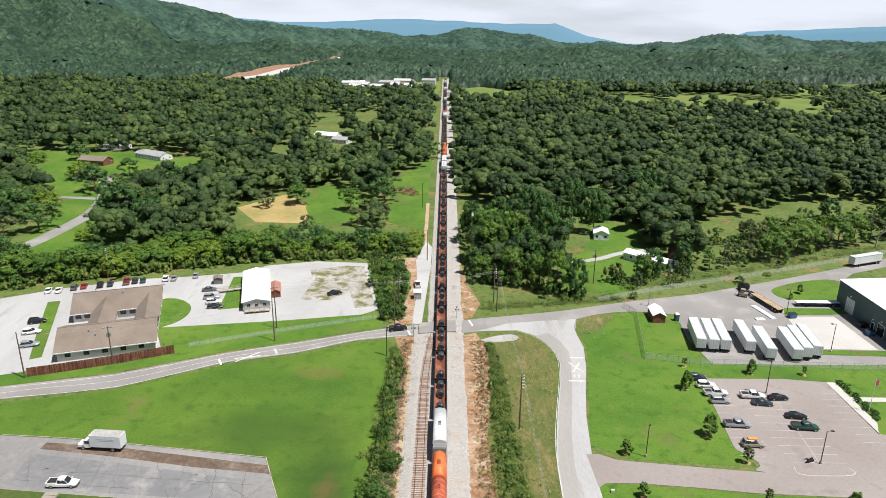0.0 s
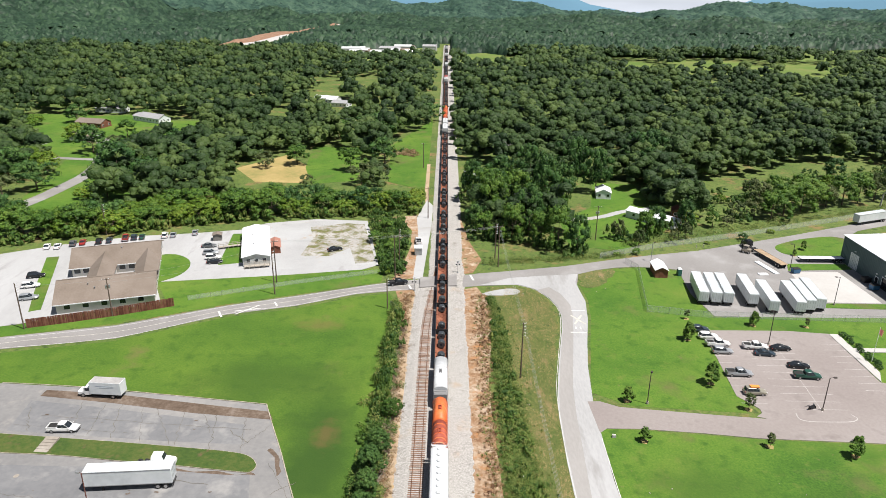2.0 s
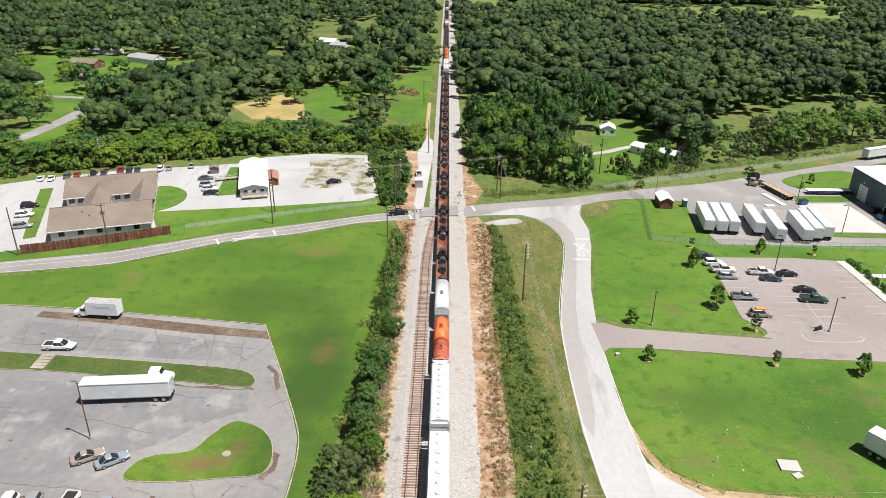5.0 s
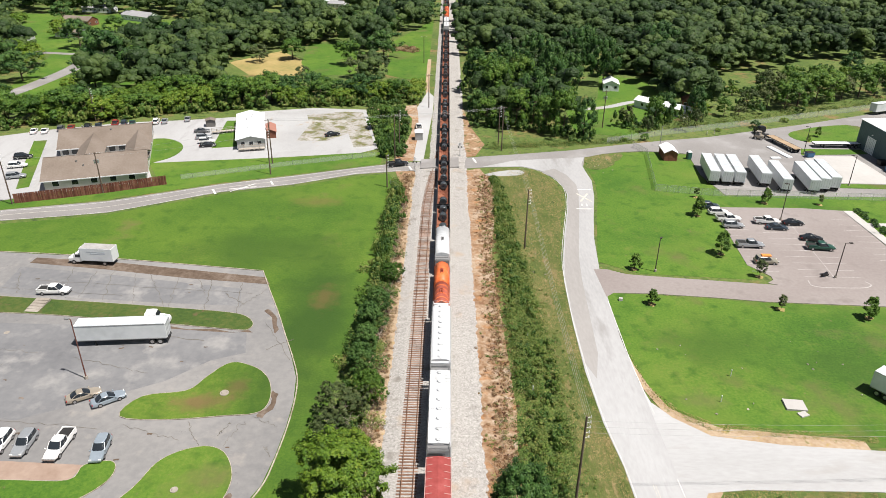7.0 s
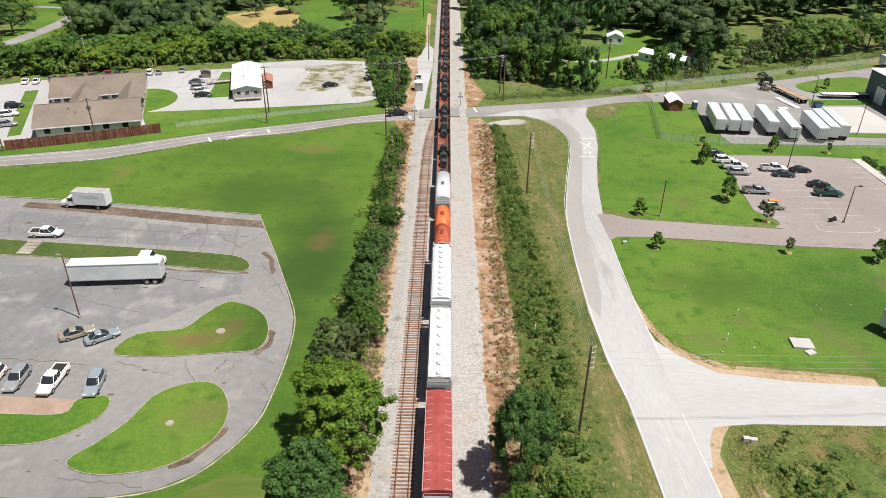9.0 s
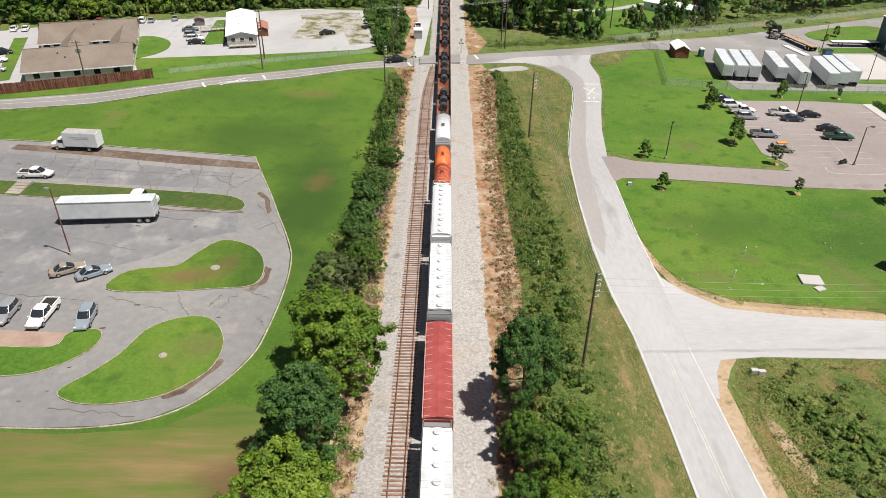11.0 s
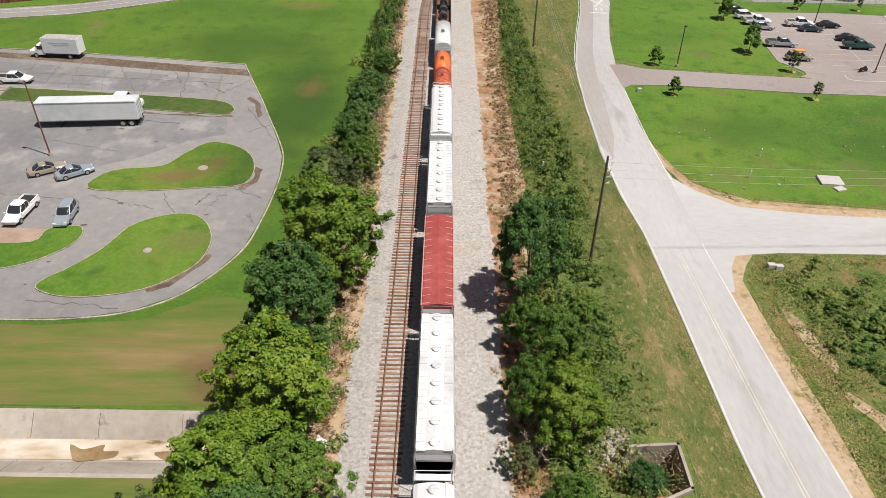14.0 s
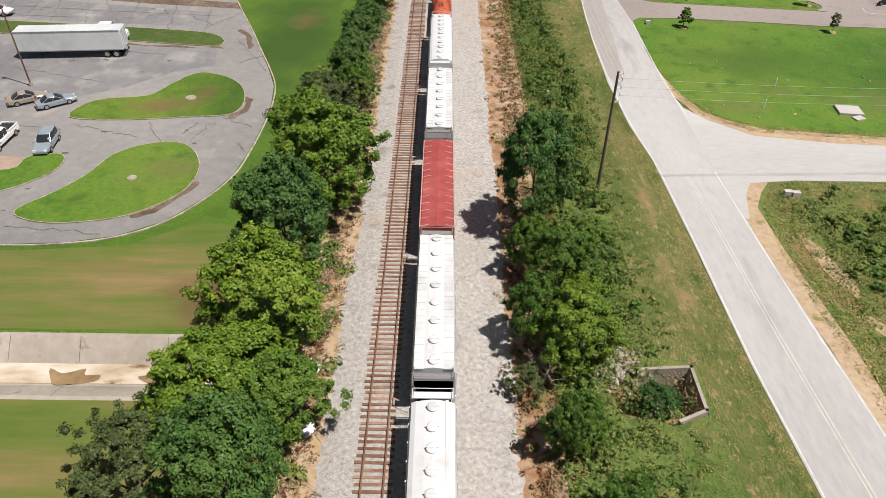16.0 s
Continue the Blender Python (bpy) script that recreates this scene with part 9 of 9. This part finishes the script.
for k in range(4):
    z = 13.3 - k * 0.75
    wire((18.2, 133.7, z + 0.3), (17.85, 63.2, z + 0.2), 0.9)
    wire((18.2, 133.7, z + 0.3), (17.4, 199, z - 0.1), 0.8)
for k in range(3):
    wire((17.85, 63.2, 12.9 - k * 0.9), (95, 67, 12.4 - k * 0.9), 1.3)
for dx in (-1.1, -0.5, 0.5, 1.1):
    wire((-48.4, 184.9 + dx * 0.8, 12.8), (-14.1, 189.1 + dx * 0.8, 13.2), 0.4)
    wire((-14.1, 189.1 + dx * 0.8, 13.2), (17.2, 199 + dx * 0.8, 13.2), 0.4)
wire((-85.9, 161.7, 10.6), (-48.4, 184.9, 11.5), 0.6)
wire((-85.9, 161.7, 8), (-92, 168.5, 5.4), 0.8)
wire((-104.6, 154, 12), (-85.9, 161.7, 10.4), 0.4)
wire((-85.9, 161.7, 9.6), (-47, 176.5, 11.5), 0.6)


def lamp_post(x, y, h, mat, arm, turn, label):
    root = thing("lamp_post", pose(x, y, 0.05, 0, 0, turn), label, "lamp post")
    bm = bmesh.new()
    rod(bm, (0, 0, 0), (0, 0, h), 0.11, 0.08, 8)
    part("post", bm, mat, root)
    bm = bmesh.new()
    rod(bm, (0, 0, 0), (0, 0, 0.5), 0.28, 0.26, 12)
    part("base", bm, CONCRETE, root)
    if arm:
        bm = bmesh.new()
        rod(bm, (0, 0, h - 0.05), (arm * 0.7, 0, h + 0.05), 0.04, seg=6)
        part("arm", bm, mat, root)
    bm = bmesh.new()
    box(bm, arm * 0.7 - 0.1, arm * 0.7 + 0.55, -0.2, 0.2, h - 0.02, h + 0.16)
    bevelled(bm, 0.03)
    part("lamp_head", bm, POLE_DARK if mat != POLE_RED else STEEL_GREY, root)


for x, y, h, mt, arm, tr, lb in ((-55.0, 86.4, 10.9, POLE_RED, 0.5, 170, "tall rusty red lamp post on the old car park"), (43.4, 124.0, 7.3, POLE_DARK, 0.4, 60, "dark lamp post on the lawn"), (79.2, 122.2, 7.8, POLE_DARK, 1.2, 0, "dark lamp post in the car park"), (80.3, 150.6, 9.2, POLE_DARK, 0.8, 200, "dark lamp post in the car park"), (108.3, 173.6, 8.4, POLE_DARK, 1.2, 180, "dark lamp post beside the loading apron"), (108.0, 199.3, 8.4, POLE_DARK, 1.0, 180, "dark lamp post beside the loading apron"), (66.2, 204.6, 6.4, STEEL_GREY, 0.6, 20, "thin steel lamp post behind the shed")):
    lamp_post(x, y, h, mt, arm, tr, lb)
root = thing("flagpole", pose(100.9, 142.4, 0.15), "white flagpole with a limp red flag", "flagpole")
bm = bmesh.new()
rod(bm, (0, 0, 0), (0, 0, 9), 0.07, 0.04, 8)
part("pole", bm, ROOF_WHITE, root)
bm = bmesh.new()
prev = None
for k in range(7):
    q = [(0.05 + k * 0.16, 0.1 * math.sin(k * 1.1), 8.8 - k * 0.12), (0.05 + k * 0.13, 0.1 * math.sin(k * 1.1 + 0.5), 7.4 - k * 0.16)]
    row = [bm.verts.new(p) for p in q]
    if prev:
        bm.faces.new((prev[0], row[0], row[1], prev[1]))
    prev = row
part("flag", bm, paint("red_white_cloth", (0.55, 0.2, 0.18), 0.8), root)


# ---- chain-link fences ----
def chain_fence(pts, h, label):
    root = thing("chain_link_fence", Matrix.Identity(4), label, "fence")
    bm_p = bmesh.new()
    for (x0, y0), (x1, y1) in zip(pts, pts[1:]):
        ln = math.hypot(x1 - x0, y1 - y0)
        n = max(1, round(ln / 3))
        for k in range(n + (1 if (x1, y1) == pts[-1] else 0)):
            bm = bmesh.new()
            x, y = x0 + (x1 - x0) * k / n, y0 + (y1 - y0) * k / n
            rod(bm, (x, y, 0), (x, y, h + 0.05), 0.035, seg=6)
            part("post", bm, STEEL_GREY, root)
        bm = bmesh.new()
        rod(bm, (x0, y0, h), (x1, y1, h), 0.028, seg=5)
        part("top_rail", bm, STEEL_GREY, root)
        v = [bm_p.verts.new(p) for p in ((x0, y0, 0.03), (x1, y1, 0.03), (x1, y1, h), (x0, y0, h))]
        bm_p.faces.new(v)
    part("mesh", bm_p, MESH, root)


chain_fence([(50.5, 207), (70, 216.2), (105, 229.4), (145.3, 246.4), (200, 271)], 1.9, "grey chain-link fence along the yard road")
chain_fence([(57.7, 203.6), (60.2, 196.8), (55.2, 168.2), (69.2, 165.1), (115.2, 163.2), (150, 162.6)], 1.9, "pale green chain-link fence round the truck yard")
chain_fence([(-69.8, 172), (-42.5, 183.9), (-21, 192), (-15.5, 194)], 1.3, "low chain-link fence along the road")
chain_fence([(-14, 170.5), (-11.6, 167), (-12, 160)], 1.2, "short guard fence beside the crossing")
for x, y in ((85, 217.6), (87.6, 218.2)):
    bm = bmesh.new()
    rod(bm, (0, 0, 0), (0, 0, 1.0), 0.12, seg=10)
    rod(bm, (0, 0, 1.0), (0, 0, 1.12), 0.12, 0.04, seg=10)
    ob = finish("bollard", bm, LINE_YELLOW)
    ob.matrix_world = pose(x, y, 0.05)
    tagged(ob, "faded yellow bollard beside the yard road", "bollard")


# ---- level crossing gear ----
def crossing_signal(x, y, turn):
    root = thing("crossing_signal", pose(x, y, 0, 0, 0, turn), "crossing signal mast with crossbuck and lamps", "crossing signal")
    bm = bmesh.new()
    rod(bm, (0, 0, 0), (0, 0, 4.2), 0.07, seg=8)
    rod(bm, (0, 0, 0), (0, 0, 0.3), 0.3, seg=12)
    part("mast", bm, STEEL_GREY, root)
    for a in (45, -45):
        bm = bmesh.new()
        c, s = math.cos(radians(a)), math.sin(radians(a))
        q = [(-0.6 * c - 0.1 * s, -0.6 * s + 0.1 * c), (0.6 * c - 0.1 * s, 0.6 * s + 0.1 * c), (0.6 * c + 0.1 * s, 0.6 * s - 0.1 * c), (-0.6 * c + 0.1 * s, -0.6 * s - 0.1 * c)]
        f = [bm.verts.new((u, -0.10 - (0.03 if a > 0 else 0), 3.7 + v)) for u, v in q]
        g = [bm.verts.new((u, -0.12 - (0.03 if a > 0 else 0), 3.7 + v)) for u, v in q]
        bm.faces.new(f)
        bm.faces.new(g[::-1])
        for k in range(4):
            bm.faces.new((f[k], f[(k + 1) % 4], g[(k + 1) % 4], g[k]))
        part("crossbuck_board", bm, ROOF_WHITE, root)
    for s in (-0.45, 0.45):
        bm = bmesh.new()
        rod(bm, (s, -0.1, 2.8), (s, -0.3, 2.8), 0.2, seg=12)
        part("signal_lamp", bm, BLACK_STEEL, root)
    bm = bmesh.new()
    box(bm, -0.5, 0.5, -0.05, 0.05, 2.76, 2.84)
    part("lamp_bar", bm, STEEL_GREY, root)


crossing_signal(-8.0, 180.2, 0)
crossing_signal(4.6, 193.2, 180)
root = thing("signal_cabin", pose(-8.0, 209.0, 0.05, 0, 0, 4), "pale metal signal equipment cabin beside the tracks", "cabin")
bm = bmesh.new()
box(bm, -1.2, 1.2, -1.4, 1.4, 0.1, 2.5)
bevelled(bm, 0.05)
part("body", bm, STEEL_GREY, root)
bm = bmesh.new()
box(bm, -1.35, 1.35, -1.6, 1.6, 2.5, 2.65, taper=0.1)
part("roof", bm, ROOF_WHITE, root)
car("pickup", "white", -8.4, 219.5, 6, "white pickup truck parked on the service track")

# ---- drainage channel and culvert ----
bm = bmesh.new()
prev = None
for k in range(24):
    x = -75 + k * 2.75
    row = [bm.verts.new((x, y, z)) for y, z in ((40.6, 0.03), (40.2, 0.05), (38.4, -1.15), (36.0, -1.18), (34.0, 0.05), (33.6, 0.03))]
    if prev:
        for j in range(5):
            bm.faces.new((prev[j], row[j], row[j + 1], prev[j + 1]))
    prev = row
bmesh.ops.recalc_face_normals(bm, faces=bm.faces)
tagged(finish("drainage_channel", bm, CONCRETE), "pale concrete drainage channel with water stains", "drainage channel", kind="structure")
SILT = material("wet_silt", [(0.3, (0.28, 0.21, 0.135)), (0.45, (0.42, 0.355, 0.27)), (0.62, (0.55, 0.51, 0.45))], 1.1, 0.6, big=0.4, stretch=(0.5, 1.3, 1), patches=(((0.15, 0.10, 0.04), 0.30, 0.58, 0.64),))
sheet("silt_bed", [(-75, 38.2), (-40, 38.3), (-12, 38.2), (-12, 36.2), (-40, 36.1), (-75, 36.2)], -1.12, SILT, skirt=0.1, wobble=0.25, label="pale silt with shallow brown puddles in the channel", category="silt")
PUDDLE = material("brown_puddle", [(0.3, (0.14, 0.09, 0.04)), (0.6, (0.28, 0.20, 0.11))], 1.4, 0.2, spec=0.5, big=0.4)
for pts in ([(-30.9, 37.7), (-29.6, 37.3), (-28.2, 37.7), (-27.9, 37.0), (-26.6, 37.0), (-26.9, 36.3), (-28.6, 36.2), (-30.2, 36.3)], [(-23.6, 37.0), (-21.0, 37.1), (-20.4, 36.4), (-22.4, 36.3)], [(-52, 37.4), (-49.4, 37.6), (-47.8, 36.8), (-50.5, 36.4)]):
    sheet("puddle", pts, -1.108, PUDDLE, smooth=3, skirt=0.004, wobble=0.3, label="shallow brown puddle on the channel's silt", category="puddle")
for x in (-66, -58, -50, -42, -35, -29.2, -22, -16):
    bm = bmesh.new()
    pr = [(40.2, 0.062), (38.4, -1.138), (36.0, -1.168), (34.0, 0.062)]
    for (a, za), (b, zb) in zip(pr, pr[1:]):
        w = 0.03
        bm.faces.new([bm.verts.new(q) for q in ((x - w, a, za), (x + w, a, za), (x + w + 0.2, b, zb), (x - w + 0.2, b, zb))])
    part("joint", bm, CRACK, bpy.data.objects["drainage_channel"])
sheet("lawn_south", [(-75, 33.6), (-12, 33.6), (-12, -20), (-160, -20), (-160, 33.6)], 0.03, LAWN_STREAK, label="mown grass beyond the drainage channel", category="lawn")
culvert = thing("culvert_headwall", Matrix.Identity(4), "open concrete culvert headwall sunk into the bank", "culvert")
CUL = [(16.2, 37.2), (20.4, 37.5), (20.4, 33.2), (18.2, 32.2)]
for (x0, y0), (x1, y1) in zip(CUL, CUL[1:]):
    bm = bmesh.new()
    d = Vector((x1 - x0, y1 - y0, 0)).normalized()
    nrm = Vector((-d.y, d.x, 0)) * 0.13
    p = [Vector((x0, y0, 0)) - d * 0.13, Vector((x1, y1, 0)) + d * 0.13]
    q = [p[0] + nrm, p[1] + nrm, p[1] - nrm, p[0] - nrm]
    lo = [bm.verts.new((v.x, v.y, -2.3)) for v in q]
    hi = [bm.verts.new((v.x, v.y, 0.32)) for v in q]
    bm.faces.new(hi)
    for k in range(4):
        bm.faces.new((lo[k], lo[(k + 1) % 4], hi[(k + 1) % 4], hi[k]))
    bmesh.ops.recalc_face_normals(bm, faces=bm.faces)
    part("wall", bm, CONCRETE, culvert)
sheet("culvert_floor", [(14, 37.4), (20.6, 37.7), (20.6, 33), (18, 32), (14, 33)], -2.2, DIRT, label="muddy floor of the culvert pit", category="dirt")
bm = bmesh.new()
rows_c = [[bm.verts.new((x, y, z)) for x, y in ((14, 37.4), (20.6, 37.7), (20.6, 33.0), (18.0, 32.0), (14, 33.0))] for z in (-2.2, 0.03)]
for k in range(5):
    bm.faces.new((rows_c[0][k], rows_c[0][(k + 1) % 5], rows_c[1][(k + 1) % 5], rows_c[1][k]))
tagged(finish("culvert_bank", bm, DIRT), "earth sides of the culvert pit", "bank", kind="structure")
set_tree(NEAR_C, 16.9, 34.0, 0.40, 30, -2.0, 0.72)
rk = random.Random(9)
bm = bmesh.new()
bmesh.ops.create_icosphere(bm, subdivisions=1, radius=0.2)
for v in bm.verts:
    v.co *= 1 + 0.35 * noise.noise(v.co * 6)
rock_mesh = bpy.data.meshes.new("rock")
bm.to_mesh(rock_mesh)
bm.free()
rock_mesh.materials.append(CONCRETE)
riprap = thing("riprap", Matrix.Identity(4), "heap of pale broken stones beside the culvert", "stones")
for k in range(150):
    ob = new("stone", rock_mesh)
    ob.parent = riprap
    s = rk.uniform(0.5, 1.7)
    ob.matrix_basis = pose(rk.gauss(14.6, 0.9), rk.gauss(37.6, 1.1), 0.12, rk.uniform(0, 90), rk.uniform(0, 90), rk.uniform(0, 360)) @ Matrix.Diagonal((s, s * 0.8, s * 0.6, 1))

# ---- small things on the lawns and beside the line ----
bm = bmesh.new()
box(bm, -1.5, 1.5, -1.2, 1.2, 0, 0.3)
bevelled(bm, 0.05)
ob = finish("concrete_vault", bm, CONCRETE_PALE)
ob.matrix_world = pose(53.2, 82.2, 0.03, 0, 0, -6)
tagged(ob, "white concrete utility vault in the lawn", "utility vault")
bm = bmesh.new()
box(bm, -0.7, 0.7, -0.5, 0.5, 0, 0.18)
bevelled(bm, 0.04)
ob = finish("concrete_vault", bm, CONCRETE_PALE)
ob.matrix_world = pose(53.6, 80.2, 0.03, 0, 0, 20)
tagged(ob, "small white concrete slab in the lawn", "utility vault")
for x, y, s, lb, mt in ((33.8, 112.3, 0.35, "small pale utility box at the lawn's corner", CONCRETE_PALE), (37.6, 62.4, 0.4, "small white utility box in weeds", CONCRETE_PALE), (38.4, 62.2, 0.4, "small white utility box in weeds", CONCRETE_PALE)):
    bm = bmesh.new()
    box(bm, -s, s, -s * 0.7, s * 0.7, 0, s * 1.6)
    bevelled(bm, 0.03)
    ob = finish("utility_box", bm, mt)
    ob.matrix_world = pose(x, y, 0.03)
    tagged(ob, lb, "utility box")
for x, y in ((46.2, 89.3), (42.4, 82.9), (14.2, 84.6), (15.0, 100)):
    bm = bmesh.new()
    rod(bm, (0, 0, 0), (0, 0, 1.1), 0.06, seg=7)
    rod(bm, (0, 0, 1.1), (0, 0, 1.25), 0.09, seg=7)
    ob = finish("marker_post", bm, ROOF_WHITE)
    ob.matrix_world = pose(x, y, 0.02)
    tagged(ob, "white plastic marker post in the grass", "marker post")
for k in range(46):
    x, y = rk.choice(((rk.uniform(36, 66), rk.uniform(78, 100)), (rk.uniform(40, 48), rk.uniform(180, 197)), (rk.uniform(18, 23), rk.uniform(120, 180))))
    ob = new("stone", rock_mesh)
    s = rk.uniform(0.4, 1.3)
    ob.matrix_basis = pose(x, y, 0.06, rk.uniform(0, 90), 0, rk.uniform(0, 360)) @ Matrix.Diagonal((s, s * 0.8, s * 0.5, 1))
    tagged(ob, "pale stone lying in the grass", "stone", "stones on the lawns")
for x, y, tr in ((-9.5, 36.9, 20), (-9.1, 31.0, -30)):
    bm = bmesh.new()
    bmesh.ops.create_icosphere(bm, subdivisions=2, radius=0.8)
    for v in bm.verts:
        v.co *= 1 + 0.75 * noise.noise(v.co * 1.9 + Vector((x, y, 0)))
        v.co.z = v.co.z * 0.18 + 0.16 * noise.noise(v.co * 2.6)
        v.co.x *= 0.62
    ob = finish("sack", bm, ROOF_WHITE)
    ob.matrix_world = pose(x, y, 0.3, 0, 0, tr)
    tagged(ob, "crumpled white sack dropped beside the ballast", "sack")


def bare_tree(x, y, h, seed, label, mat=BARE):
    rng = random.Random(seed)
    root = thing("bare_tree", pose(x, y, 0), label, "tree")
    bm = bmesh.new()

    def grow(p, d, ln, r, depth):
        e = p + d * ln
        rod(bm, p, e, r, r * 0.65, 6 if depth < 2 else 4, caps=False)
        if depth < 5:
            for _ in range(2 if depth else 3):
                nd = (d + Vector((rng.gauss(0, 0.5), rng.gauss(0, 0.5), rng.gauss(0.08, 0.3)))).normalized()
                grow(e, nd, ln * rng.uniform(0.6, 0.85), r * 0.62, depth + 1)

    grow(Vector((0, 0, -0.1)), Vector((0.05, 0, 1)), h * 0.3, h * 0.022, 0)
    part("branchwork", bm, mat, root)


bare_tree(176, 268, 17, 2, "pale bare dead tree standing above the woods", CONCRETE_PALE)
bare_tree(-14.2, 73.5, 6.5, 3, "bare grey tree in the scrub beside the tracks")
bare_tree(-11.4, 79.5, 5.0, 4, "bare grey tree in the scrub beside the tracks")
bare_tree(-10.6, 98, 4.2, 5, "bare grey shrub beside the tracks")
bare_tree(8.4, 35.5, 4.5, 6, "bare branches beside the ballast")
bare_tree(32, 330, 14, 7, "pale bare dead tree in the woods", CONCRETE_PALE)
# cut branches lying beside the ballast
sticks = bmesh.new()
for k in range(420):
    side = rk.random() < 0.55
    x = rk.gauss(-9.6, 0.8) if side else rk.gauss(8.2, 0.9)
    y, a, ln = rk.uniform(15, 178), rk.uniform(0, 6.28), rk.uniform(0.5, 2.4)
    z = rk.uniform(0.1, 0.5)
    rod(sticks, (x, y, z), (x + math.cos(a) * ln * 0.6, y + math.sin(a) * ln, z + rk.uniform(-0.1, 0.35)), rk.uniform(0.015, 0.045), 0.01, 4, caps=False)
tagged(finish("cut_branches", sticks, material("dead_wood", [(0.3, (0.22, 0.14, 0.085)), (0.7, (0.44, 0.31, 0.20))], 2, 0.9)), "cut brown branches strewn beside the ballast", "branches", kind="stuff")
pile = [(rk.gauss(-20, 3.2), rk.gauss(352, 4.5), rk.uniform(0.8, 1.8), rk.uniform(0.5, 1.8)) for _ in range(40)]
brush("brush_pile", LEAF_STRAW, pile, 0.6, 14, "large heap of cut brush in the clearing", "brush pile", 71)
